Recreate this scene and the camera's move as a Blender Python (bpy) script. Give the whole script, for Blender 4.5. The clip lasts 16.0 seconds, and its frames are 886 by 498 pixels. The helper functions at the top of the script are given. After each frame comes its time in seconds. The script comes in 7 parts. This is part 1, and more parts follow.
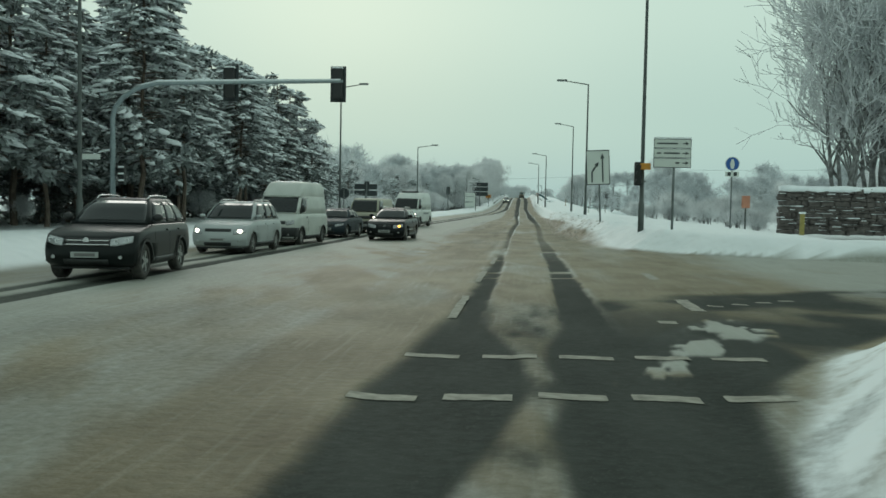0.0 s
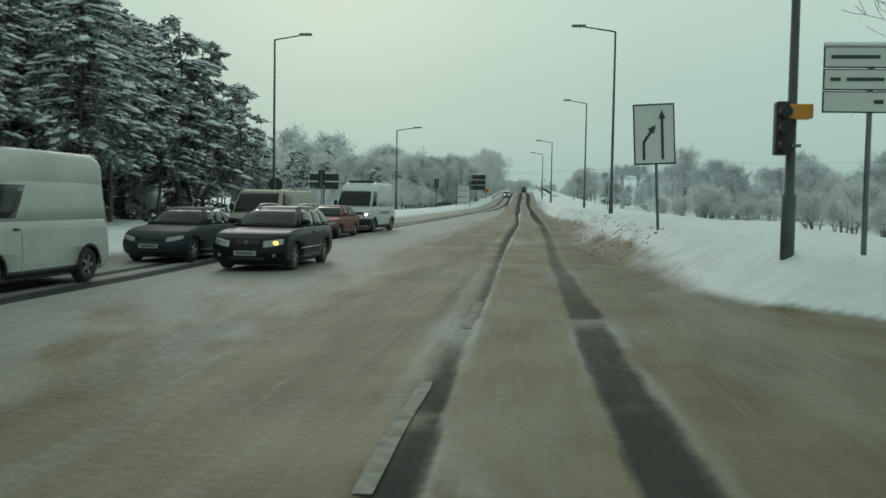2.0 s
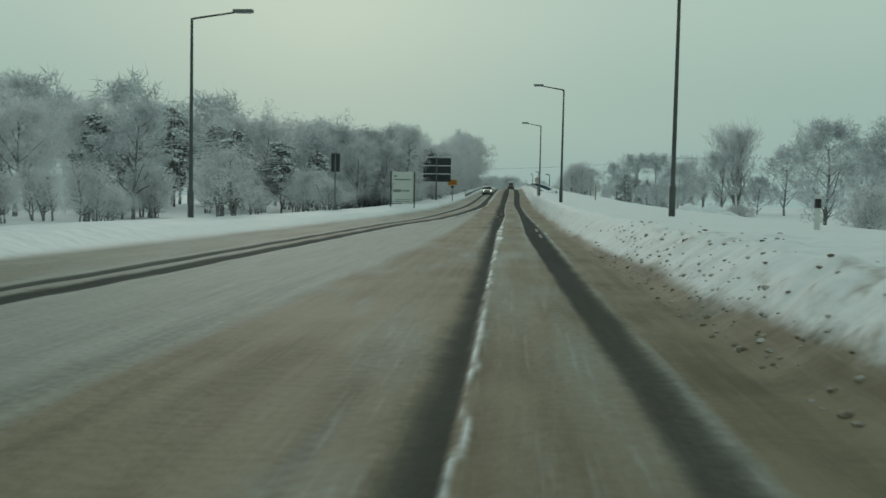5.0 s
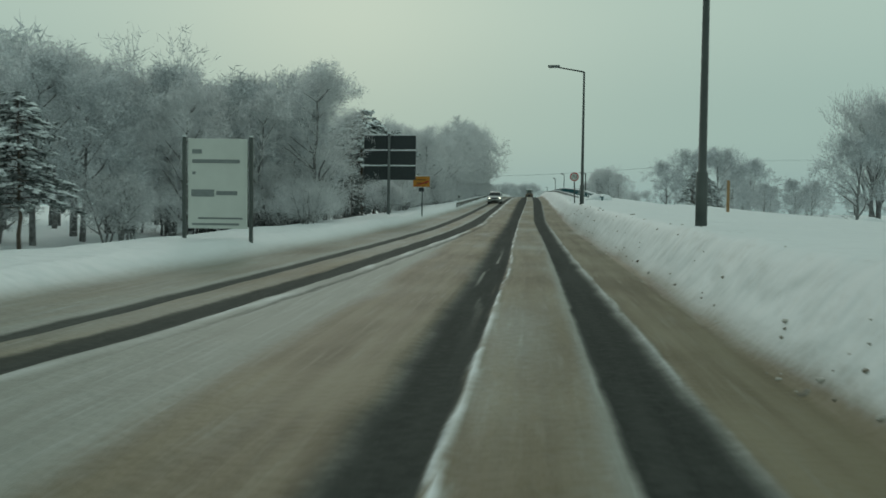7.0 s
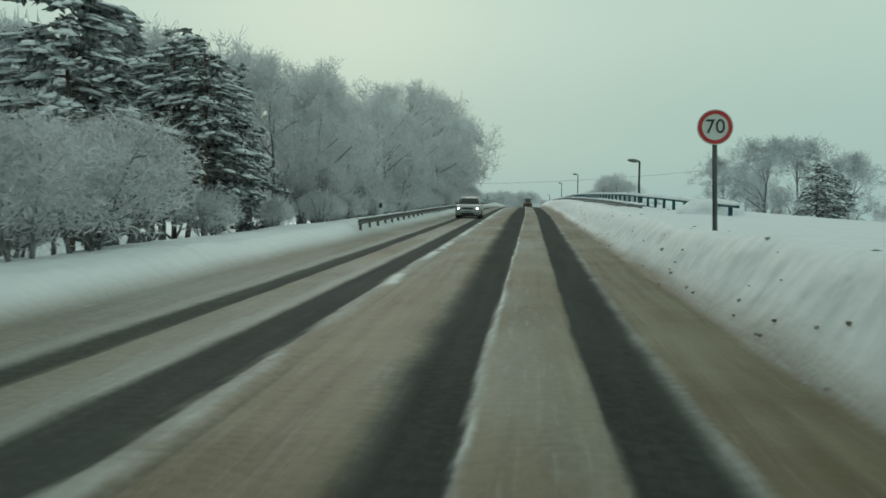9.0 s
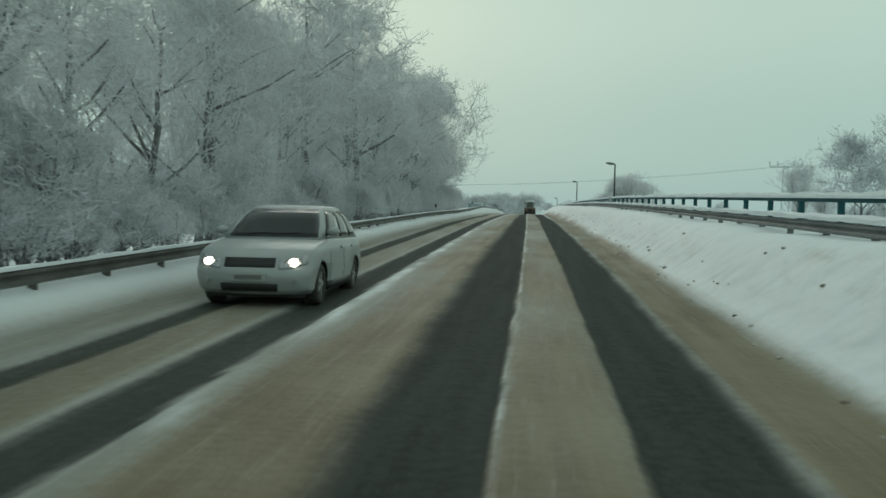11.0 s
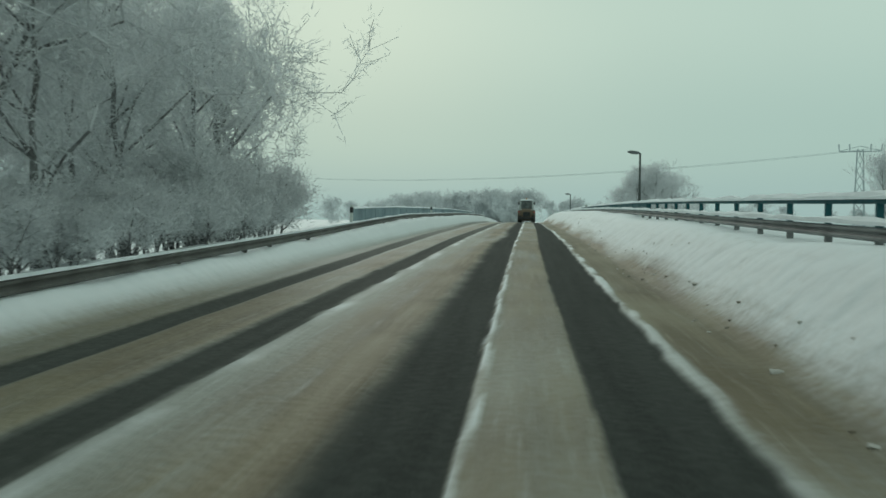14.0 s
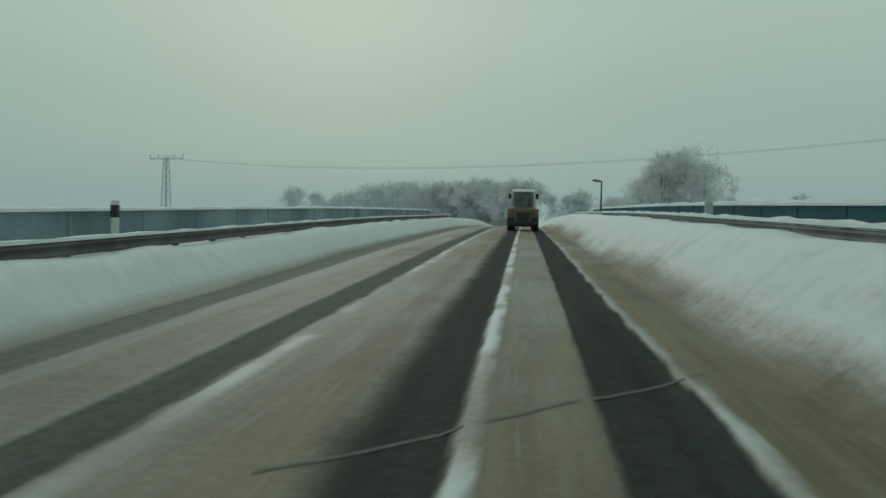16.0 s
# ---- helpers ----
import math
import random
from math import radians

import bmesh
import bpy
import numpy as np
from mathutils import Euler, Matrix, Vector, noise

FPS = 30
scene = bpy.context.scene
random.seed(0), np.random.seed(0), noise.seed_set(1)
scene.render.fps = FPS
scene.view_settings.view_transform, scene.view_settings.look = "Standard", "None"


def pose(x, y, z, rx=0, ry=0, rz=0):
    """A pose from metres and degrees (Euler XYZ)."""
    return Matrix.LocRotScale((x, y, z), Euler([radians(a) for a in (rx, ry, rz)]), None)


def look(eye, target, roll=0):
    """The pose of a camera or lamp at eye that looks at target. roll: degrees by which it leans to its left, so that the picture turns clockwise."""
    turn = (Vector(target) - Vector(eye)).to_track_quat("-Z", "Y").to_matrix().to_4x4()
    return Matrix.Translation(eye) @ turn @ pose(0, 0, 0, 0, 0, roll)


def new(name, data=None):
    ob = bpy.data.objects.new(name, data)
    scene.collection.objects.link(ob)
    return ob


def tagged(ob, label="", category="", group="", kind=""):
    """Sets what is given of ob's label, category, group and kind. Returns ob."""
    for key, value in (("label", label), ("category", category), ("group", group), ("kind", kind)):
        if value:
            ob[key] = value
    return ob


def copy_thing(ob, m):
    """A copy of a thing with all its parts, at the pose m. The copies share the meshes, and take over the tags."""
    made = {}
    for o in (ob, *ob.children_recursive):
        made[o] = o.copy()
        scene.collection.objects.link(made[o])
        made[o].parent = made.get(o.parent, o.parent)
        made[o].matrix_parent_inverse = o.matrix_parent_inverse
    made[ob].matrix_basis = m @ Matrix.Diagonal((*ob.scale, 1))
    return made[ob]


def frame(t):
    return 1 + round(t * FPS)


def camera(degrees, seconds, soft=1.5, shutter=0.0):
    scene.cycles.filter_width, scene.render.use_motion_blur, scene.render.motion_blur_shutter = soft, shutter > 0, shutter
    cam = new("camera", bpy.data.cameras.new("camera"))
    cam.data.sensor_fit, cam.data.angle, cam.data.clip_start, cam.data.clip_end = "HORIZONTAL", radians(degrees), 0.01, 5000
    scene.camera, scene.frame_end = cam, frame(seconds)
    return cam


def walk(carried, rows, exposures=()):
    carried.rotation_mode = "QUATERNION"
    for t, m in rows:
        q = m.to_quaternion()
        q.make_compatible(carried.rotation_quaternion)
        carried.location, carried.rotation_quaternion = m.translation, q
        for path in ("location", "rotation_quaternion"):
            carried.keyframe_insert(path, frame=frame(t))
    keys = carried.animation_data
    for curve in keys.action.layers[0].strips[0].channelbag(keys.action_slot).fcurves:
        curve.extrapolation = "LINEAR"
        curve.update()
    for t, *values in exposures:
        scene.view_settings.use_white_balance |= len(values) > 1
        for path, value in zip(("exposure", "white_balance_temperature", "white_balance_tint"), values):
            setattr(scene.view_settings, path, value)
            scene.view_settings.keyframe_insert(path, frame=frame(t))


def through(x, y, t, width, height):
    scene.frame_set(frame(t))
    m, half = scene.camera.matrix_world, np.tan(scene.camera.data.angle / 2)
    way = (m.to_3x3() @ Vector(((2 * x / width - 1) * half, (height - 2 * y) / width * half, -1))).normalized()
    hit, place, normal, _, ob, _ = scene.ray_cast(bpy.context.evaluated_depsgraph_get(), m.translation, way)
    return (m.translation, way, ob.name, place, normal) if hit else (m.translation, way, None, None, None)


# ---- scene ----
cam = camera(52.0, 16.0, soft=1.6, shutter=0.09)
PATH = [
    (0, (-0.001, 0.000, 1.600), (-0.850, 9.953, 1.127), 1.10),
    (0.5, (0.031, 2.88, 1.608), (-0.802, 12.836, 1.187), 0.98),
    (1, (0.062, 8.176, 1.641), (-0.800, 18.129, 1.199), 0.85),
    (1.5, (0.105, 14.003, 1.658), (-0.755, 23.951, 1.106), 0.83),
    (2, (0.091, 20.613, 1.653), (-0.784, 30.561, 1.129), 0.96),
    (2.5, (0.097, 28.045, 1.611), (-0.817, 37.989, 1.096), 1.03),
    (3, (-0.004, 36.678, 1.567), (-0.951, 46.621, 1.071), 0.61),
    (3.5, (-0.007, 46.176, 1.581), (-0.863, 56.126, 1.064), 0.77),
    (4, (0.126, 56.463, 1.600), (-0.585, 66.422, 1.050), 1.09),
    (6.5, (0.158, 113.145, 1.865), (-0.631, 123.102, 1.396), 1.48),
    (7, (0.202, 125.444, 1.947), (-0.742, 135.390, 1.517), 0.68),
    (7.5, (0.112, 137.525, 2.060), (-0.856, 147.470, 1.652), 0.81),
    (8, (0.046, 149.601, 2.203), (-0.912, 159.548, 1.829), 0.71),
    (8.5, (-0.029, 161.411, 2.396), (-0.984, 171.360, 2.070), 0.97),
    (9, (-0.059, 173.189, 2.644), (-0.979, 183.141, 2.320), 0.82),
    (11.5, (-0.117, 231.876, 4.347), (-1.045, 241.829, 4.071), 1.23),
    (12, (-0.109, 243.648, 4.675), (-0.965, 253.609, 4.434), 1.17),
    (12.5, (-0.046, 255.491, 5.024), (-0.858, 265.455, 4.777), 1.01),
    (13, (0.039, 267.811, 5.370), (-0.774, 277.775, 5.123), 0.70),
    (13.5, (0.078, 280.258, 5.682), (-0.801, 290.216, 5.416), 0.71),
    (14, (0.062, 292.875, 5.942), (-0.857, 302.827, 5.619), 0.60),
    (14.5, (0.052, 305.671, 6.175), (-0.884, 315.621, 5.846), 0.54),
    (15, (0.035, 318.754, 6.439), (-0.885, 328.707, 6.121), 0.81),
    (15.5, (0.020, 331.816, 6.674), (-0.897, 341.766, 6.293), 0.97),
    (16, (0.033, 344.868, 6.871), (-0.848, 354.821, 6.473), 1.15),
]
walk(cam, [(t, look(eye, target, roll)) for t, eye, target, roll in PATH],
     exposures=((0.0, 0.20), (0.6, 0.18), (1.1, 0.06), (3.5, 0.0), (4.2, -0.19), (6.3, -0.25), (7.2, -0.22), (7.9, -0.04), (9.0, 0.0), (13.9, 0.0), (14.5, -0.12), (15.0, -0.31), (15.5, -0.40), (16.0, -0.38)))

# ---- overcast winter daylight ----
world = bpy.data.worlds.new("overcast_sky")
scene.world = world
world.use_nodes = True
wn, wl = world.node_tree.nodes, world.node_tree.links
wn.clear()
w_out = wn.new("ShaderNodeOutputWorld")
w_bg = wn.new("ShaderNodeBackground")
w_sky = wn.new("ShaderNodeTexSky")
w_sky.sky_type = "NISHITA"
w_sky.sun_disc = False
w_sky.sun_elevation, w_sky.sun_rotation = radians(16), radians(-12)
w_sky.air_density, w_sky.dust_density = 1.0, 6.0
w_dim = wn.new("ShaderNodeVectorMath")
w_dim.operation = "SCALE"
w_dim.inputs["Scale"].default_value = 0.06
w_geo = wn.new("ShaderNodeTexCoord")
w_sep = wn.new("ShaderNodeSeparateXYZ")
w_ramp = wn.new("ShaderNodeValToRGB")
w_ramp.color_ramp.interpolation = "EASE"
w_ramp.color_ramp.elements[0].position = 0.0
w_ramp.color_ramp.elements[0].color = (0.348, 0.50, 0.476, 1)
w_ramp.color_ramp.elements[1].position = 1.0
w_ramp.color_ramp.elements[1].color = (0.367, 0.47, 0.437, 1)
for pos, col in ((0.09, (0.386, 0.55, 0.496, 1)), (0.22, (0.46, 0.62, 0.545, 1)), (0.42, (0.42, 0.55, 0.503, 1))):
    el = w_ramp.color_ramp.elements.new(pos)
    el.color = col
w_noise = wn.new("ShaderNodeTexNoise")
w_noise.inputs["Scale"].default_value = 1.7
w_noise.inputs["Detail"].default_value = 4
w_nr = wn.new("ShaderNodeMapRange")
w_nr.inputs["To Min"].default_value, w_nr.inputs["To Max"].default_value = 0.93, 1.07
w_mul = wn.new("ShaderNodeVectorMath")
w_mul.operation = "SCALE"
w_mix = wn.new("ShaderNodeMix")
w_mix.data_type = "RGBA"
w_mix.inputs["Factor"].default_value = 0.03
wl.new(w_geo.outputs["Generated"], w_sep.inputs[0])
wl.new(w_sep.outputs["Z"], w_ramp.inputs[0])
wl.new(w_geo.outputs["Generated"], w_noise.inputs["Vector"])
wl.new(w_noise.outputs["Fac"], w_nr.inputs["Value"])
wl.new(w_ramp.outputs["Color"], w_mul.inputs[0])
wl.new(w_nr.outputs["Result"], w_mul.inputs["Scale"])
wl.new(w_sky.outputs["Color"], w_dim.inputs[0])
wl.new(w_mul.outputs[0], w_mix.inputs["A"])
wl.new(w_dim.outputs[0], w_mix.inputs["B"])
wl.new(w_mix.outputs["Result"], w_bg.inputs["Color"])
w_bg.inputs["Strength"].default_value = 1.0
wl.new(w_bg.outputs[0], w_out.inputs[0])

sun_data = bpy.data.lights.new("sun", "SUN")
sun_data.energy, sun_data.angle, sun_data.color = 0.3, radians(25), (1.0, 0.97, 0.9)
sun = new("sun", sun_data)
sun.matrix_world = look((-60, 240, 110), (0, 0, 0))

# ---- materials ----
def mat(name, color, rough=0.6, metal=0.0, var=0.15, scale=6.0, bump=0.0, fine=60.0, island=0.0, second=None, spec=0.5):
    """A surface with a coarse and a fine variation of its colour, and relief."""
    m = bpy.data.materials.new(name)
    m.use_nodes = True
    n, l = m.node_tree.nodes, m.node_tree.links
    b = n["Principled BSDF"]
    b.inputs["Roughness"].default_value, b.inputs["Metallic"].default_value = rough, metal
    b.inputs["Specular IOR Level"].default_value = spec
    tc = n.new("ShaderNodeTexCoord")
    a1, a2 = n.new("ShaderNodeTexNoise"), n.new("ShaderNodeTexNoise")
    a1.inputs["Scale"].default_value, a2.inputs["Scale"].default_value = scale, fine
    a1.inputs["Detail"].default_value = a2.inputs["Detail"].default_value = 4
    l.new(tc.outputs["Object"], a1.inputs["Vector"])
    l.new(tc.outputs["Object"], a2.inputs["Vector"])
    mix = n.new("ShaderNodeMix")
    mix.data_type = "RGBA"
    dark = tuple(c * (1 - var * 1.6) for c in color)
    light = tuple(min(1, c * (1 + var)) for c in color) if second is None else second
    mix.inputs["A"].default_value, mix.inputs["B"].default_value = (*dark, 1), (*light, 1)
    add = n.new("ShaderNodeMath")
    add.operation = "MULTIPLY_ADD"
    add.inputs[1].default_value = 0.35
    sub = n.new("ShaderNodeMath")
    sub.operation = "MULTIPLY_ADD"
    sub.inputs[1].default_value, sub.inputs[2].default_value = 1.6, -0.48
    l.new(a1.outputs["Fac"], sub.inputs[0])
    l.new(a2.outputs["Fac"], add.inputs[0])
    l.new(sub.outputs[0], add.inputs[2])
    fac = add.outputs[0]
    if island:
        g, oi = n.new("ShaderNodeNewGeometry"), n.new("ShaderNodeObjectInfo")
        k = n.new("ShaderNodeMath")
        k.operation = "MULTIPLY_ADD"
        k.inputs[1].default_value = island
        l.new(g.outputs["Random Per Island"], k.inputs[0])
        l.new(fac, k.inputs[2])
        k2 = n.new("ShaderNodeMath")
        k2.operation = "SUBTRACT"
        k2.inputs[1].default_value = island / 2
        l.new(k.outputs[0], k2.inputs[0])
        fac = k2.outputs[0]
    cl = n.new("ShaderNodeClamp")
    l.new(fac, cl.inputs["Value"])
    l.new(cl.outputs[0], mix.inputs["Factor"])
    l.new(mix.outputs["Result"], b.inputs["Base Color"])
    if bump:
        bp = n.new("ShaderNodeBump")
        bp.inputs["Strength"].default_value, bp.inputs["Distance"].default_value = bump, 0.02
        l.new(a2.outputs["Fac"], bp.inputs["Height"])
        l.new(bp.outputs["Normal"], b.inputs["Normal"])
    return m


def glow(name, color, strength):
    m = mat(name, color, 0.2)
    b = m.node_tree.nodes["Principled BSDF"]
    b.inputs["Emission Color"].default_value, b.inputs["Emission Strength"].default_value = (*color, 1), strength
    return m


def frosty(name, color, second, through=0.4):
    """Hoar frost: white crystals that let light pass."""
    m = mat(name, color, 0.85, var=0.2, scale=0.5, island=0.9, second=second)
    n, l = m.node_tree.nodes, m.node_tree.links
    b, o = n["Principled BSDF"], n["Material Output"]
    b.inputs["Specular IOR Level"].default_value = 0.1
    tr, mx = n.new("ShaderNodeBsdfTranslucent"), n.new("ShaderNodeMixShader")
    mx.inputs[0].default_value = through
    l.new(b.inputs["Base Color"].links[0].from_socket, tr.inputs["Color"])
    l.new(b.outputs[0], mx.inputs[1])
    l.new(tr.outputs[0], mx.inputs[2])
    l.new(mx.outputs[0], o.inputs["Surface"])
    return m


M_SNOW = mat("fresh_snow", (0.86, 0.90, 0.92), 0.75, var=0.06, scale=3, bump=0.4, fine=25)
M_FROST = frosty("hoar_frost_twigs", (0.90, 0.92, 0.93), (0.97, 0.98, 0.99), 0.55)
# pale bluish frost of the far woods, with distance haze put into it
M_FROST_FAR = frosty("hoar_frost_wood", (0.80, 0.84, 0.86), (0.95, 0.97, 0.98))
# thin frost, its tone lifted so that haze is put into the colour
M_FROST_DARK = frosty("thin_frosted_twigs", (0.58, 0.62, 0.64), (0.90, 0.93, 0.95), 0.4)
M_BARK = mat("frosted_bark", (0.12, 0.11, 0.10), 0.9, var=0.4, scale=3, bump=0.6, fine=20, second=(0.36, 0.37, 0.37))
M_PINEBARK = mat("pine_bark", (0.15, 0.115, 0.09), 0.9, var=0.4, scale=4, bump=0.6, fine=25)
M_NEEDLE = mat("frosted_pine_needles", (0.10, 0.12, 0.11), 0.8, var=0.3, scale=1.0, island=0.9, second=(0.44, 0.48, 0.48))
# darker copy of the needles: shade inside the wood is put into the colour
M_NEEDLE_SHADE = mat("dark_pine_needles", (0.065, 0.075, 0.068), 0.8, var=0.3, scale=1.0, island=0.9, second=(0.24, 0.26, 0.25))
M_GALV = mat("galvanised_steel", (0.17, 0.19, 0.19), 0.5, 0.5, var=0.18, scale=3, bump=0.05)
M_POLE = mat("grey_painted_pole", (0.085, 0.10, 0.095), 0.5, 0.2, var=0.2, scale=2)
M_BLACK = mat("black_plastic", (0.018, 0.02, 0.02), 0.45, var=0.2)
M_RUBBER = mat("tyre_rubber", (0.022, 0.022, 0.022), 0.85, var=0.3, scale=15, second=(0.09, 0.085, 0.075))
M_ALLOY = mat("alloy_wheel", (0.42, 0.43, 0.43), 0.35, 0.8, var=0.2)
M_GLASS_DARK = mat("tinted_car_glass", (0.011, 0.016, 0.017), 0.05, var=0.1, spec=0.42)
M_WHITE_SIGN = mat("white_sign_sheet", (0.62, 0.66, 0.62), 0.5, var=0.05, scale=2)
M_SIGN_BACK = mat("grey_sign_back", (0.035, 0.045, 0.048), 0.5, 0.1, var=0.15)
M_SIGN_DARK = mat("dark_sign_print", (0.03, 0.04, 0.04), 0.5, var=0.1)
M_PLATE = mat("number_plate_white", (0.36, 0.38, 0.37), 0.4, var=0.08)
M_ORANGE = mat("orange_sheet", (0.62, 0.27, 0.03), 0.5, var=0.1)
M_RED = mat("red_sign_sheet", (0.50, 0.03, 0.03), 0.5, var=0.1)
M_BLUE = mat("blue_sign_sheet", (0.02, 0.10, 0.34), 0.5, var=0.1)
M_PAINT_ROAD = mat("worn_road_paint", (0.23, 0.22, 0.18), 0.8, var=0.25, scale=7, fine=40, second=(0.42, 0.40, 0.335))
M_TEAL = mat("blue_green_parapet_paint", (0.06, 0.16, 0.20), 0.6, 0.0, var=0.3, scale=0.5, fine=9, second=(0.30, 0.40, 0.43))
M_TEAL_DARK = mat("dark_blue_green_steel", (0.016, 0.092, 0.105), 0.7, 0.0, var=0.2, scale=1.5, spec=0.25)
M_LIGHT = glow("lit_headlamp", (1.0, 0.93, 0.75), 6.0)
M_AMBER = glow("lit_indicator", (1.0, 0.45, 0.06), 4.0)
M_LAMPGLASS = mat("headlamp_glass", (0.45, 0.47, 0.48), 0.12, 0.3, var=0.2, scale=20)
M_CHROME = mat("chrome_trim", (0.6, 0.6, 0.6), 0.15, 1.0, var=0.05)


def part(name, bm, material, parent=None, label="", smooth=False):
    """Links a bmesh as one mesh object, under a thing or under a part."""
    me = bpy.data.meshes.new(name)
    bmesh.ops.recalc_face_normals(bm, faces=bm.faces)
    bm.to_mesh(me)
    bm.free()
    if smooth:
        for p in me.polygons:
            p.use_smooth = True
    me.materials.append(material)
    ob = new(name, me)
    if parent is not None:
        ob.parent = parent
    if label:
        tagged(ob, label)
    return ob


def data_part(name, verts, faces, material, parent=None, label="", smooth=False):
    me = bpy.data.meshes.new(name)
    me.from_pydata(verts, [], faces)
    me.update()
    me.materials.append(material)
    if smooth:
        me.polygons.foreach_set("use_smooth", [True] * len(me.polygons))
    ob = new(name, me)
    if parent is not None:
        ob.parent = parent
    if label:
        tagged(ob, label)
    return ob


def box(bm, x0, y0, z0, x1, y1, z1, bevel=0.0, m=None):
    r = bmesh.ops.create_cube(bm, size=1.0)
    vs = r["verts"]
    for v in vs:
        v.co = Vector((x0 + (v.co.x + 0.5) * (x1 - x0), y0 + (v.co.y + 0.5) * (y1 - y0), z0 + (v.co.z + 0.5) * (z1 - z0)))
    if bevel:
        es = list({e for v in vs for e in v.link_edges})
        r2 = bmesh.ops.bevel(bm, geom=es, offset=bevel, segments=2, affect="EDGES", profile=0.6)
        vs = list({v for f in r2["faces"] for v in f.verts} | {v for v in vs if v.is_valid})
    if m is not None:
        bmesh.ops.transform(bm, matrix=m, verts=vs)
    return bm


def tube(bm, pts, radii, sides=8, cap=True):
    """A tapered tube along points."""
    rings = []
    pts = [Vector(p) for p in pts]
    for i, p in enumerate(pts):
        d = (pts[min(i + 1, len(pts) - 1)] - pts[max(i - 1, 0)]).normalized()
        a = d.orthogonal().normalized() if i == 0 else (a - d * a.dot(d)).normalized()
        b = d.cross(a)
        rings.append([bm.verts.new(p + (a * math.cos(k * math.tau / sides) + b * math.sin(k * math.tau / sides)) * radii[i]) for k in range(sides)])
    for r0, r1 in zip(rings, rings[1:]):
        for k in range(sides):
            bm.faces.new((r0[k], r0[(k + 1) % sides], r1[(k + 1) % sides], r1[k]))
    if cap:
        bm.faces.new(rings[0][::-1])
        bm.faces.new(rings[-1])
    return bm


def disc(bm, r0, r1, depth, sides=32, m=None):
    """A ring or disc facing -y, between radii r0 and r1, with thickness."""
    loops = []
    for y in (0.0, depth):
        for r in (r0, r1):
            loops.append([bm.verts.new((r * math.cos(k * math.tau / sides), y, r * math.sin(k * math.tau / sides))) for k in range(sides)] if r > 0 else None)
    fi, fo, bi, bo = loops
    for k in range(sides):
        j = (k + 1) % sides
        if fi:
            bm.faces.new((fi[k], fi[j], fo[j], fo[k]))
            bm.faces.new((bi[k], bo[k], bo[j], bi[j]))
            bm.faces.new((fi[k], bi[k], bi[j], fi[j]))
        bm.faces.new((fo[k], fo[j], bo[j], bo[k]))
    if not fi:
        bm.faces.new(fo)
        bm.faces.new(bo[::-1])
    if m is not None:
        bmesh.ops.transform(bm, matrix=m, verts=[v for lp in loops if lp for v in lp])
    return bm


def thing(name, label, category, m=None, group="", kind=""):
    ob = new(name)
    ob.empty_display_size = 0.1
    if m is not None:
        ob.matrix_basis = m
    return tagged(ob, label, category, group, kind)

# ---- ground: one snowy sheet with the road, its banks and the ramp of the bridge ----
def smooth(a, b, x):
    k = np.clip((np.asarray(x, float) - a) / (b - a), 0, 1)
    return k * k * (3 - 2 * k)


ROAD_Y = [-200, 0, 14, 37, 56, 113, 137, 161, 173, 200, 232, 255, 280, 306, 332, 345, 380, 420, 470, 560, 700, 4000]
ROAD_Z = [0, 0, 0.04, -0.03, 0, 0.27, 0.46, 0.8, 1.04, 1.78, 2.75, 3.42, 4.08, 4.58, 5.07, 5.25, 5.60, 5.70, 5.2, 2.6, 0, 0]
_ty = np.arange(-200, 1200, 1.0)
_tz = np.interp(_ty, ROAD_Y, ROAD_Z)
_kern = np.exp(-0.5 * (np.arange(-18, 19) / 6.0) ** 2)
_tz = np.convolve(np.pad(_tz, 18, mode="edge"), _kern / _kern.sum(), "valid")


def road_z(y):
    return np.interp(y, _ty, _tz)


def oncoming(y):
    """Middle of the other carriageway's lane."""
    return np.interp(y, [60, 70, 95, 112, 125, 136, 145, 152, 169, 185, 315, 352], [-8.25, -8.0, -6.85, -6.4, -5.9, -5.0, -4.65, -4.5, -4.1, -3.98, -3.92, -3.78])


def edge_right(y):
    return np.interp(y, [-5, 5, 9.7, 12.4, 13.6, 15, 30, 32, 34, 36, 38.6, 46.7, 54, 61, 69, 85, 118, 150, 180, 200, 230, 420],
                     [1.2, 1.3, 3.0, 5.0, 12, 90, 90, 10, 5.8, 3.8, 3.0, 2.6, 1.9, 1.9, 2.2, 2.35, 2.4, 2.45, 2.3, 2.3, 2.3, 2.3])


def edge_left(y):
    return np.interp(y, [10, 40, 80, 110, 128, 140, 157, 180, 200, 235, 300, 340, 420], [-10.7, -11.1, -11.4, -9.6, -8.5, -7.4, -6.5, -6.1, -5.85, -5.45, -5.45, -5.50, -5.50])


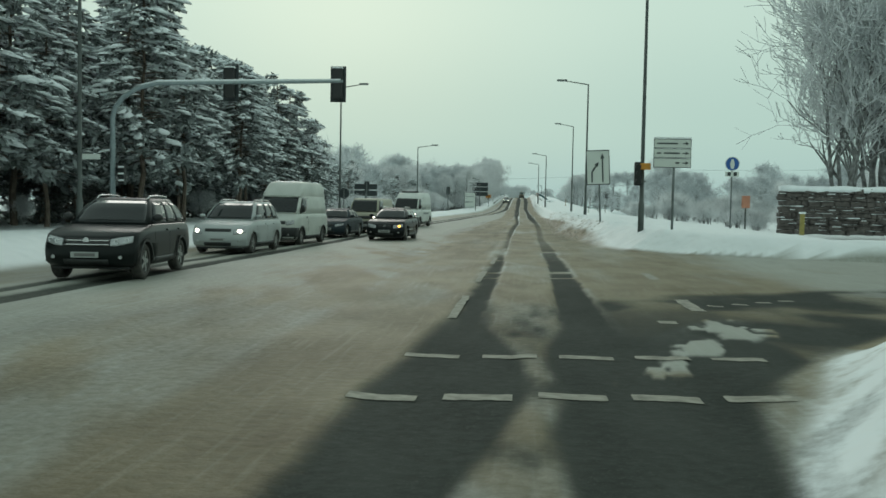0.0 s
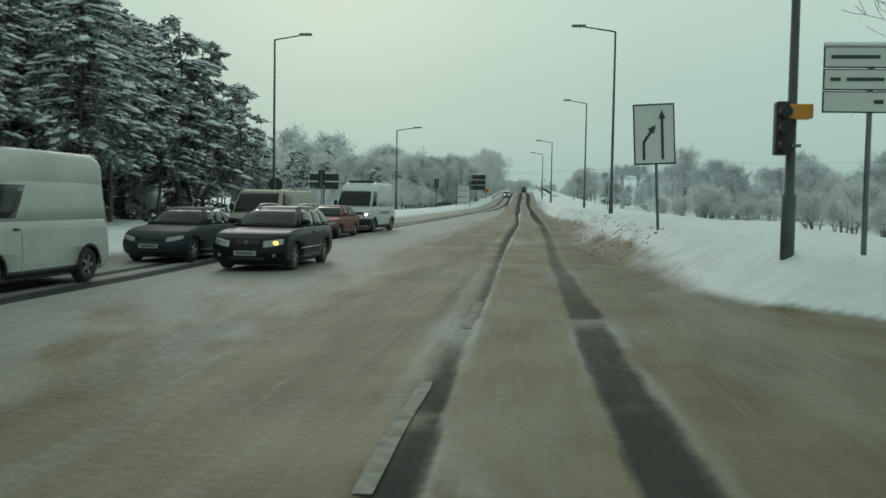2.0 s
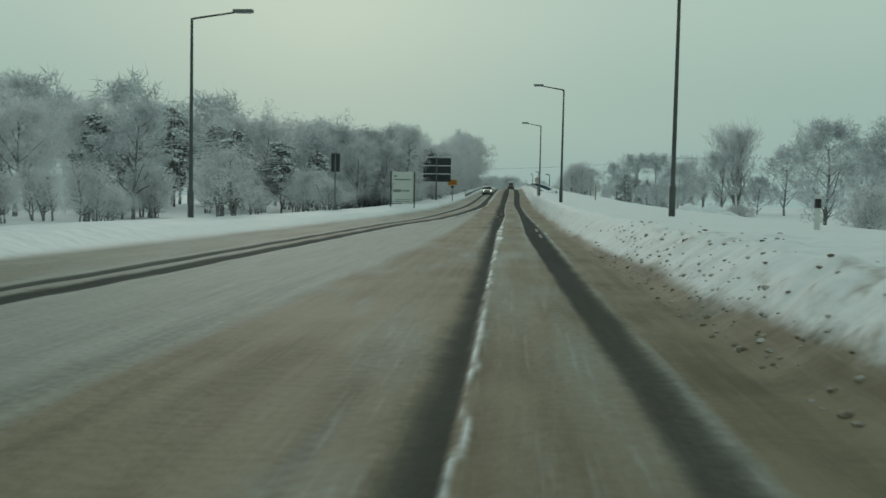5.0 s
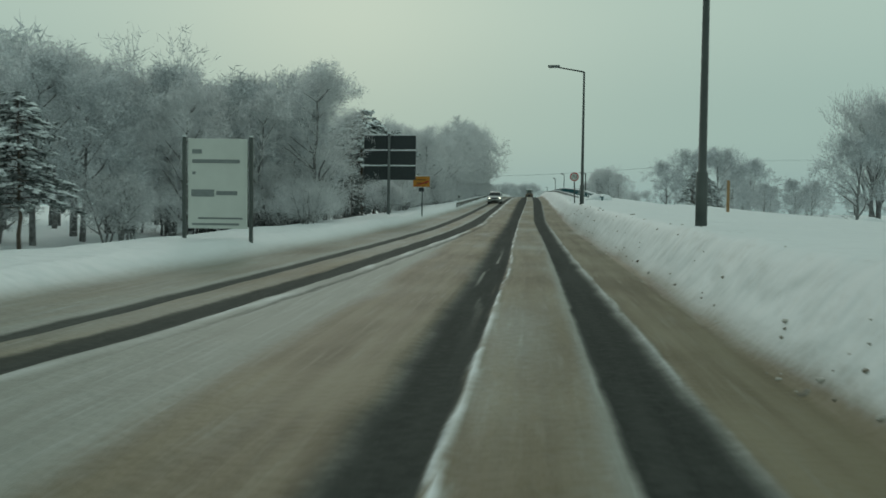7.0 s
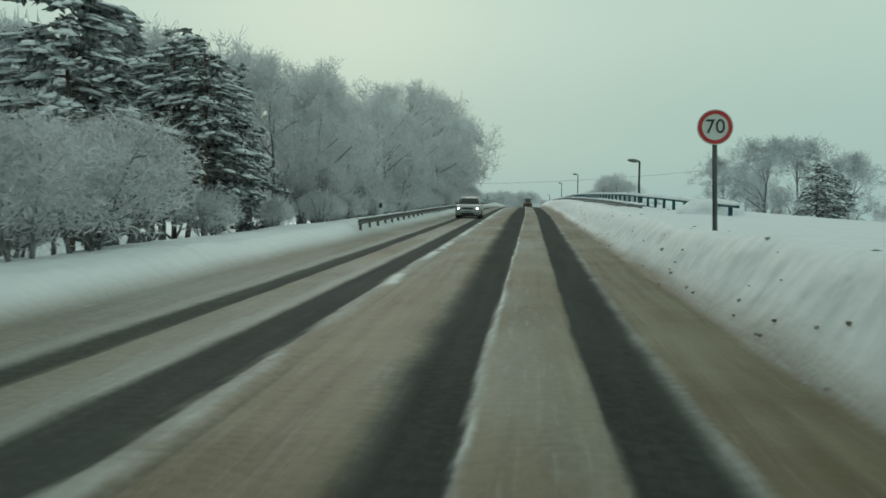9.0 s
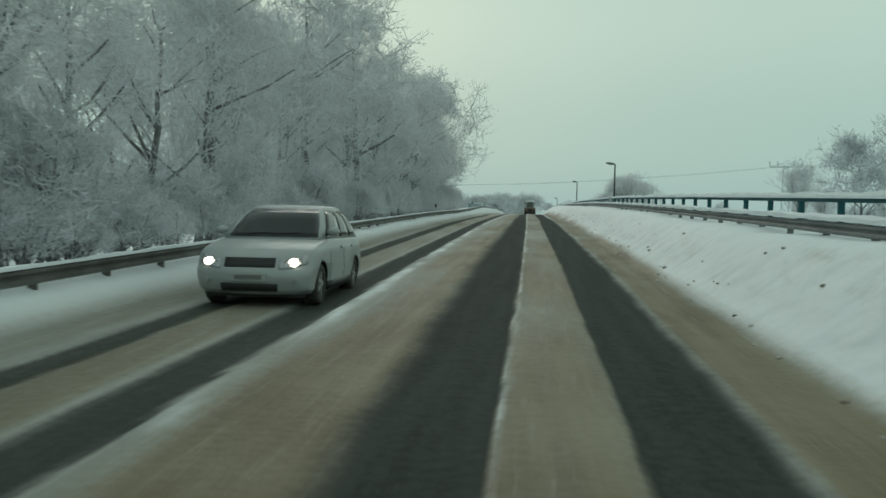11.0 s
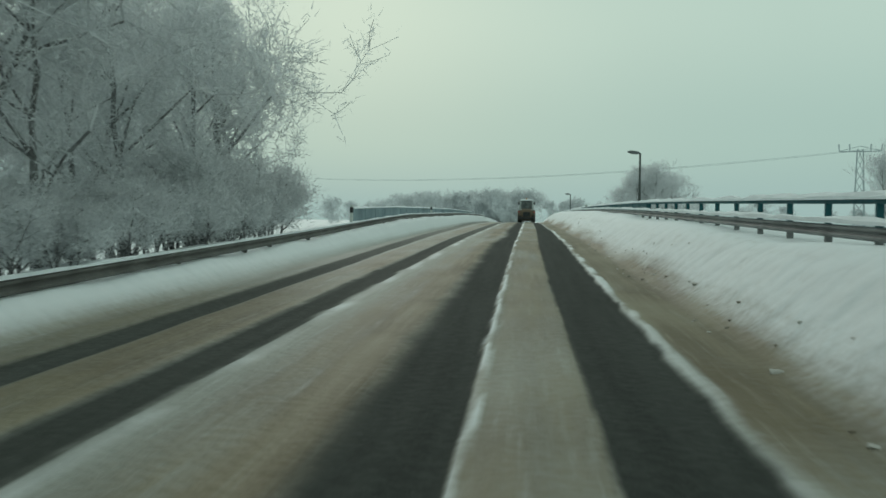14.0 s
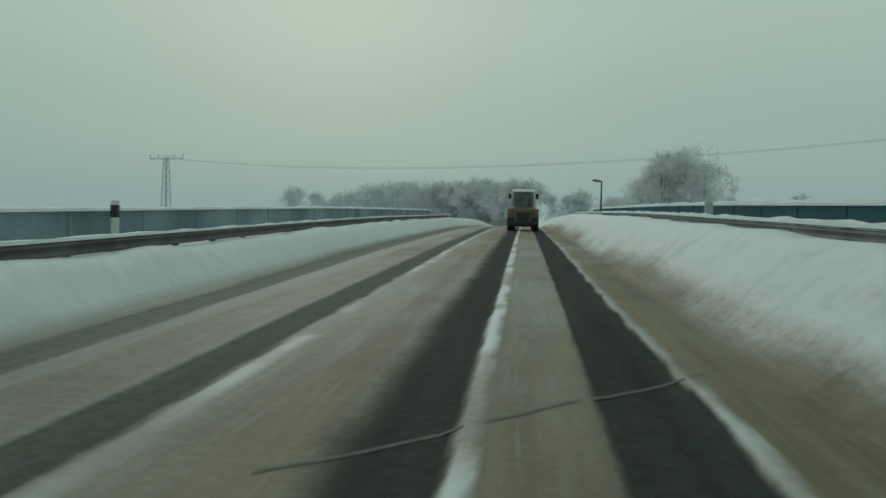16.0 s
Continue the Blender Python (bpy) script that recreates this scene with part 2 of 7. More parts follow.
def fbm(x, y, s, octs=3, seed=0.0):
    """Cheap value noise, -1 to 1."""
    out, amp, tot = np.zeros(np.broadcast(x, y).shape), 1.0, 0.0
    for k in range(octs):
        X, Y = x / s + 17.3 * k + seed, y / s + 9.1 * k + seed * 1.7
        xi, yi = np.floor(X), np.floor(Y)
        fx, fy = X - xi, Y - yi
        fx, fy = fx * fx * (3 - 2 * fx), fy * fy * (3 - 2 * fy)

        def h(a, b):
            v = np.sin(a * 127.1 + b * 311.7 + k * 74.7) * 43758.5453
            return (v - np.floor(v)) * 2 - 1
        v = (h(xi, yi) * (1 - fx) + h(xi + 1, yi) * fx) * (1 - fy) + (h(xi, yi + 1) * (1 - fx) + h(xi + 1, yi + 1) * fx) * fy
        out, tot, amp, s = out + amp * v, tot + amp, amp * 0.5, s * 0.5
    return out / tot


def bank_right_height(y):
    return np.interp(y, [0, 30, 36, 50, 110, 140, 177, 190, 215, 325, 345, 420], [0.55, 0.6, 0.85, 0.95, 0.95, 1.1, 1.25, 1.0, 1.05, 1.10, 1.26, 1.28])


def bank_left_height(y):
    return np.interp(y, [30, 60, 120, 150, 175, 200, 235, 300, 320, 340, 420], [0.55, 0.5, 0.4, 0.42, 0.48, 0.46, 0.36, 0.37, 0.55, 0.80, 0.80])


def ground_z(x, y):
    """Height of the sheet."""
    x, y = np.broadcast_arrays(np.asarray(x, float), np.asarray(y, float))
    rz = road_z(y)
    er, elf = edge_right(y), edge_left(y)
    er = er + np.interp(y, [90, 120], [0.15, 0.07]) * fbm(x * 0 + 3, y, 2.2, 2, 4.0)
    br = smooth(0, 1, (x - er) / np.interp(y, [10, 34, 38, 46, 62, 85, 130, 165, 190, 205, 230], [1.6, 2.0, 1.9, 2.2, 2.4, 1.8, 1.1, 0.85, 0.85, 1.1, 1.7]))
    bl = smooth(0, 1, (elf - x) / np.interp(y, [90, 140, 200, 235, 300, 335], [2.2, 1.1, 1.1, 1.1, 1.0, 0.6]))
    coarse = smooth(85, 112, y)
    lump = fbm(x, y, 0.7, 4, 2.0) * (1 - coarse) + fbm(x, y * 0.7, 1.5, 2, 2.0) * coarse
    z = rz + br * bank_right_height(y) + bl * bank_left_height(y)
    rough = np.interp(y, [40, 50, 85, 110], [0.5, 1.0, 1.0, 0.45])
    z = z + (0.19 * smooth(0.02, 0.5, br) * smooth(8, 4, x) * rough + 0.09 * bl) * lump + 0.085 * br * fbm(x, y, 0.35, 2, 8.0) * smooth(9, 5, x) * (1 - coarse)
    # the wheel ruts and packed ridges on the road
    z = z - 0.03 * lane_mask(x, y) + 0.012 * fbm(x, y * 0.25, 0.4, 2, 5.0) * (1 - br) * (1 - bl) - 0.02 * tread(x, y)
    # embankment down to the fields
    low = 0.35 + 0.5 * fbm(x, y, 40, 2, 1.0)
    right = smooth(0, 1, (x - np.interp(y, [200, 240], [9.0, 6.9])) / (6 + 2.2 * np.maximum(rz, 0)))
    left = smooth(0, 1, (-x - np.interp(y, [90, 140, 160, 178, 235], [15, 10.2, 8.8, 7.6, 7.2])) / (6 + 2.2 * np.maximum(rz, 0)))
    k = np.maximum(right, left) * np.where((y > 12) & (y < 33) & (x > 0), 0, 1)
    z = z * (1 - k) + low * k
    return z + 0.12 * k * fbm(x, y, 3.0, 3, 6.0)


TRACK_Y = [14, 20, 26, 30, 36, 47, 63, 82, 100, 118, 131, 147, 160, 182, 210, 240, 275, 290, 312, 330, 338, 352, 366]
TRACK = {  # outer and inner edges of the two wheel tracks of the near lane
    "l0": [-1.05, -0.98, -0.88, -0.93, -0.82, -0.85, -0.78, -0.62, -0.72, -0.93, -1.13, -1.15, -1.28, -1.26, -1.36, -1.49, -1.37, -1.42, -1.39, -1.46, -1.12, -1.32, -1.25],
    "l1": [-0.52, -0.47, -0.45, -0.54, -0.50, -0.52, -0.43, -0.18, -0.30, -0.44, -0.36, -0.30, -0.42, -0.48, -0.38, -0.27, -0.29, -0.35, -0.43, -0.45, -0.40, -0.42, -0.40],
    "r0": [0.58, 0.68, 0.78, 0.75, 0.80, 0.85, 1.04, 1.17, 0.98, 0.79, 0.83, 0.82, 0.75, 0.48, 0.55, 0.65, 0.59, 0.66, 0.52, 0.52, 0.58, 0.66, 0.69],
    "r1": [1.30, 1.26, 1.30, 1.26, 1.32, 1.22, 1.50, 1.64, 1.60, 1.64, 1.58, 1.40, 1.32, 1.20, 1.42, 1.67, 1.68, 1.66, 1.50, 1.58, 1.54, 1.58, 1.45]}
OTHER_Y = [100, 125, 145, 179, 192, 240, 275, 313, 340, 356, 372]
OTHER = {  # the same of the other carriageway, from the middle of its lane
    "a0": [-0.90, -0.80, -0.88, -0.80, -0.81, -0.84, -1.12, -1.18, -1.52, -1.66, -1.85], "a1": [-0.42, -0.38, -0.47, -0.28, -0.29, -0.34, -0.48, -0.52, -0.80, -0.90, -1.05],
    "b0": [-0.10, 0.00, 0.34, 0.62, 0.60, 0.52, 0.45, 0.40, 0.42, 0.42, 0.45], "b1": [0.50, 0.60, 0.96, 1.46, 1.27, 1.15, 1.05, 1.04, 1.07, 1.08, 1.10]}


def band(x, a, b, sa, sb):
    return smooth(a - sa, a + sa, x) * smooth(b + sb, b - sb, x)


def across(y, at, w):
    """A strip of snow that lies across the tracks."""
    return np.exp(-((y - at) / w) ** 2)


def lane_mask(x, y):
    """1 where the tyres have laid the asphalt bare."""
    w = 0.07 * fbm(x * 0.6, y, 0.9, 3, 3.0) + 0.05 * fbm(x, y, 0.45, 2, 7.0)
    ed = {k: np.interp(y, TRACK_Y, v) for k, v in TRACK.items()}
    far = np.interp(y, [14, 26, 33, 40, 62, 80, 97, 110], [0.95, 0.85, 0.70, 0.58, 0.55, 0.68, 0.9, 1.0])
    left = band(x, ed["l0"] + np.interp(y, [48, 58, 74, 90], [0.10, -0.02, 0.0, 0.10]) + 0.9 * w, ed["l1"] + 0.35 * w, np.interp(y, [30, 60, 110], [0.16, 0.14, 0.32]), 0.05)
    right = band(x, ed["r0"] + 0.35 * w, ed["r1"] + 0.7 * w, np.interp(y, [40, 55, 85, 110], [0.06, 0.12, 0.12, 0.06]), np.interp(y, [36, 50, 110, 180, 280, 312], [0.08, 0.18, 0.20, 0.22, 0.18, 0.05]))
    # strips of snow dragged over both tracks by crossing wheels
    yc = y - 0.35 * x + 0.4 * fbm(x, y, 0.8, 2, 13.0)
    bars = np.maximum.reduce([across(yc, 20.5, 0.16), across(yc, 22.3, 0.20), across(yc, 27.6, 0.22) * smooth(-0.3, 0.3, fbm(x, y, 0.25, 2, 15.0)), across(yc, 33.2, 0.40)])
    left = left * (1 - 0.6 * bars) * (1 - 0.6 * across(y, 32.0, 1.6))
    right = right * (1 - 0.85 * bars)
    near = np.maximum(left * np.interp(y, [46, 60, 75, 90], [1.0, 1.35, 1.25, 1.0]), right) * far * smooth(-0.75, -0.1, fbm(x, y, 1.6, 3, 11.0) + np.interp(y, [10, 34, 60], [0.25, 0.3, 0.9]))
    thin = band(x, ed["l0"] + 0.35, ed["l1"] - 0.10, 0.05, 0.05) * across(y, 146, 7) * smooth(0.1, 0.3, fbm(x * 6, y * 0.1, 0.6, 2, 17.0))
    near = near * (1 - 0.8 * thin)
    c = oncoming(y)
    oe = {k: c + np.interp(y, OTHER_Y, v) for k, v in OTHER.items()}
    o1 = band(x, oe["a0"] + 0.3 * w, oe["a1"] + 0.3 * w, 0.06, 0.05)
    o2 = band(x, oe["b0"] + 0.4 * w, oe["b1"] + 0.7 * w, 0.06, 0.05)
    o3 = band(x, oe["b1"] + 0.26 + 0.6 * w, oe["b1"] + 0.42 + 0.6 * w, 0.05, 0.06) * np.interp(y, [130, 140, 174, 182, 196, 210], [0, 0.7, 0.7, 0.4, 0.4, 0])
    opp = np.maximum.reduce([o1 * np.interp(y, [310, 345], [0.95, 0.75]), o2, o3]) * np.interp(y, [5, 20, 325, 350], [0.7, 0.85, 0.85, 0.72])
    # bare lane before the crossing, and the mouth of the side road
    n = fbm(x, y, 2.2, 4, 21.0)
    fan = band(x, np.interp(y, [-10, 4.7, 7.3, 10.2, 13.5, 20], [-1.5, -1.4, -1.40, -1.22, -1.02, -0.95]) + 0.12 * n, np.interp(y, [3, 8, 10], [1.3, 2.1, 3.2]), 0.22, 0.2) * smooth(20 + 2 * n, 10.5 + n, y)
    streak = band(x, np.interp(y, [3, 5, 6.4, 7.7, 9.3, 12], [-0.5, -0.34, -0.10, 0.10, 0.06, -0.40]), np.interp(y, [3, 5, 6.4, 7.7, 9.3, 10.5, 12], [0.2, 0.33, 0.25, 0.40, 0.28, 0.35, 0.55]), 0.10, 0.10)
    streak = streak * smooth(-0.8, 0.25, fbm(x * 3, y * 0.8, 0.9, 3, 31.0)) * np.interp(y, [9, 10, 13, 20], [0.75, 0.50, 0.60, 0.9])
    fan = fan * (1 - 0.85 * streak)
    top = np.interp(x, [1.2, 3.0, 5.4, 7.7, 20], [15.8, 17.4, 18.8, 19.8, 20.5])
    mouth = smooth(1.0, 1.5, x) * smooth(7.0, 8.4, y) * smooth(top + 0.7, top - 0.7, y + 0.8 * n) * smooth(0.2, -0.3, x - edge_right(y))
    blot = smooth(-0.05, 0.40, fbm(x * 0.8, y * 0.7, 1.4, 3, 41.0) + 0.35 * np.exp(-((x - 2.0) / 0.5) ** 2 - ((y - 14.6) / 1.8) ** 2))
    star = smooth(0.85, 0.55, np.hypot((x - 2.85 - 0.10 * (y - 12.4)) / 0.34, (y - 12.4) / 1.0) + 1.5 * fbm(x, y * 0.5, 0.30, 3, 43.0))
    tail = smooth(1.0, 0.6, np.hypot((x - 1.85 - 0.42 * (y - 10.1)) / 0.30, (y - 10.1) / 1.1) + 1.3 * fbm(x, y * 0.6, 0.28, 3, 44.0))
    mouth = mouth * (1 - 0.55 * blot)
    # thin slush with the asphalt showing through
    film = band(x, -7.0, -1.1, 1.6, 0.4) * smooth(24, 12, y + 3 * n) * (0.10 + 0.30 * smooth(-0.5, 0.5, fbm(x * 0.5 + y * 0.15, y * 0.35, 1.6, 4, 33.0)))
    film = np.maximum(film, band(x, -0.4, 0.6, 0.15, 0.15) * smooth(30, 14, y) * 0.35 * smooth(-0.4, 0.5, fbm(x, y * 0.6, 1.0, 3, 35.0)))
    grey = fbm(x, y * 0.05, 0.5, 3, 37.0)
    film = np.maximum(film, band(x, -4.8, -0.95, 1.2, 0.1) * smooth(20, 30, y) * smooth(122, 88, y) * (0.10 + 0.24 * smooth(-0.4, 0.5, grey)))
    film = np.maximum(film, band(x, ed["r1"] + 0.05, edge_right(y) + 1.1, 0.1, 0.6) * smooth(32, 40, y) * smooth(112, 90, y) * (0.10 + 0.26 * smooth(-0.3, 0.5, fbm(x, y * 0.6, 0.45, 3, 39.0))))
    # turning tracks over the snowy corner
    arc, ang = np.hypot(x - 9.0, y - 1.0), np.arctan2(y - 1.0, 9.0 - x)
    corner = smooth(1.0, 1.6, x) * smooth(13, 9, y) * smooth(4.6, 3.0, x) * smooth(0.0, 0.40, fbm(arc, ang * 1.2, 0.40, 3, 47.0) + 0.1) * 0.45
    return np.clip(np.maximum.reduce([near, opp, 0.95 * fan, 0.95 * mouth, film, corner]) * (1 - 0.92 * np.maximum(star, tail)), 0, 1)


def tread(x, y):
    """Ribs pressed into the packed snow by a tractor tyre."""
    lug = 0.5 + 0.5 * np.sin((y + 0.25 * np.abs(x - 0.04)) * math.tau / 0.36)
    return lug * band(x, -0.16, 0.24, 0.04, 0.04) * smooth(39.5, 41.0, y) * smooth(50, 44, y)


def dirt_mask(x, y):
    """1 where the packed snow is brown with grit."""
    n, m = fbm(x, y * 0.18, 0.9, 3, 51.0), fbm(x, y * 0.5, 4.0, 3, 61.0)
    er, r1 = edge_right(y), np.interp(y, TRACK_Y, TRACK["r1"])
    mid = band(x, -0.5, 0.75, 0.15, 0.15) * np.interp(y, [20, 38, 60, 100, 150], [0.40, 0.92, 0.95, 0.75, 0.58])
    bc = np.interp(y, [20, 35, 67, 100, 118, 150, 167, 178, 250, 340], [-2.0, -2.4, -2.65, -2.0, -1.55, -1.7, -1.95, -1.72, -1.55, -1.6])
    between = np.exp(-((x - bc) / 0.42) ** 2) * np.interp(y, [20, 40, 90, 150], [0.5, 0.95, 0.95, 0.85])
    between = np.maximum(between, band(x, bc - 0.9, -0.95, 0.4, 0.2) * np.interp(y, [90, 200, 260], [0.78, 0.72, 0.5]))
    reach = np.interp(y, [30, 45, 60, 82, 100, 118, 130, 168, 240, 300], [-0.1, 1.1, 1.5, 0.85, 0.45, 0.3, 0.2, 0.1, 0.3, 0.7])
    right = band(x, r1 + 0.05, er + reach, 0.12, np.interp(y, [240, 300], [0.3, 0.5])) * smooth(8.5, 4.5, x) * np.interp(y, [30, 90, 130, 240, 300], [0.8, 1.15, 1.0, 0.9, 0.8])
    # smears left by turning wheels on the crossing
    u, v = x * 0.88 + y * 0.30, y * 0.95 - x * 0.30
    smear = smooth(-0.15, 0.45, fbm(u, v * 0.22, 0.7, 4, 53.0)) * (0.45 + 0.55 * smooth(-0.3, 0.4, fbm(x, y, 3.5, 3, 57.0)))
    cross = smooth(60, 34, y) * band(x, -6.4, 12.0, 2.2, 3.0) * (0.42 + 0.50 * smear + 0.22 * fbm(x * 0.5 + y * 0.2, y, 5.0, 3, 55.0)) * np.where(y > 18, smooth(4.2, 1.6, x) * 0.7 + 0.3, 1)
    wide = smooth(130, 95, y) * smooth(22, 40, y) * band(x, oncoming(y) + 4.4, 1.6, 1.6, 0.3) * (0.80 + 0.35 * fbm(x, y * 0.06, 0.8, 3, 59.0))
    opp = band(x, oncoming(y) - 0.55, oncoming(y) + 0.45, 0.15, 0.15) * np.interp(y, [60, 130], [0.15, 0.5])
    verge = band(x, edge_left(y) - 0.35, oncoming(y) - 1.0, 0.4, 0.2) * np.interp(y, [300, 335], [0.42, 0.12])
    arc, ang = np.hypot(x - 9.0, y - 1.0), np.arctan2(y - 1.0, 9.0 - x)
    turned = smooth(1.0, 1.6, x) * smooth(14, 9, y) * smooth(6.5, 3.0, x) * smooth(-0.35, 0.4, fbm(arc, ang * 1.5, 0.3, 3, 49.0)) * 0.5
    d = np.maximum.reduce([mid, between, right, cross, wide, opp, verge])
    d = d * smooth(np.interp(y, [30, 45, 85, 120, 240, 300], [0.7, 2.8, 2.6, 0.9, 1.0, 1.9]), 0.0, x - er)
    clods = (0.30 + 0.70 * np.maximum(0.8 * smooth(0.0, 0.6, fbm(x * 1.3, y, 0.26, 3, 73.0)), 0.7 * smooth(0.1, 0.7, fbm(x, y, 0.30, 3, 71.0)))) * smooth(0, 0.6, x - er) * smooth(6.0, 3.2, x) * np.interp(y, [42, 52, 85, 110, 420], [0.1, 0.62, 0.60, 0.28, 0.26])
    d = np.maximum.reduce([d, clods, turned, 0.9 * tread(x, y)])
    clean = np.hypot((x - 2.3 - 0.36 * (y - 11.3)) / 0.75, (y - 11.3) / 2.4)
    return np.clip(d * (1 + 0.55 * n + 0.45 * m) * smooth(0.75, 1.1, clean), 0, 1)


def make_ground():
    fine_x = np.concatenate([np.arange(-12.0, -6.0, 0.14), np.arange(-6.0, -2.1, 0.10), np.arange(-2.1, 2.5, 0.06), np.arange(2.5, 6.0, 0.10), np.arange(6.0, 9.0, 0.16)])
    out_r = 9.0 * (1700 / 9.0) ** (np.arange(1, 61) / 60.0)
    out_l = -12.0 * (1700 / 12.0) ** (np.arange(1, 51) / 50.0)
    xs = np.concatenate([out_l[::-1], fine_x, out_r])
    ys = np.concatenate([-40 - 1500 * (np.arange(30, 0, -1) / 30.0) ** 3, np.arange(-40, 4, 1.5), np.arange(4, 40, 0.20), np.arange(40, 47, 0.09), np.arange(47, 95, 0.13), np.arange(95, 425, 0.40),
                         425 + 4000 * (np.arange(0, 70) / 69.0) ** 2.6])
    X, Y = np.meshgrid(xs, ys)
    Z = ground_z(X, Y)
    # soften the banks along the road
    Zs = (np.roll(Z, 1, 0) + np.roll(Z, -1, 0) + 2 * Z) / 4
    Zs[0], Zs[-1] = Z[0], Z[-1]
    A, D = lane_mask(X, Y), dirt_mask(X, Y)
    onroad = smooth(np.interp(Y, [32, 44, 60, 110], [0.3, 0.6, 1.0, 0.45]), 0.05, X - edge_right(Y)) * smooth(np.interp(Y, [300, 335], [0.7, 0.25]), 0.02, edge_left(Y) - X)
    # clean ridges of snow thrown up beside the tracks
    l1, r1, oc = np.interp(Y, TRACK_Y, TRACK["l1"]), np.interp(Y, TRACK_Y, TRACK["r1"]), oncoming(Y)
    wob = 0.06 * fbm(X * 0.5, Y, 0.9, 3, 81.0)
    broken = 0.35 + 0.65 * smooth(-0.35, 0.15, fbm(X, Y, 1.3, 3, 85.0))
    wide_ridge = np.interp(Y, [100, 112, 122, 131, 150, 300, 337, 348, 380], [0.06, 0.24, 0.21, 0.09, 0.06, 0.07, 0.11, 0.18, 0.18])
    ridge = band(X, l1 + wob, l1 + wide_ridge + wob, 0.03, 0.04) * np.interp(Y, [40, 45, 60, 110, 160, 185, 230, 300], [0.2, 0.5, 0.8, 0.95, 0.9, 0.7, 0.5, 0.9])
    ridge = np.maximum(ridge, band(X, r1 + wob, r1 + np.interp(Y, [130, 300], [0.07, 0.18]) + wob, 0.03, 0.05) * np.interp(Y, [100, 115, 165, 185, 290, 310, 349, 356], [0, 0.55, 0.45, 0, 0, 0.8, 0.8, 0.25]))
    ridge = np.maximum(ridge, band(X, oc + np.interp(Y, OTHER_Y, OTHER["b1"]) + 0.06 + wob, oc + np.interp(Y, OTHER_Y, OTHER["b1"]) + 0.24 + 2 * wob, 0.05, 0.06) * np.interp(Y, [100, 130, 230, 330], [0.1, 0.5, 0.9, 0.6]) * smooth(-0.5, 0.1, fbm(X, Y, 2.0, 2, 91.0)))
    ridge = ridge * broken
    Zs = Zs + 0.03 * ridge
    D, onroad = D * (1 - ridge), onroad * (1 - ridge)
    nx, ny = len(xs), len(ys)
    verts = np.stack([X, Y, Zs], -1).reshape(-1, 3)
    i = (np.arange(ny - 1)[:, None] * nx + np.arange(nx - 1)[None]).ravel()
    faces = np.stack([i, i + 1, i + nx + 1, i + nx], 1)
    me = bpy.data.meshes.new("ground")
    me.vertices.add(len(verts))
    me.vertices.foreach_set("co", verts.ravel())
    me.loops.add(faces.size)
    me.loops.foreach_set("vertex_index", faces.ravel())
    me.polygons.add(len(faces))
    me.polygons.foreach_set("loop_start", np.arange(0, faces.size, 4))
    me.polygons.foreach_set("loop_total", np.full(len(faces), 4))
    me.polygons.foreach_set("use_smooth", np.ones(len(faces), bool))
    me.update()
    att = me.attributes.new("cover", "FLOAT_COLOR", "POINT")
    col = np.stack([A, D, onroad, np.ones_like(A)], -1).reshape(-1).astype(np.float32)
    att.data.foreach_set("color", col)
    me.validate()
    return me


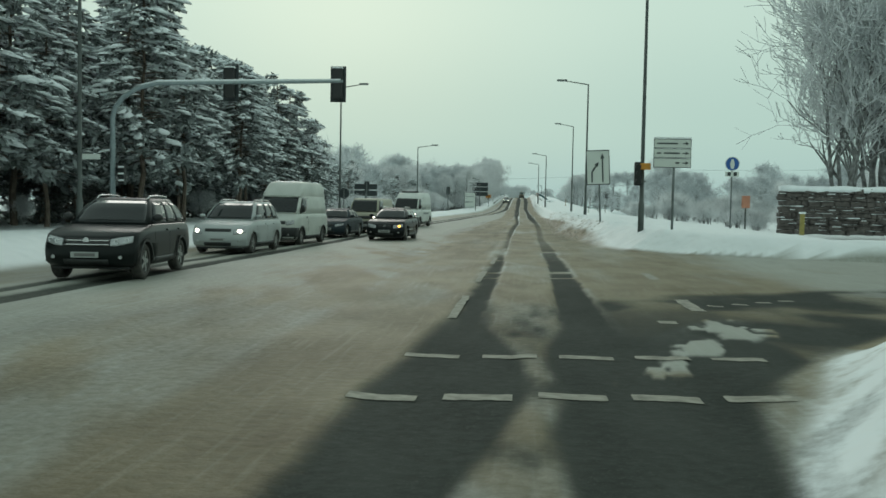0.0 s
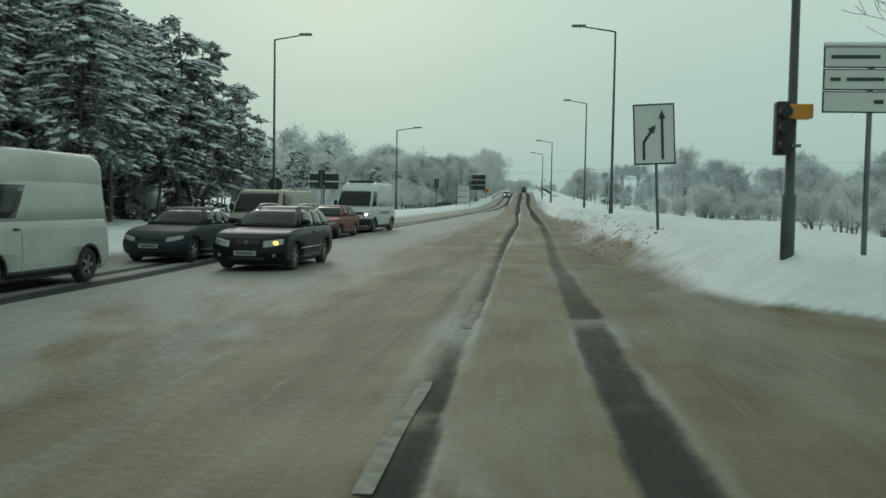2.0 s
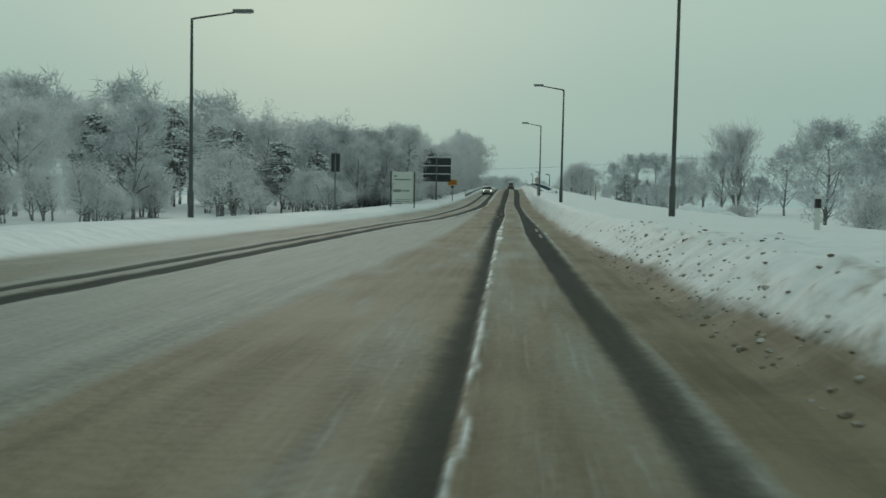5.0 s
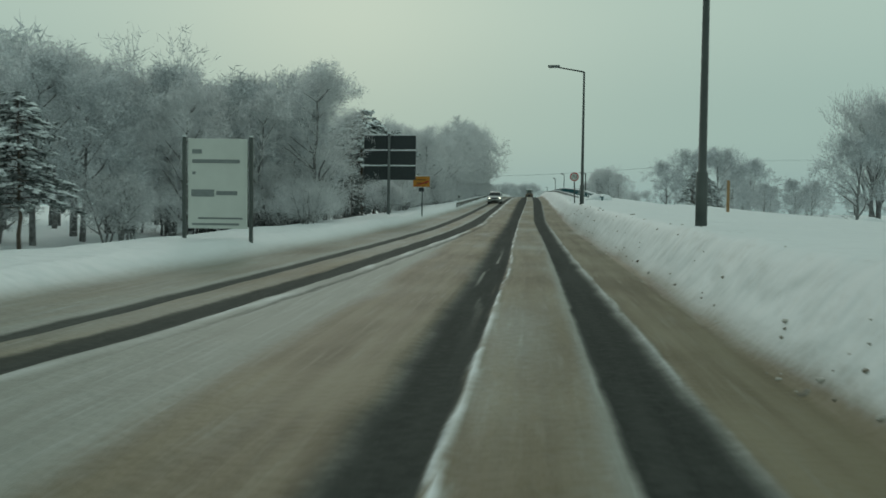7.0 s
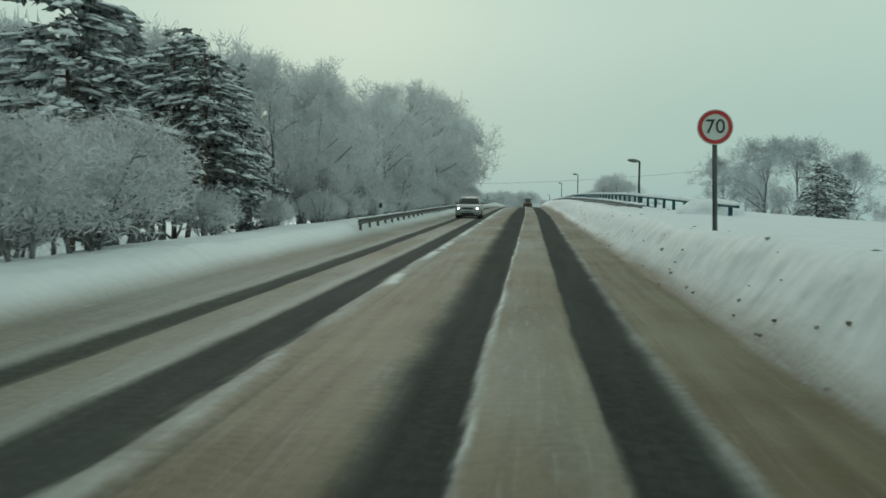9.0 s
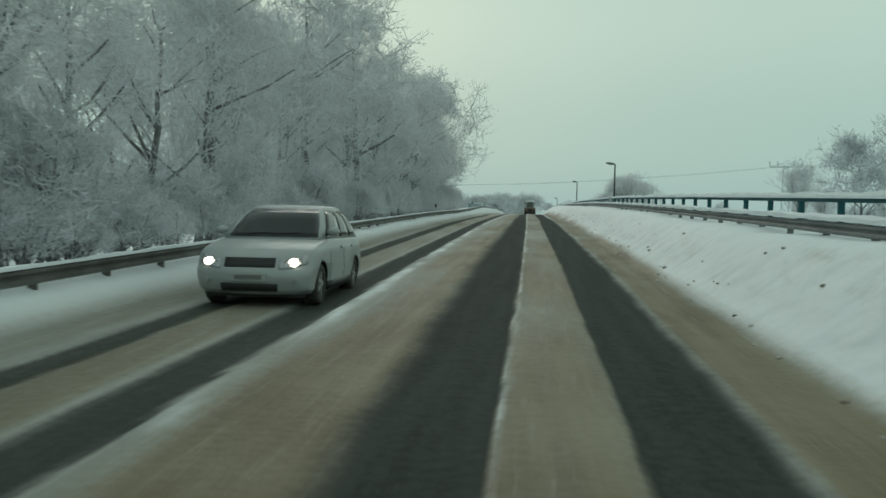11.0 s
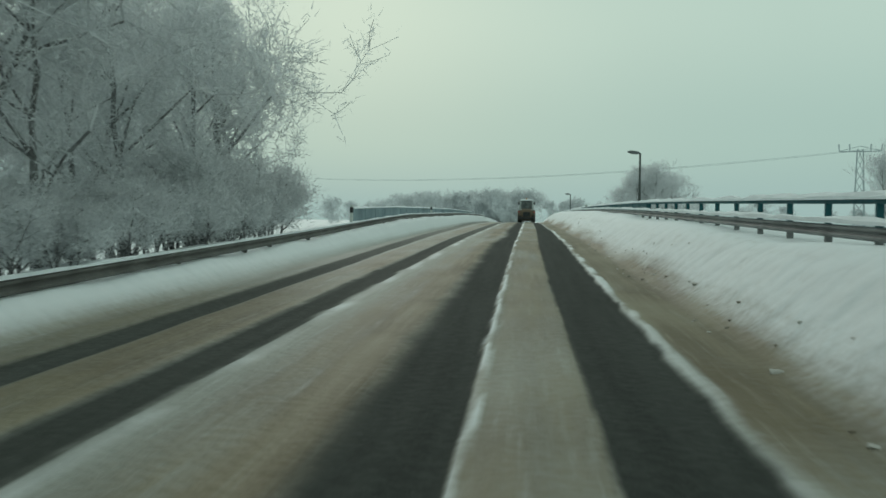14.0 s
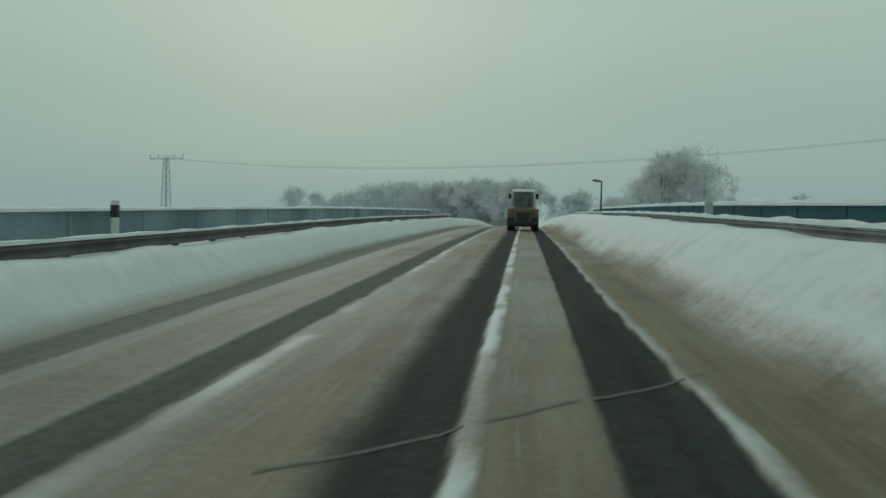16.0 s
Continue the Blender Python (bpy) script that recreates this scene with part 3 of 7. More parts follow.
def ground_material():
    m = bpy.data.materials.new("snowy_road_and_fields")
    m.use_nodes = True
    n, l = m.node_tree.nodes, m.node_tree.links
    b = n["Principled BSDF"]
    at = n.new("ShaderNodeAttribute")
    at.attribute_name = "cover"
    sep = n.new("ShaderNodeSeparateColor")
    l.new(at.outputs["Color"], sep.inputs[0])
    tc = n.new("ShaderNodeTexCoord")

    def noise(scale, stretch=(1, 1, 1), detail=5):
        mp = n.new("ShaderNodeMapping")
        mp.inputs["Scale"].default_value = stretch
        t = n.new("ShaderNodeTexNoise")
        t.inputs["Scale"].default_value, t.inputs["Detail"].default_value = scale, detail
        l.new(tc.outputs["Object"], mp.inputs[0])
        l.new(mp.outputs[0], t.inputs["Vector"])
        return t.outputs["Fac"]

    def math2(op, a, b_, c=None):
        k = n.new("ShaderNodeMath")
        k.operation = op
        for s, v in zip(k.inputs, (a, b_, c)):
            if v is None:
                continue
            if isinstance(v, (int, float)):
                s.default_value = v
            else:
                l.new(v, s)
        return k.outputs[0]

    def step(v, lo, hi):
        r = n.new("ShaderNodeMapRange")
        r.interpolation_type = "SMOOTHSTEP"
        r.inputs["From Min"].default_value, r.inputs["From Max"].default_value = lo, hi
        l.new(v, r.inputs["Value"])
        return r.outputs["Result"]

    def blend(f, a, b_):
        k = n.new("ShaderNodeMix")
        k.data_type = "RGBA"
        l.new(f, k.inputs["Factor"])
        for s, v in ((k.inputs["A"], a), (k.inputs["B"], b_)):
            if isinstance(v, tuple):
                s.default_value = (*v, 1)
            else:
                l.new(v, s)
        return k.outputs["Result"]

    streaks, grain, big, fine = noise(4.0, (1, 0.04, 1)), noise(9.0), noise(0.35), noise(40.0)
    way = n.new("ShaderNodeSeparateXYZ")
    l.new(tc.outputs["Object"], way.inputs[0])
    onward = step(way.outputs["Y"], 40.0, 80.0)
    sweep = noise(1.3, (1, 0.35, 1))
    pick = n.new("ShaderNodeMix")
    l.new(onward, pick.inputs["Factor"])
    l.new(sweep, pick.inputs["A"])
    l.new(streaks, pick.inputs["B"])
    streaks = pick.outputs["Result"]
    snow = blend(big, (0.82, 0.86, 0.88), (0.90, 0.93, 0.94))
    snow = blend(step(grain, 0.35, 0.75), snow, (0.86, 0.89, 0.90))
    lines = noise(13.0, (1, 0.05, 1), 4)
    packed = blend(streaks, (0.262, 0.266, 0.230), (0.385, 0.395, 0.355))
    packed = blend(step(lines, 0.45, 0.85), packed, (0.40, 0.415, 0.39))
    surf = blend(sep.outputs["Blue"], snow, packed)
    brown = blend(step(math2("MULTIPLY_ADD", streaks, 0.5, math2("MULTIPLY", big, 0.5)), 0.3, 0.7), (0.130, 0.098, 0.050), (0.255, 0.222, 0.145))
    brown = blend(step(lines, 0.5, 0.9), brown, (0.265, 0.243, 0.18))
    dirt = step(math2("ADD", sep.outputs["Green"], math2("MULTIPLY_ADD", grain, 0.35, math2("MULTIPLY_ADD", streaks, 0.35, -0.35))), 0.10, 0.85)
    surf = blend(dirt, surf, brown)
    asphalt = blend(step(math2("MULTIPLY_ADD", grain, 0.5, math2("MULTIPLY", streaks, 0.5)), 0.3, 0.7), (0.034, 0.039, 0.035), (0.066, 0.072, 0.065))
    asphalt = blend(step(fine, 0.55, 0.75), asphalt, (0.080, 0.085, 0.076))
    bare = step(math2("ADD", sep.outputs["Red"], math2("MULTIPLY_ADD", grain, 0.35, math2("MULTIPLY_ADD", fine, 0.2, -0.275))), 0.08, 0.98)
    l.new(blend(bare, surf, asphalt), b.inputs["Base Color"])
    ro = n.new("ShaderNodeMapRange")
    ro.inputs["To Min"].default_value, ro.inputs["To Max"].default_value = 0.55, 0.75
    l.new(bare, ro.inputs["Value"])
    l.new(ro.outputs["Result"], b.inputs["Roughness"])
    gl = n.new("ShaderNodeMapRange")
    gl.inputs["To Min"].default_value, gl.inputs["To Max"].default_value = 0.13, 0.03
    l.new(bare, gl.inputs["Value"])
    l.new(gl.outputs["Result"], b.inputs["Specular IOR Level"])
    bp = n.new("ShaderNodeBump")
    bp.inputs["Distance"].default_value = 0.04
    l.new(math2("MULTIPLY_ADD", sep.outputs["Blue"], 0.40, 0.14), bp.inputs["Strength"])
    l.new(math2("MULTIPLY_ADD", fine, 0.25, grain), bp.inputs["Height"])
    bp2 = n.new("ShaderNodeBump")
    bp2.inputs["Strength"].default_value, bp2.inputs["Distance"].default_value = 0.7, 0.30
    l.new(noise(1.5, (1, 1, 1), 1.5), bp2.inputs["Height"])
    off = n.new("ShaderNodeMath")
    off.operation = "SUBTRACT"
    off.inputs[0].default_value = 0.5
    l.new(math2("MULTIPLY", sep.outputs["Blue"], 0.4), off.inputs[1])
    l.new(off.outputs[0], bp2.inputs["Strength"])
    l.new(bp2.outputs["Normal"], bp.inputs["Normal"])
    l.new(bp.outputs["Normal"], b.inputs["Normal"])
    return m


ground_mesh = make_ground()
ground_mesh.materials.append(ground_material())
ground = tagged(new("ground", ground_mesh), "snow-covered ground with a slushy road and bare wheel tracks", "ground", kind="structure")


def gz(x, y):
    return float(ground_z(x, y))


def rz(y):
    return float(road_z(y))

# ---- trees ----
def branch_tube(V, Fc, p0, p1, r0, r1, sides=3):
    d = (p1 - p0).normalized()
    a = d.orthogonal().normalized()
    b = d.cross(a)
    i = len(V)
    for p, r in ((p0, r0), (p1, r1)):
        for k in range(sides):
            V.append(p + (a * math.cos(k * math.tau / sides) + b * math.sin(k * math.tau / sides)) * r)
    for k in range(sides):
        j = (k + 1) % sides
        Fc.append((i + k, i + j, i + sides + j, i + sides + k))


def frosted_tree_data(rng, height=10.0, spread=0.45, twigs=5200, trunks=1, upright=0.55, twig_len=0.7, twig_w=0.05, start=0.22, limb=0.014, girth=0.018):
    """Trunk, limbs and fine frosted twigs of a bare broadleaf tree."""
    V, Fc, TV, TF = [], [], [], []
    ends = []

    def grow(p, d, length, r, level):
        n = 3 if level < 2 else 2
        q = p
        for k in range(n):
            d = (d + Vector((rng.gauss(0, 0.16), rng.gauss(0, 0.16), rng.gauss(0.05, 0.1)))).normalized()
            q2 = q + d * length / n
            r2 = r * (0.86 if k < n - 1 else 0.7)
            if level < 2:
                branch_tube(V, Fc, q, q2, r, r2, 4)
            else:
                branch_tube(TV, TF, q, q2, max(r, limb), max(r2, limb * 0.85), 3)
            q, r = q2, r2
            if level and level < 4 and rng.random() < 0.8:
                side(q, d, length * rng.uniform(0.45, 0.75), r * 0.65, level + 1)
            if level >= 2:
                ends.append((q.copy(), d.copy(), level))
        if level < 4:
            for _ in range(2):
                side(q, d, length * rng.uniform(0.55, 0.8), r * 0.8, level + 1)

    def side(p, d, length, r, level):
        if length < 0.25:
            return
        ang = rng.uniform(0, math.tau)
        a = d.orthogonal().normalized()
        out = a * math.cos(ang) + d.cross(a) * math.sin(ang)
        nd = (d * (1 - spread) + out * (spread + 0.25) + Vector((0, 0, upright * 0.35))).normalized()
        grow(p, nd, length, max(r, 0.012), level)

    for t in range(trunks):
        lean = Vector((rng.gauss(0, 0.12), rng.gauss(0, 0.12), 1)).normalized() if trunks > 1 else Vector((rng.gauss(0, 0.04), rng.gauss(0, 0.04), 1)).normalized()
        base = Vector((rng.uniform(-0.5, 0.5), rng.uniform(-0.5, 0.5), -0.4)) if trunks > 1 else Vector((0, 0, -0.4))
        r = height * girth
        q = base
        stem = height * start
        q2 = q + lean * (stem + 0.4)
        branch_tube(V, Fc, q, q2, r * 1.15, r, 6)
        k = 7
        for i in range(k):
            q3 = q2 + (lean + Vector((rng.gauss(0, 0.10), rng.gauss(0, 0.10), 0))).normalized() * height * (0.80 - start) / k
            branch_tube(V, Fc, q2, q3, r, r * 0.84, 5)
            q2, r = q3, r * 0.84
            f = 1 - abs((i + 0.5) / k - 0.35)
            for _ in range(2 if i < k - 1 else 4):
                side(q2, lean, height * 0.30 * f * rng.uniform(0.7, 1.1), r * 0.6, 1)
    for _ in range(twigs):
        p, d, lv = ends[rng.randrange(len(ends))]
        nd = (d * 0.45 + Vector((rng.gauss(0, 0.6), rng.gauss(0, 0.6), rng.gauss(0.10, 0.5)))).normalized()
        p = p + Vector((rng.gauss(0, 0.16), rng.gauss(0, 0.16), rng.gauss(0, 0.16)))
        ln = twig_len * rng.uniform(0.5, 1.25)
        w = nd.orthogonal().normalized()
        w = (w * math.cos(rng.random() * 6.28) + nd.cross(w) * math.sin(rng.random() * 6.28)) * twig_w * rng.uniform(0.6, 1.3)
        mid = p + nd * ln * 0.5 + Vector((rng.gauss(0, 0.05), rng.gauss(0, 0.05), rng.gauss(0, 0.05)))
        i = len(TV)
        TV.extend((p - w, p + w, p + nd * ln))
        TF.append((i, i + 1, i + 2))
    return V, Fc, TV, TF


def frosted_tree(name, label, rng, material=None, **kw):
    V, Fc, TV, TF = frosted_tree_data(rng, **kw)
    ob = thing(name, label, "tree")
    data_part("trunk", V, Fc, M_BARK, ob)
    tagged(data_part("crown", TV, TF, material or M_FROST, ob, "fine twigs white with hoar frost"), kind="stuff")
    return ob


def pine_data(rng, height=12.0, clumps=900, radius=3.2, bare=0.22, snow=0.8):
    """A pine laden with snow: drooping boughs of needle tufts with caps of snow."""
    V, Fc, NV, NF, SV, SF = [], [], [], [], [], []
    q, r = Vector((0, 0, -0.4)), height * 0.014
    pts = []
    for i in range(9):
        q2 = Vector((rng.gauss(0, 0.08), rng.gauss(0, 0.08), height * (i + 1) / 9))
        branch_tube(V, Fc, q, q2, r, r * 0.86, 6)
        q, r = q2, r * 0.86
        pts.append(q2)
    boughs = []
    for k in range(72):
        f = bare + (1 - bare) * (k + rng.random()) / 72
        z = height * f
        prof = (1 - f) ** 0.62 * (1.0 - 0.30 * max(0, (0.45 - f) / 0.45))
        ln = radius * (0.25 + prof) * rng.uniform(0.55, 1.15)
        an = rng.uniform(0, math.tau)
        d = Vector((math.cos(an), math.sin(an), rng.uniform(-0.02, 0.28)))
        p = Vector((0, 0, z))
        prev = p
        for s in range(4):
            g = (s + 1) / 4
            nx = p + d * ln * g + Vector((0, 0, -0.30 * ln * g * g))
            branch_tube(V, Fc, prev, nx, 0.05 * (1.2 - g), 0.05 * (1 - g) + 0.008, 3)
            prev = nx
        boughs.append((p, d, ln))
    weights = [b[2] for b in boughs]
    for _ in range(clumps):
        p, d, ln = rng.choices(boughs, weights)[0]
        g = rng.uniform(0.22, 1.05) ** 0.8
        c = p + d * ln * g + Vector((rng.gauss(0, 0.24), rng.gauss(0, 0.24), -0.30 * ln * g * g + rng.gauss(0, 0.10)))
        s = rng.uniform(0.26, 0.50)
        out = Vector((d.x, d.y, -0.25)).normalized()
        for k in range(7):
            nd = (out * 0.7 + Vector((rng.gauss(0, 0.75), rng.gauss(0, 0.75), rng.gauss(-0.12, 0.45)))).normalized()
            w = nd.orthogonal().normalized()
            w = (w * math.cos(k) + nd.cross(w) * math.sin(k)) * s * 0.24
            i = len(NV)
            NV.extend((c - nd * s * 0.3, c + nd * s * 0.5 + w, c + nd * s * rng.uniform(0.9, 1.35), c + nd * s * 0.5 - w))
            NF.append((i, i + 1, i + 2, i + 3))
        if rng.random() < snow * (0.18 + 0.82 * min(1.0, max(0.0, (c.z / height - 0.22) / 0.45))) * (1.0 if g > 0.55 else 0.45):
            n, rr = 7, s * rng.uniform(0.65, 1.15)
            i, an0, hgt = len(SV), rng.random() * 6, s * rng.uniform(0.22, 0.42)
            mid = c + out * s * rng.uniform(0.0, 0.35)
            SV.append(mid + Vector((rng.gauss(0, 0.03), rng.gauss(0, 0.03), hgt)))
            for ring, zz in ((0.58, 0.78), (1.0, 0.0)):
                for k in range(n):
                    an = an0 + k * math.tau / n + rng.uniform(-0.25, 0.25)
                    q2 = rr * ring * rng.uniform(0.75, 1.2)
                    along_, side_ = math.cos(an) * q2 * 1.55, math.sin(an) * q2 * 0.72
                    SV.append(mid + Vector((out.x * along_ - out.y * side_, out.y * along_ + out.x * side_, -0.22 * along_ + hgt * zz + s * rng.uniform(-0.12, 0.06))))
            for k in range(n):
                j = (k + 1) % n
                SF.append((i, i + 1 + k, i + 1 + j))
                SF.append((i + 1 + k, i + 1 + n + k, i + 1 + n + j, i + 1 + j))
            SF.append(tuple(i + 1 + n + k for k in range(n))[::-1])
    return V, Fc, NV, NF, SV, SF


def snowy_pine(label, rng, needles=None, **kw):
    V, Fc, NV, NF, SV, SF = pine_data(rng, **kw)
    ob = thing("pine_tree", label, "tree")
    data_part("trunk", V, Fc, M_PINEBARK, ob)
    tagged(data_part("needles", NV, NF, needles or M_NEEDLE, ob, "dark green needles grey with frost"), kind="stuff")
    tagged(data_part("snow_load", SV, SF, M_SNOW, ob, "clumps of snow lying on the boughs", smooth=True), kind="stuff")
    return ob


R_TREE = random.Random(11)
L_PINE = "tall dark pine laden with snow beside the road"
L_FROST = "bare broadleaf tree white with hoar frost"
L_BUSH = "low bush thick with hoar frost standing in snow"


def plant(proto, spots, group, lean=0.0):
    """Copies of the prototypes at (x, y, scale, sink) spots."""
    for x, y, s, sink in spots:
        base = R_TREE.choice(proto)
        m = Matrix.Translation((x, y, gz(x, y) - sink)) @ Matrix.Rotation(R_TREE.uniform(0, 6.28), 4, "Z") @ Matrix.Rotation(R_TREE.uniform(-lean, lean), 4, "X") @ Matrix.Diagonal((s * R_TREE.uniform(0.92, 1.1), s * R_TREE.uniform(0.92, 1.1), s, 1))
        ob = copy_thing(base, Matrix())
        ob.matrix_basis = m
        tagged(ob, group=group)


def retire(protos):
    for p in protos:
        for o in (*p.children_recursive, p):
            bpy.data.objects.remove(o)


pines = [snowy_pine(L_PINE, random.Random(100 + k), height=12.0, clumps=780, radius=3.5, bare=(0.16, 0.26, 0.20, 0.28)[k], snow=0.98) for k in range(4)]
shades = [snowy_pine("young pine in a shade-dark tone with little snow inside the wood", random.Random(150 + k), needles=M_NEEDLE_SHADE, height=12.0, clumps=620, radius=3.8, bare=0.06, snow=0.10) for k in range(2)]
frosts = [frosted_tree("frosted_tree", L_FROST, random.Random(200 + k), height=11.0, twigs=8000, twig_len=0.6, twig_w=0.026) for k in range(4)]
fines = [frosted_tree("frosted_tree", "bare branching tree thickly furred with hoar frost", random.Random(250 + k), height=11.0, twigs=11500, twig_len=0.42, twig_w=0.018, spread=0.5, start=0.02) for k in range(3)]
uprights = [frosted_tree("frosted_tree", "tall upright bare tree with several frosted stems", random.Random(270 + k), height=12.0, twigs=15000, trunks=4, twig_len=0.45, twig_w=0.015, spread=0.3, start=0.12, upright=1.3) for k in range(2)]
opens = [frosted_tree("frosted_tree", "tall open bare tree with frost along its dark stems", random.Random(280 + k), height=16.0, twigs=3200, trunks=5, twig_len=0.34, twig_w=0.017, spread=0.40, start=0.14, upright=0.9, limb=0.024, girth=0.0105) for k in range(2)]
oaks = [frosted_tree("frosted_tree", "spreading bare tree with dark limbs and thick hoar frost", random.Random(290 + k), height=13.0, twigs=9000, twig_len=0.40, twig_w=0.017, spread=0.62, start=0.24, limb=0.020, girth=0.014) for k in range(3)]
bushes = [frosted_tree("frosted_bush", L_BUSH, random.Random(300 + k), height=3.0, twigs=7000, trunks=6, start=0.05, twig_len=0.28, twig_w=0.011, spread=0.6) for k in range(3)]
darks = [frosted_tree("frosted_tree", "dense grey thicket tree with thin frost", random.Random(400 + k), material=M_FROST_DARK, height=11.0, twigs=9000, twig_len=0.55, twig_w=0.024, spread=0.5, start=0.1) for k in range(3)]

# pine wood along the junction
spots = []
for y in np.arange(14, 80, 4.0):
    for row in range(4):
        x = (-20.5 if y < 42 else -17.4) - 4.4 * row - R_TREE.uniform(0, 2.6)
        spots.append((x, y + R_TREE.uniform(-1.5, 1.5) - 0.4 * row, (0.98 if row else 0.86) * R_TREE.uniform(0.80, 1.15), 0.0))
plant(pines, spots, "pine wood by the junction")
plant(bushes, [(R_TREE.uniform(-22, -19.5) - (2.5 if y < 42 else 0), y, R_TREE.uniform(0.4, 0.7), 0) for y in range(14, 80, 9)], "frosted undergrowth of the pine wood")
# low pines added to fill the trunk gaps; their dark tone stands for shade
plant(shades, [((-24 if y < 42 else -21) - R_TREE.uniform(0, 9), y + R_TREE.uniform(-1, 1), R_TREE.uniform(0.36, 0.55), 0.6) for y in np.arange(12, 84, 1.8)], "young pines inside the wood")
plant(pines, [(-20, 88, 0.5, 0), (-24, 94, 0.55, 0), (-18.5, 96, 0.42, 0), (-26, 103, 0.6, 0), (-22, 108, 0.5, 0)], "young pines in the clearing")
# frosted wood behind the clearing and along the ramp
spots = []
for k in range(40):
    y = R_TREE.uniform(118, 212)
    x = -R_TREE.uniform(19, 46) + (y - 120) * 0.06
    spots.append((x, y, R_TREE.uniform(0.85, 1.1) * float(np.interp(y, [120, 165, 200], [0.52, 0.66, 0.85])), 0.0))
plant(frosts + darks[:2], spots, "frosted wood left of the road")
plant(pines, [(-17.5, 147, 0.46, 0), (-20, 143, 0.5, 0), (-23, 149, 0.56, 0), (-16, 153, 0.42, 0), (-24, 130, 0.5, 0), (-27, 141, 0.55, 0), (-22, 150, 0.55, 0), (-29, 155, 0.7, 0)], "dark pines in the frosted wood")
plant(fines, [(-10.2, 168.8, 0.70, 0.3), (-12.2, 166, 0.58, 0.3), (-14.5, 163, 0.62, 0.3), (-16.5, 167, 0.6, 0.3), (-12.3, 177.5, 0.8, 0.4), (-14.6, 182, 0.8, 0.4), (-15.5, 172, 0.66, 0.4), (-17, 177, 0.72, 0.4)], "frosted trees by the sign board")
plant(darks, [(-13.2, 170, 0.66, 0.3), (-15.8, 166.5, 0.72, 0.3), (-18.5, 171, 0.75, 0.3), (-17.5, 160, 0.6, 0.3)], "grey trees by the sign board")
plant(darks, [(-11.8, 174.8, 0.78, 0.3), (-13.8, 171.5, 0.74, 0.3), (-15.4, 176, 0.76, 0.3), (-14.6, 168.5, 0.66, 0.3), (-17.5, 180, 0.80, 0.3), (-18.5, 174, 0.72, 0.3)], "tall grey trees by the sign board")
# the same shade-toned pines darken the gaps behind the sign board
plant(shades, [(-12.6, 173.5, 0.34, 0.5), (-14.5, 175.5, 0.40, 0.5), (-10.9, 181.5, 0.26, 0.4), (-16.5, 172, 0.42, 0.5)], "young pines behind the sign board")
spots = [(-R_TREE.uniform(11.5, 24) + max(0, (y - 150) * 0.05), y + R_TREE.uniform(-2, 2), R_TREE.uniform(0.55, 1.25), 0) for y in np.arange(112, 190, 2.6)] + [(-R_TREE.uniform(10.5, 17), R_TREE.uniform(164, 190), R_TREE.uniform(0.6, 1.0), 0.1) for k in range(14)]
plant(bushes, spots + [(-21, 100, 0.8, 0), (-17, 92, 0.7, 0), (-16.5, 84, 0.6, 0), (-19, 105, 0.9, 0)], "frosted bushes in the clearing")
# pines and big bush by the ramp, seen before the bridge
plant(pines, [(-13.5, 199, 0.80, 0.8), (-12.4, 204, 0.66, 0.8), (-16, 207, 0.86, 0.8), (-11.8, 209, 0.52, 0.8), (-18, 198, 0.86, 0.5), (-21, 204, 0.9, 0.5), (-10.9, 203, 0.60, 0.6), (-14.6, 211, 0.86, 0.8)], "pines by the ramp")
plant(frosts, [(-14, 216, 0.85, 0.3), (-17, 213, 0.9, 0.3), (-19, 219, 0.95, 0.3), (-12, 220, 0.72, 0.3)], "frosted trees behind the ramp pines")
plant(bushes, [(-9.2, 163, 0.6, 0.1), (-9.6, 166.5, 0.7, 0.1), (-10.0, 169.5, 0.65, 0.1), (-8.9, 184, 0.7, 0.1), (-8.8, 187.5, 0.85, 0.1), (-9.0, 190.5, 0.9, 0.1), (-9.3, 320, 0.9, 0.2), (-9.5, 323, 1.1, 0.2), (-9.6, 325.6, 1.0, 0.2), (-11.0, 326.5, 0.9, 0.2), (-9.3, 316.5, 0.95, 0.2), (-9.4, 193.2, 1.05, 0.1), (-10.6, 191, 0.85, 0.1), (-9.7, 200, 0.55, 0.2), (-9.3, 206, 0.45, 0.2)], "frosted bushes by the ramp")
spots = []
for k in range(30):
    y = 213 + k * 3.75 + R_TREE.uniform(-1, 1)
    big = np.interp(y, [213, 232, 252, 272, 290, 305, 325], [0.80, 0.66, 0.76, 0.86, 0.78, 0.70, 0.64])
    spots.append((-R_TREE.uniform(9.8, 11.6), y, big * R_TREE.uniform(0.85, 1.1), 0.3))
    if k % 2:
        spots.append((-R_TREE.uniform(15, 20), y + 1.5, big * R_TREE.uniform(1.0, 1.25), 0.3))
plant(fines, [(x, y, k, q) for x, y, k, q in spots if y < 318] + [(-10.5, 321, 0.72, 0.3), (-10.4, 316, 0.75, 0.3), (-12.5, 319, 0.80, 0.3), (-10.2, 323.5, 0.82, 0.3), (-10.9, 326, 0.72, 0.3), (-13.5, 320, 0.78, 0.3), (-14.5, 324, 0.75, 0.3), (-15.5, 314, 0.85, 0.3), (-18, 320, 0.9, 0.3)], "frosted trees along the ramp")
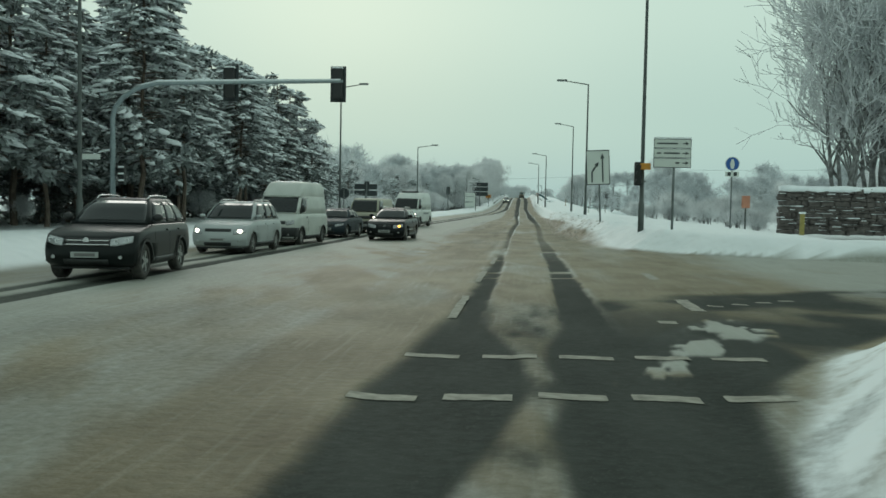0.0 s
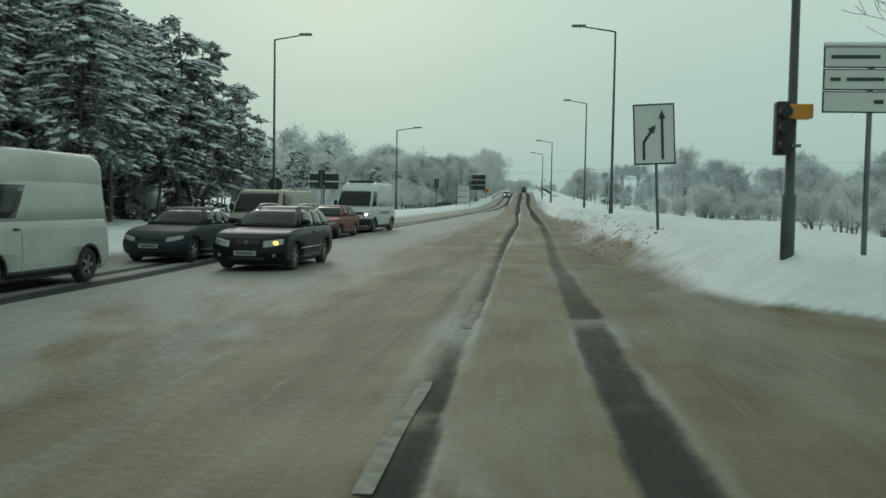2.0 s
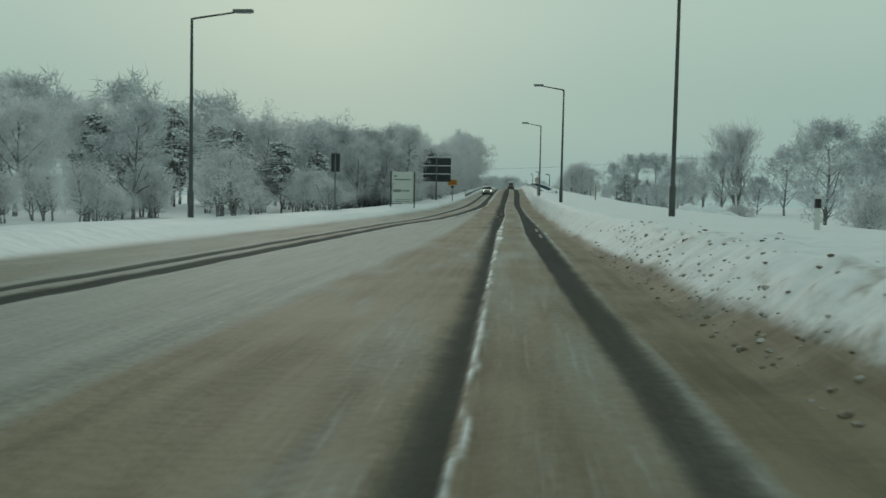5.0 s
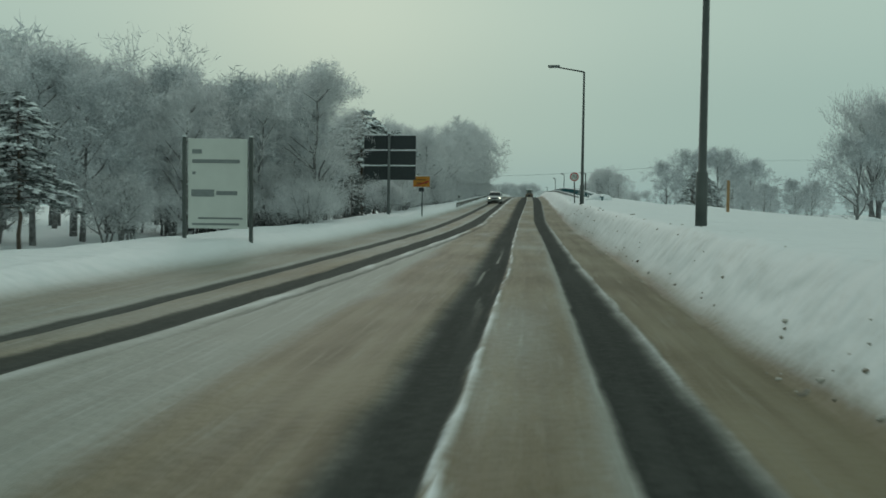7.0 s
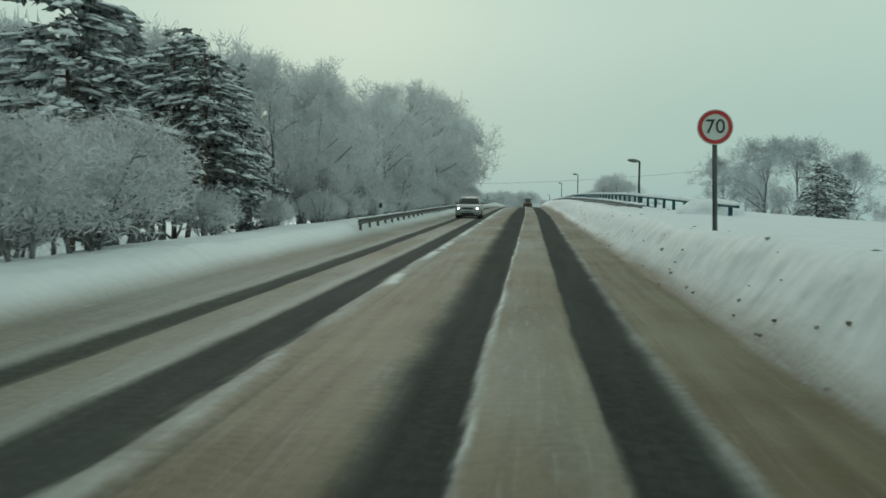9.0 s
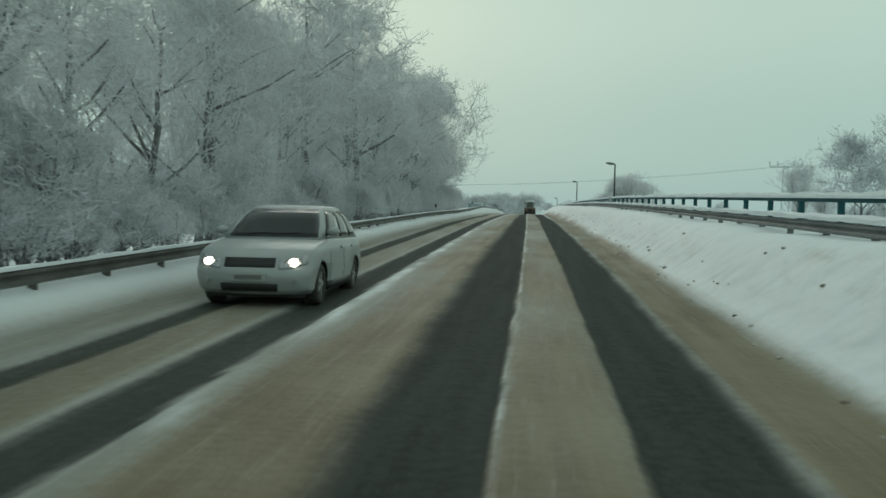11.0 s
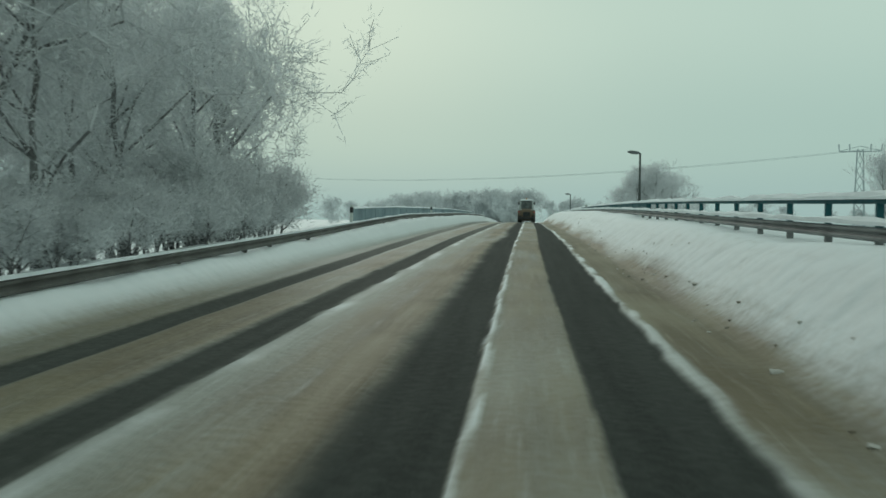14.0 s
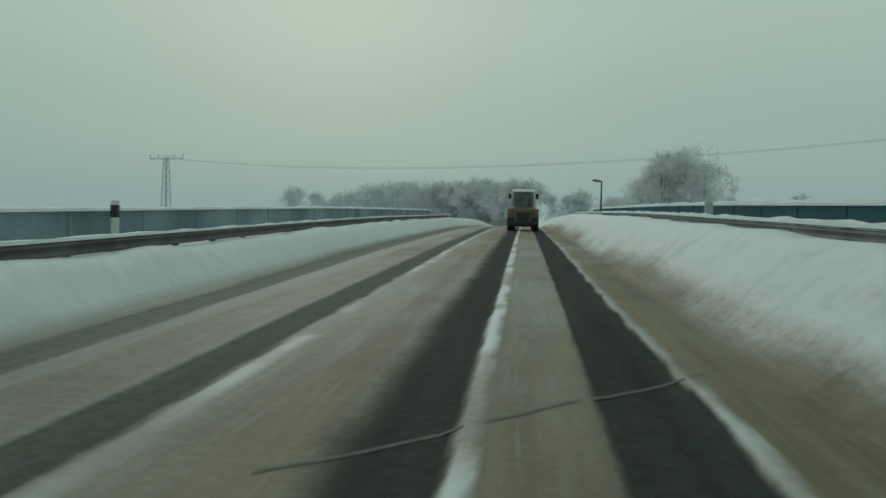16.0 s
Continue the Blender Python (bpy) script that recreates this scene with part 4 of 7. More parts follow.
plant(oaks, [(-9.9, 236, 0.72, 0.2), (-9.6, 247, 0.80, 0.2), (-9.9, 259, 0.92, 0.2), (-9.6, 270, 0.92, 0.2), (-9.8, 281, 0.86, 0.2), (-9.5, 291, 0.86, 0.2), (-9.9, 298, 0.95, 0.2), (-10.3, 304.5, 1.02, 0.2), (-11.6, 311.5, 0.95, 0.2), (-13.5, 296, 0.95, 0.3), (-14.0, 308, 1.0, 0.3), (-14, 284, 0.95, 0.3)], "dark-limbed trees along the ramp")
plant(bushes, [(-9.2 - R_TREE.uniform(0, 1.6), 214 + 3.2 * k, R_TREE.uniform(0.7, 1.15), 0.2) for k in range(34)] + [(-8.3 - R_TREE.uniform(0, 0.5), 210 + 2.2 * k, R_TREE.uniform(0.3, 0.5) * (1.0 if k < 22 else 1.35), 0.15) for k in range(52)], "frosted bushes along the ramp")
# the other side: tree by the stone wall, hedges and single trees
plant(opens, [(20.4, 60, 0.95, 0.2), (23.4, 61, 1.1, 0.2), (26.5, 59, 1.1, 0.2), (24.5, 66, 1.15, 0.2), (30.0, 63, 1.1, 0.2)], "frosted trees behind the stone wall")
plant(bushes, [(11 + 1.6 * k, 56 + R_TREE.uniform(-3, 6), R_TREE.uniform(0.45, 0.8), 0.1) for k in range(8)] + [(16, 143, 0.6, 0), (10, 50, 0.35, 0), (12, 52, 0.4, 0)], "frosted bushes right of the road")
plant(darks + frosts[:1], [(20 + 2.6 * k + R_TREE.uniform(-1, 1), 130 + R_TREE.uniform(-5, 9) + 0.6 * k, R_TREE.uniform(0.55, 0.75) * (1.0 + 0.012 * k), 1.4) for k in range(18)], "frosted hedge right of the road")
plant(bushes, [(19 + R_TREE.uniform(-1, 1) + 2.1 * k, 124 + R_TREE.uniform(-4, 6), R_TREE.uniform(0.9, 1.5), 0.1) for k in range(20)] + [(14 + R_TREE.uniform(-1, 1) + 2.3 * k, 117 + R_TREE.uniform(-3, 3), R_TREE.uniform(0.5, 0.9), 0.1) for k in range(16)], "low frosted hedge right of the road")
plant(darks + uprights[:1], [(31, 215, 0.92, 0.9), (34, 219, 1.05, 0.6), (39.5, 213, 0.95, 0.9), (36.5, 216, 0.6, 0.9), (28, 224, 0.5, 0.6)], "grey trees beyond the field")
plant(darks, [(17, 200, 0.35, 0.4), (20, 205, 0.4, 0.4), (23, 202, 0.42, 0.4), (22, 222, 0.4, 0.4), (26, 226, 0.42, 0.4)], "low grey thicket beyond the field")
plant(darks, [(28, 285, 1.15, 0), (33, 288, 1.2, 0), (37, 283, 1.0, 0), (24.5, 290, 0.95, 0)], "grey trees beyond the ramp")
plant(pines, [(19.6, 237.5, 0.55, 0.2), (21.8, 240.5, 0.50, 0.2), (27, 262, 0.5, 0), (31, 268, 0.45, 0)], "young pines beyond the ramp")
plant(uprights, [(84, 505, 1.75, 0.5), (88.5, 507, 1.2, 0.5)], "slim trees by the pylon")
plant(oaks, [(31, 557, 1.55, 0), (36.5, 559, 1.72, 0), (42, 561, 1.5, 0), (27.5, 560, 1.2, 0), (34, 563, 1.7, 0), (39, 565, 1.6, 0)], "great trees past the bridge")
plant(fines, [(32.5, 566, 1.75, 0), (37, 567, 1.85, 0), (40.5, 566, 1.6, 0)], "dense trees past the bridge")
retire(bushes + fines + uprights + opens + oaks)


def far_wood(name, label, areas, seed, size, count, material):
    """Distant wood of many frosted trees."""
    rng = random.Random(seed)
    protos = [frosted_tree_data(random.Random(seed + k), height=10, twigs=1500, twig_len=1.0, twig_w=0.055) for k in range(3)]
    VA, FA, off = [], [], 0
    arr = [(np.array([tuple(v) for v in p[2]]), p[3]) for p in protos]
    trunkarr = [(np.array([tuple(v) for v in p[0][:72]]), p[1][:60]) for p in protos]
    for k in range(count):
        x0, y0, x1, y1 = areas[k % len(areas)]
        f = rng.random()
        x, y = x0 + (x1 - x0) * f + rng.gauss(0, size * 0.4), y0 + (y1 - y0) * f + rng.gauss(0, size * 0.6)
        s, a = size / 10 * rng.uniform(0.7, 1.2), rng.uniform(0, 6.28)
        c, sn = math.cos(a), math.sin(a)
        for v, f_ in (arr[k % 3],):
            w = np.stack([(v[:, 0] * c - v[:, 1] * sn) * s + x, (v[:, 0] * sn + v[:, 1] * c) * s + y, v[:, 2] * s + 0.2], 1)
            VA.append(w)
            FA.extend(tuple(i + off for i in q) for q in f_)
            off += len(w)
    me = bpy.data.meshes.new(name)
    me.from_pydata(np.concatenate(VA).tolist(), [], FA)
    me.materials.append(material)
    return tagged(new(name, me), label, "wood", kind="stuff")


far_wood("far_wood_left", "distant frosted wood beside the rising road", [(-36, 215, -30, 330), (-60, 160, -45, 300), (-50, 120, -40, 200)], 21, 11.0, 96, M_FROST_FAR)
far_wood("far_wood_right", "distant grey frosted thickets over the snow field", [(45, 180, 95, 170), (60, 230, 130, 260)], 22, 9, 46, M_FROST_DARK)
far_wood("far_wood_ahead", "line of frosted trees in a haze tone far past the bridge", [(-75, 640, -8, 560), (-38, 590, -5, 560), (8, 640, 62, 660), (70, 640, 230, 700), (-16, 570, -6, 556)], 23, 12, 130, M_FROST_FAR)
retire(pines + frosts + darks + shades)


def snow_mound(x, y, w, d, h, seed):
    """A bush or heap wholly buried in rounded snow."""
    bm = bmesh.new()
    bmesh.ops.create_icosphere(bm, subdivisions=4, radius=1.0)
    for v in bm.verts:
        n = v.co.normalized()
        k = 1 + 0.16 * noise.noise(n * 1.6 + Vector((seed, 0, 0))) + 0.06 * noise.noise(n * 4.5 + Vector((0, seed, 0)))
        v.co = Vector((n.x * w * k, n.y * d * k, max(-0.3, n.z * h * k)))
    ob = part("snow_mound", bm, M_SNOW, smooth=True)
    ob.location = (x, y, gz(x, y))
    return tagged(ob, "rounded mound of snow burying a bush", "snow mound", "snow mounds in the field")


for x, y, w, d, h, s in ((22.4, 194, 1.7, 1.3, 1.35, 1.0), (20.0, 195, 1.2, 1.1, 0.8, 2.0), (26.0, 198, 2.0, 1.4, 1.3, 3.0), (14.8, 141, 1.5, 1.2, 1.0, 4.0), (6.2, 205, 1.1, 1.6, 0.5, 5.0)):
    snow_mound(x, y, w, d, h, s)

# ---- road markings ----
def flat_marking(name, x0, y0, x1, y1, lift=0.007, skew=0.0):
    V, Fc, n = [], [], 10
    r = random.Random(int(abs(x0 * 100 + y0 * 7)))
    for k in range(n + 1):
        f = k / n
        if y1 - y0 > abs(x1 - x0):
            y = y0 + (y1 - y0) * f
            row = ((x0 + skew * f + r.uniform(-0.012, 0.012), y), (x1 + skew * f + r.uniform(-0.012, 0.012), y))
        else:
            x = x0 + (x1 - x0) * f
            row = ((x, y0 + r.uniform(-0.015, 0.015)), (x, y1 + r.uniform(-0.015, 0.015)))
        for x, y in row:
            V.append((x, y, max(gz(a, b) for a, b in row) + lift))
    for k in range(n):
        Fc.append((2 * k, 2 * k + 1, 2 * k + 3, 2 * k + 2))
    ob = data_part(name, V, Fc, M_PAINT_ROAD)
    return tagged(ob, "worn white painted dash on the road", "road marking", "road marking dashes", "structure")


for y, h in ((7.35, 0.24), (9.45, 0.22)):
    for k in range(5):
        x = -1.42 + k * 0.80 if y < 8 else -1.20 + k * 0.82
        flat_marking("crossing_dash", x, y + 0.11 * k, x + 0.58, y + h + 0.11 * k)
for y0, y1, x in ((12.8, 15.95, -0.95), (19.0, 22.4, -0.88), (25.6, 28.9, -0.79), (32.5, 35.8, -0.64)):
    flat_marking("lane_dash", x - 0.065, y0, x + 0.065, y1, skew=0.02)
flat_marking("lane_dash", 2.72, 14.6, 2.96, 16.4, skew=0.02)
flat_marking("lane_dash", 2.95, 20.9, 3.17, 22.9, skew=0.04)
flat_marking("edge_dash", 1.98, 12.95, 2.24, 13.25)
for k in range(4):
    flat_marking("edge_dash", 3.15 + 0.5 * k, 15.45 + 0.42 * k, 3.42 + 0.5 * k, 15.62 + 0.42 * k)
for y0 in (114.3, 120.4):
    flat_marking("edge_dash", 1.33, y0, 1.45, y0 + 3.25)

# ---- street lamps ----
def street_lamp(x, y, top, arm, head_rise=0.35, short=False):
    """A tall lamp with an arm towards the road; arm is signed, in metres."""
    z0 = gz(x, y) - 0.5
    ob = thing("street_lamp", "tall grey steel street lamp in the snow bank", "lamp", Matrix.Translation((x, y, z0)), "street lamps along the road")
    h = top - z0
    bm = bmesh.new()
    tube(bm, [(0, 0, 0), (0, 0, 1.6), (0, 0, 1.62), (0, 0, h)], [0.125, 0.125, 0.09, 0.055], 10)
    part("pole", bm, M_POLE, ob, smooth=True)
    bm = bmesh.new()
    tube(bm, [(0, 0, h - 0.04), (arm * 0.06, 0, h + 0.01), (arm * 0.75, 0, h + head_rise * 0.75)], [0.05, 0.045, 0.035], 8)
    part("arm", bm, M_POLE, ob, smooth=True)
    bm = bmesh.new()
    s = 1 if arm > 0 else -1
    box(bm, min(0.7 * arm, 1.04 * arm), -0.13, h + head_rise * 0.72, max(0.7 * arm, 1.04 * arm), 0.13, h + head_rise * 0.72 + 0.13, 0.04)
    head = part("lamp_head", bm, M_GALV, ob, "flat grey lamp head")
    bm = bmesh.new()
    box(bm, min(0.74 * arm, 1.0 * arm), -0.10, h + head_rise * 0.72 - 0.025, max(0.74 * arm, 1.0 * arm), 0.10, h + head_rise * 0.72 + 0.01, 0.02)
    part("diffuser", bm, M_LAMPGLASS, head)
    return ob


for x, y, top, arm in ((4.85, 37.5, 11.6, -2.0), (5.1, 73.7, 11.5, -2.4), (6.1, 112.4, 11.6, -2.2), (3.74, 144.7, 9.8, -2.1), (3.2, 178.75, 10.0, -2.0),
                       (-16.1, 32.0, 11.6, 2.2), (-15.2, 75.3, 11.3, 2.2), (-13.3, 115.5, 9.0, 2.5)):
    lamp = street_lamp(x, y, top, arm)
    if y == 32.0:
        bm = bmesh.new()
        box(bm, 0.10, -0.02, 3.05, 0.78, 0.02, 3.25, 0.01)
        part("sign_plate", bm, M_WHITE_SIGN, lamp, "small pale street plate")


def bridge_lamp(x, y, top):
    z0 = gz(x, y) - 0.4
    ob = thing("bridge_lamp", "short dark lamp post behind the bridge railing", "lamp", Matrix.Translation((x, y, z0)), "short lamps behind the railing")
    h = top - z0
    bm = bmesh.new()
    tube(bm, [(0, 0, 0), (0, 0, h - 0.05), (-0.04, 0, h)], [0.075, 0.055, 0.05], 8)
    part("pole", bm, M_POLE, ob, smooth=True)
    bm = bmesh.new()
    r = bmesh.ops.create_uvsphere(bm, u_segments=12, v_segments=8, radius=1.0)
    bmesh.ops.transform(bm, matrix=Matrix.Translation((-0.34, 0, h + 0.03)) @ Matrix.Rotation(0.12, 4, "Y") @ Matrix.Diagonal((0.36, 0.15, 0.10, 1)), verts=r["verts"])
    part("lamp_head", bm, M_GALV, ob, "drop-shaped grey lamp head", smooth=True)
    return ob


for x, y, top in ((6.2, 225.5, 6.1), (6.23, 289.7, 8.6), (6.17, 343.5, 9.7), (5.6, 412, 9.4)):
    bridge_lamp(x, y, top)

# ---- signs ----
def post(ob, x, z0, z1, r=0.035, y=0.03, material=None):
    bm = bmesh.new()
    tube(bm, [(x, y, z0), (x, y, z1)], [r, r], 8)
    return part("post", bm, material or M_GALV, ob, smooth=True)


def bars(ob, spec, y=-0.012, material=None, name="print_bar"):
    """Plain bars (x0, z0, x1, z1) laid on a board."""
    for x0, z0, x1, z1 in spec:
        bm = bmesh.new()
        box(bm, x0, y, z0, x1, y + 0.006, z1)
        part(name, bm, material or M_SIGN_DARK, ob)


def panel(ob, x0, z0, x1, z1, material, name="panel", label="", y=0.0, t=0.03, bevel=0.012):
    bm = bmesh.new()
    box(bm, x0, y, z0, x1, y + t, z1, bevel)
    return part(name, bm, material, ob, label)


def poly(ob, name, pts, material, y=-0.012, t=0.006):
    bm = bmesh.new()
    f = bm.faces.new([bm.verts.new((x, y, z)) for x, z in pts])
    r = bmesh.ops.extrude_face_region(bm, geom=[f])
    bmesh.ops.translate(bm, verts=[v for v in r["geom"] if isinstance(v, bmesh.types.BMVert)], vec=(0, t, 0))
    return part(name, bm, material, ob)


def snow_cap(ob, x0, x1, z, y0=-0.04, y1=0.07, h=0.06, name="snow_cap"):
    bm = bmesh.new()
    box(bm, x0, y0, z, x1, y1, z + h, 0.025)
    return part(name, bm, M_SNOW, ob, "strip of snow")


# direction sign with three rows
zg = gz(6.0, 37.0)
ob = thing("direction_sign", "white three-row direction sign with arrows on a grey post", "road sign", Matrix.Translation((5.95, 37.0, zg)))
post(ob, 0.08, -0.4, 4.40 - zg, 0.05, 0.07)
for k in range(3):
    z = 3.30 - zg + k * 0.385
    pn = panel(ob, -0.74, z, 0.74, z + 0.375, M_SIGN_BACK, "frame", "dark sign frame")
    panel(pn, -0.715, z + 0.025, 0.715, z + 0.35, M_WHITE_SIGN, "face", y=-0.008, t=0.012, bevel=0)
    zc = z + 0.19
    poly(pn, "arrow", [(0.40, zc - 0.02), (0.52, zc - 0.02), (0.52, zc - 0.075), (0.64, zc), (0.52, zc + 0.075), (0.52, zc + 0.02), (0.40, zc + 0.02)], M_SIGN_DARK, -0.016)
    bars(pn, [(-0.62, zc - 0.03, 0.20, zc + 0.03)] if k == 2 else [(-0.62, zc - 0.03, -0.45, zc + 0.03), (-0.35, zc - 0.03, 0.28, zc + 0.03)] if k == 1 else [(0.12, zc - 0.035, 0.28, zc + 0.035)], -0.016)
snow_cap(ob, -0.74, 0.74, 4.455 - zg)

# lane merging board
zg = gz(4.0, 48.7)
ob = thing("lane_sign", "white board with two black lane arrows on a grey post", "road sign", Matrix.Translation((4.15, 48.8, zg)) @ Matrix.Rotation(radians(-3), 4, "Y"))
post(ob, 0.05, -0.4, 4.6 - zg, 0.045, 0.06)
pn = panel(ob, -0.62, 2.88 - zg, 0.62, 4.72 - zg, M_SIGN_BACK, "frame", "dark sign frame", bevel=0.03)
panel(pn, -0.575, 2.93 - zg, 0.575, 4.67 - zg, M_WHITE_SIGN, "face", y=-0.008, t=0.012, bevel=0)
zb = 2.88 - zg
poly(pn, "arrow", [(0.20, zb + 0.15), (0.28, zb + 0.15), (0.28, zb + 1.38), (0.35, zb + 1.38), (0.24, zb + 1.66), (0.13, zb + 1.38), (0.20, zb + 1.38)], M_SIGN_DARK, -0.016)
poly(pn, "arrow", [(-0.36, zb + 0.15), (-0.28, zb + 0.15), (-0.28, zb + 0.66), (-0.06, zb + 0.98), (-0.01, zb + 0.92), (0.05, zb + 1.20), (-0.20, zb + 1.08), (-0.13, zb + 1.03), (-0.36, zb + 0.70)], M_SIGN_DARK, -0.016)

# round blue path sign with its plates
zg = gz(9.2, 41.1)
ob = thing("path_sign", "round blue path sign over a small white plate", "road sign", Matrix.Translation((9.22, 41.1, zg)))
post(ob, 0.0, -0.4, 3.98 - zg, 0.035, 0.05)
bm = bmesh.new()
disc(bm, 0, 0.31, 0.02, 32, Matrix.Translation((0, 0, 3.70 - zg)))
pn = part("sign_disc", bm, M_BLUE, ob, "blue disc")
bm = bmesh.new()
disc(bm, 0.285, 0.31, 0.006, 32, Matrix.Translation((0, -0.008, 3.70 - zg)))
part("rim", bm, M_WHITE_SIGN, pn)
poly(pn, "symbol", [(-0.06, 3.48 - zg), (0.06, 3.48 - zg), (0.10, 3.68 - zg), (0.05, 3.90 - zg), (-0.05, 3.90 - zg), (-0.10, 3.68 - zg)], M_WHITE_SIGN, -0.01)
pn = panel(ob, -0.30, 3.14 - zg, 0.30, 3.36 - zg, M_WHITE_SIGN, "plate", "white plate", y=-0.005)
bars(pn, [(-0.20, 3.17 - zg, -0.06, 3.33 - zg), (0.06, 3.17 - zg, 0.20, 3.33 - zg)], -0.012)

zg = gz(10.1, 41.3)
ob = thing("orange_box", "small faded orange box on a short stake", "box", Matrix.Translation((9.95, 41.5, zg)))
bm = bmesh.new()
box(bm, -0.17, -0.08, 0.95, 0.17, 0.12, 1.5, 0.03)
part("box", bm, mat("faded_orange", (0.50, 0.22, 0.14), 0.6, var=0.15), ob)
post(ob, 0, -0.3, 1.0, 0.04, 0.02, M_POLE)

# speed limit sign
zg = gz(3.33, 190)
ob = thing("speed_limit_sign", "round white speed limit sign with red rim reading 70", "road sign", Matrix.Translation((3.33, 190.0, zg)) @ Matrix.Rotation(radians(-1.5), 4, "Y"))
post(ob, 0.0, -0.4, 4.66 - zg, 0.045, 0.05, M_POLE)
zc = 4.38 - zg
bm = bmesh.new()
disc(bm, 0, 0.32, 0.02, 40, Matrix.Translation((0, 0, zc)))
pn = part("sign_disc", bm, M_WHITE_SIGN, ob)
bm = bmesh.new()
disc(bm, 0.235, 0.30, 0.006, 40, Matrix.Translation((0, -0.008, zc)))
part("rim", bm, M_RED, pn, "red rim")
txt = bpy.data.curves.new("number", "FONT")
txt.body, txt.size, txt.align_x, txt.align_y, txt.extrude = "70", 0.36, "CENTER", "CENTER", 0.003
tmp = new("number_curve", txt)
num_me = bpy.data.meshes.new_from_object(tmp.evaluated_get(bpy.context.evaluated_depsgraph_get()))
bpy.data.objects.remove(tmp)
num_me.materials.append(M_SIGN_DARK)
num = new("number", num_me)
num.parent = pn
num.matrix_basis = pose(0, -0.012, zc, 90, 0, 0)

# big white board on two dark posts
zg = gz(-8.5, 150.2)
ob = thing("town_board", "tall white information board between two dark posts", "board", Matrix.Translation((-8.5, 150.2, zg)) @ Matrix.Rotation(radians(4), 4, "Z"))
for x in (-0.94, 0.94):
    bm = bmesh.new()
    box(bm, x - 0.05, -0.05, -0.4, x + 0.05, 0.05, 3.9 - zg, 0.01)
    p = part("post", bm, M_POLE, ob)
    snow_cap(p, x - 0.05, x + 0.05, 3.9 - zg, -0.05, 0.05, 0.05)
pn = panel(ob, -0.84, 1.35 - zg, 0.84, 3.86 - zg, M_WHITE_SIGN, "panel", "dull white panel")
b0 = 3.86 - zg
bars(pn, [(-0.72, b0 - 0.42, -0.45, b0 - 0.30), (-0.72, b0 - 0.68, 0.62, b0 - 0.58), (-0.72, b0 - 1.0, -0.62, b0 - 0.92), (-0.74, b0 - 1.62, -0.10, b0 - 1.42),
          (-0.04, b0 - 1.57, 0.55, b0 - 1.46), (-0.55, b0 - 2.25, 0.70, b0 - 2.2), (-0.72, b0 - 2.42, 0.6, b0 - 2.36)], -0.012, mat("grey_print", (0.22, 0.25, 0.25), 0.6))

# backs of signs for the other direction
def board_back(x, y, x0, x1, z0, z1, rows, name="direction_board", foot=None):
    zg = gz(x, y)
    ob = thing(name, "dark back of a three-row direction board with snow strips", "road sign", Matrix.Translation((x, y, zg)))
    bm = bmesh.new()
    tube(bm, [(0, 0.10, -0.4), (0, 0.10, z1 - zg + 0.12)], [0.075, 0.075], 8)
    part("post", bm, M_GALV, ob, smooth=True)
    h = (z1 - z0) / rows
    for k in range(rows):
        z = z0 - zg + k * h
        pn = panel(ob, x0 - x, z + 0.07, x1 - x, z + h - 0.03, M_SIGN_BACK, "panel", y=0.15)
        snow_cap(pn, x0 - x, x1 - x, z + h - 0.035, 0.10, 0.22, 0.075)
    bm = bmesh.new()
    tube(bm, [(0, 0.02, -0.4), (0, 0.02, z1 - zg + 0.1)], [0.085, 0.085], 10)
    part("post", bm, M_GALV, ob, smooth=True)
    bm = bmesh.new()
    bmesh.ops.create_icosphere(bm, subdivisions=2, radius=0.12, matrix=Matrix.Translation((0, 0.02, z1 - zg + 0.10)) @ Matrix.Diagonal((1, 1, 0.6, 1)))
    part("snow_cap", bm, M_SNOW, ob, "knob of snow", smooth=True)
    return ob


board_back(-8.25, 179.5, -9.78, -6.65, 3.65, 6.40, 3)
board_back(-16.2, 93.7, -17.4, -15.0, 2.42, 3.78, 2)

zg = gz(-7.0, 184)
ob = thing("yellow_sign", "small orange-yellow sign seen at the road edge", "road sign", Matrix.Translation((-6.68, 182.9, zg)))
panel(ob, -0.53, 3.40 - zg, 0.53, 4.06 - zg, M_ORANGE, "panel")
snow_cap(ob, -0.53, 0.53, 4.06 - zg, -0.02, 0.06, 0.05)
bars(ob, [(-0.36, 3.80 - zg, 0.30, 3.89 - zg), (-0.30, 3.58 - zg, 0.38, 3.67 - zg)], -0.012, mat("brown_print", (0.30, 0.14, 0.03), 0.6))
post(ob, 0.05, -0.4, 4.0 - zg, 0.04, 0.06)
poly(ob, "stripe", [(-0.46, 3.45 - zg), (-0.34, 3.45 - zg), (0.46, 3.70 - zg), (0.46, 3.80 - zg)], M_RED, -0.020)
panel(ob, -0.17, 3.10 - zg, 0.17, 3.34 - zg, M_SIGN_BACK, "plate", "small dark plate")

zg = gz(-10.9, 134.6)
ob = thing("sign_back", "dark back of a narrow upright sign on a post", "road sign", Matrix.Translation((-10.9, 134.6, zg)))
post(ob, 0.0, -0.4, 4.5 - zg, 0.045, -0.02)
panel(ob, -0.28, 3.3 - zg, 0.28, 4.45 - zg, M_SIGN_BACK, "panel", y=0.03)

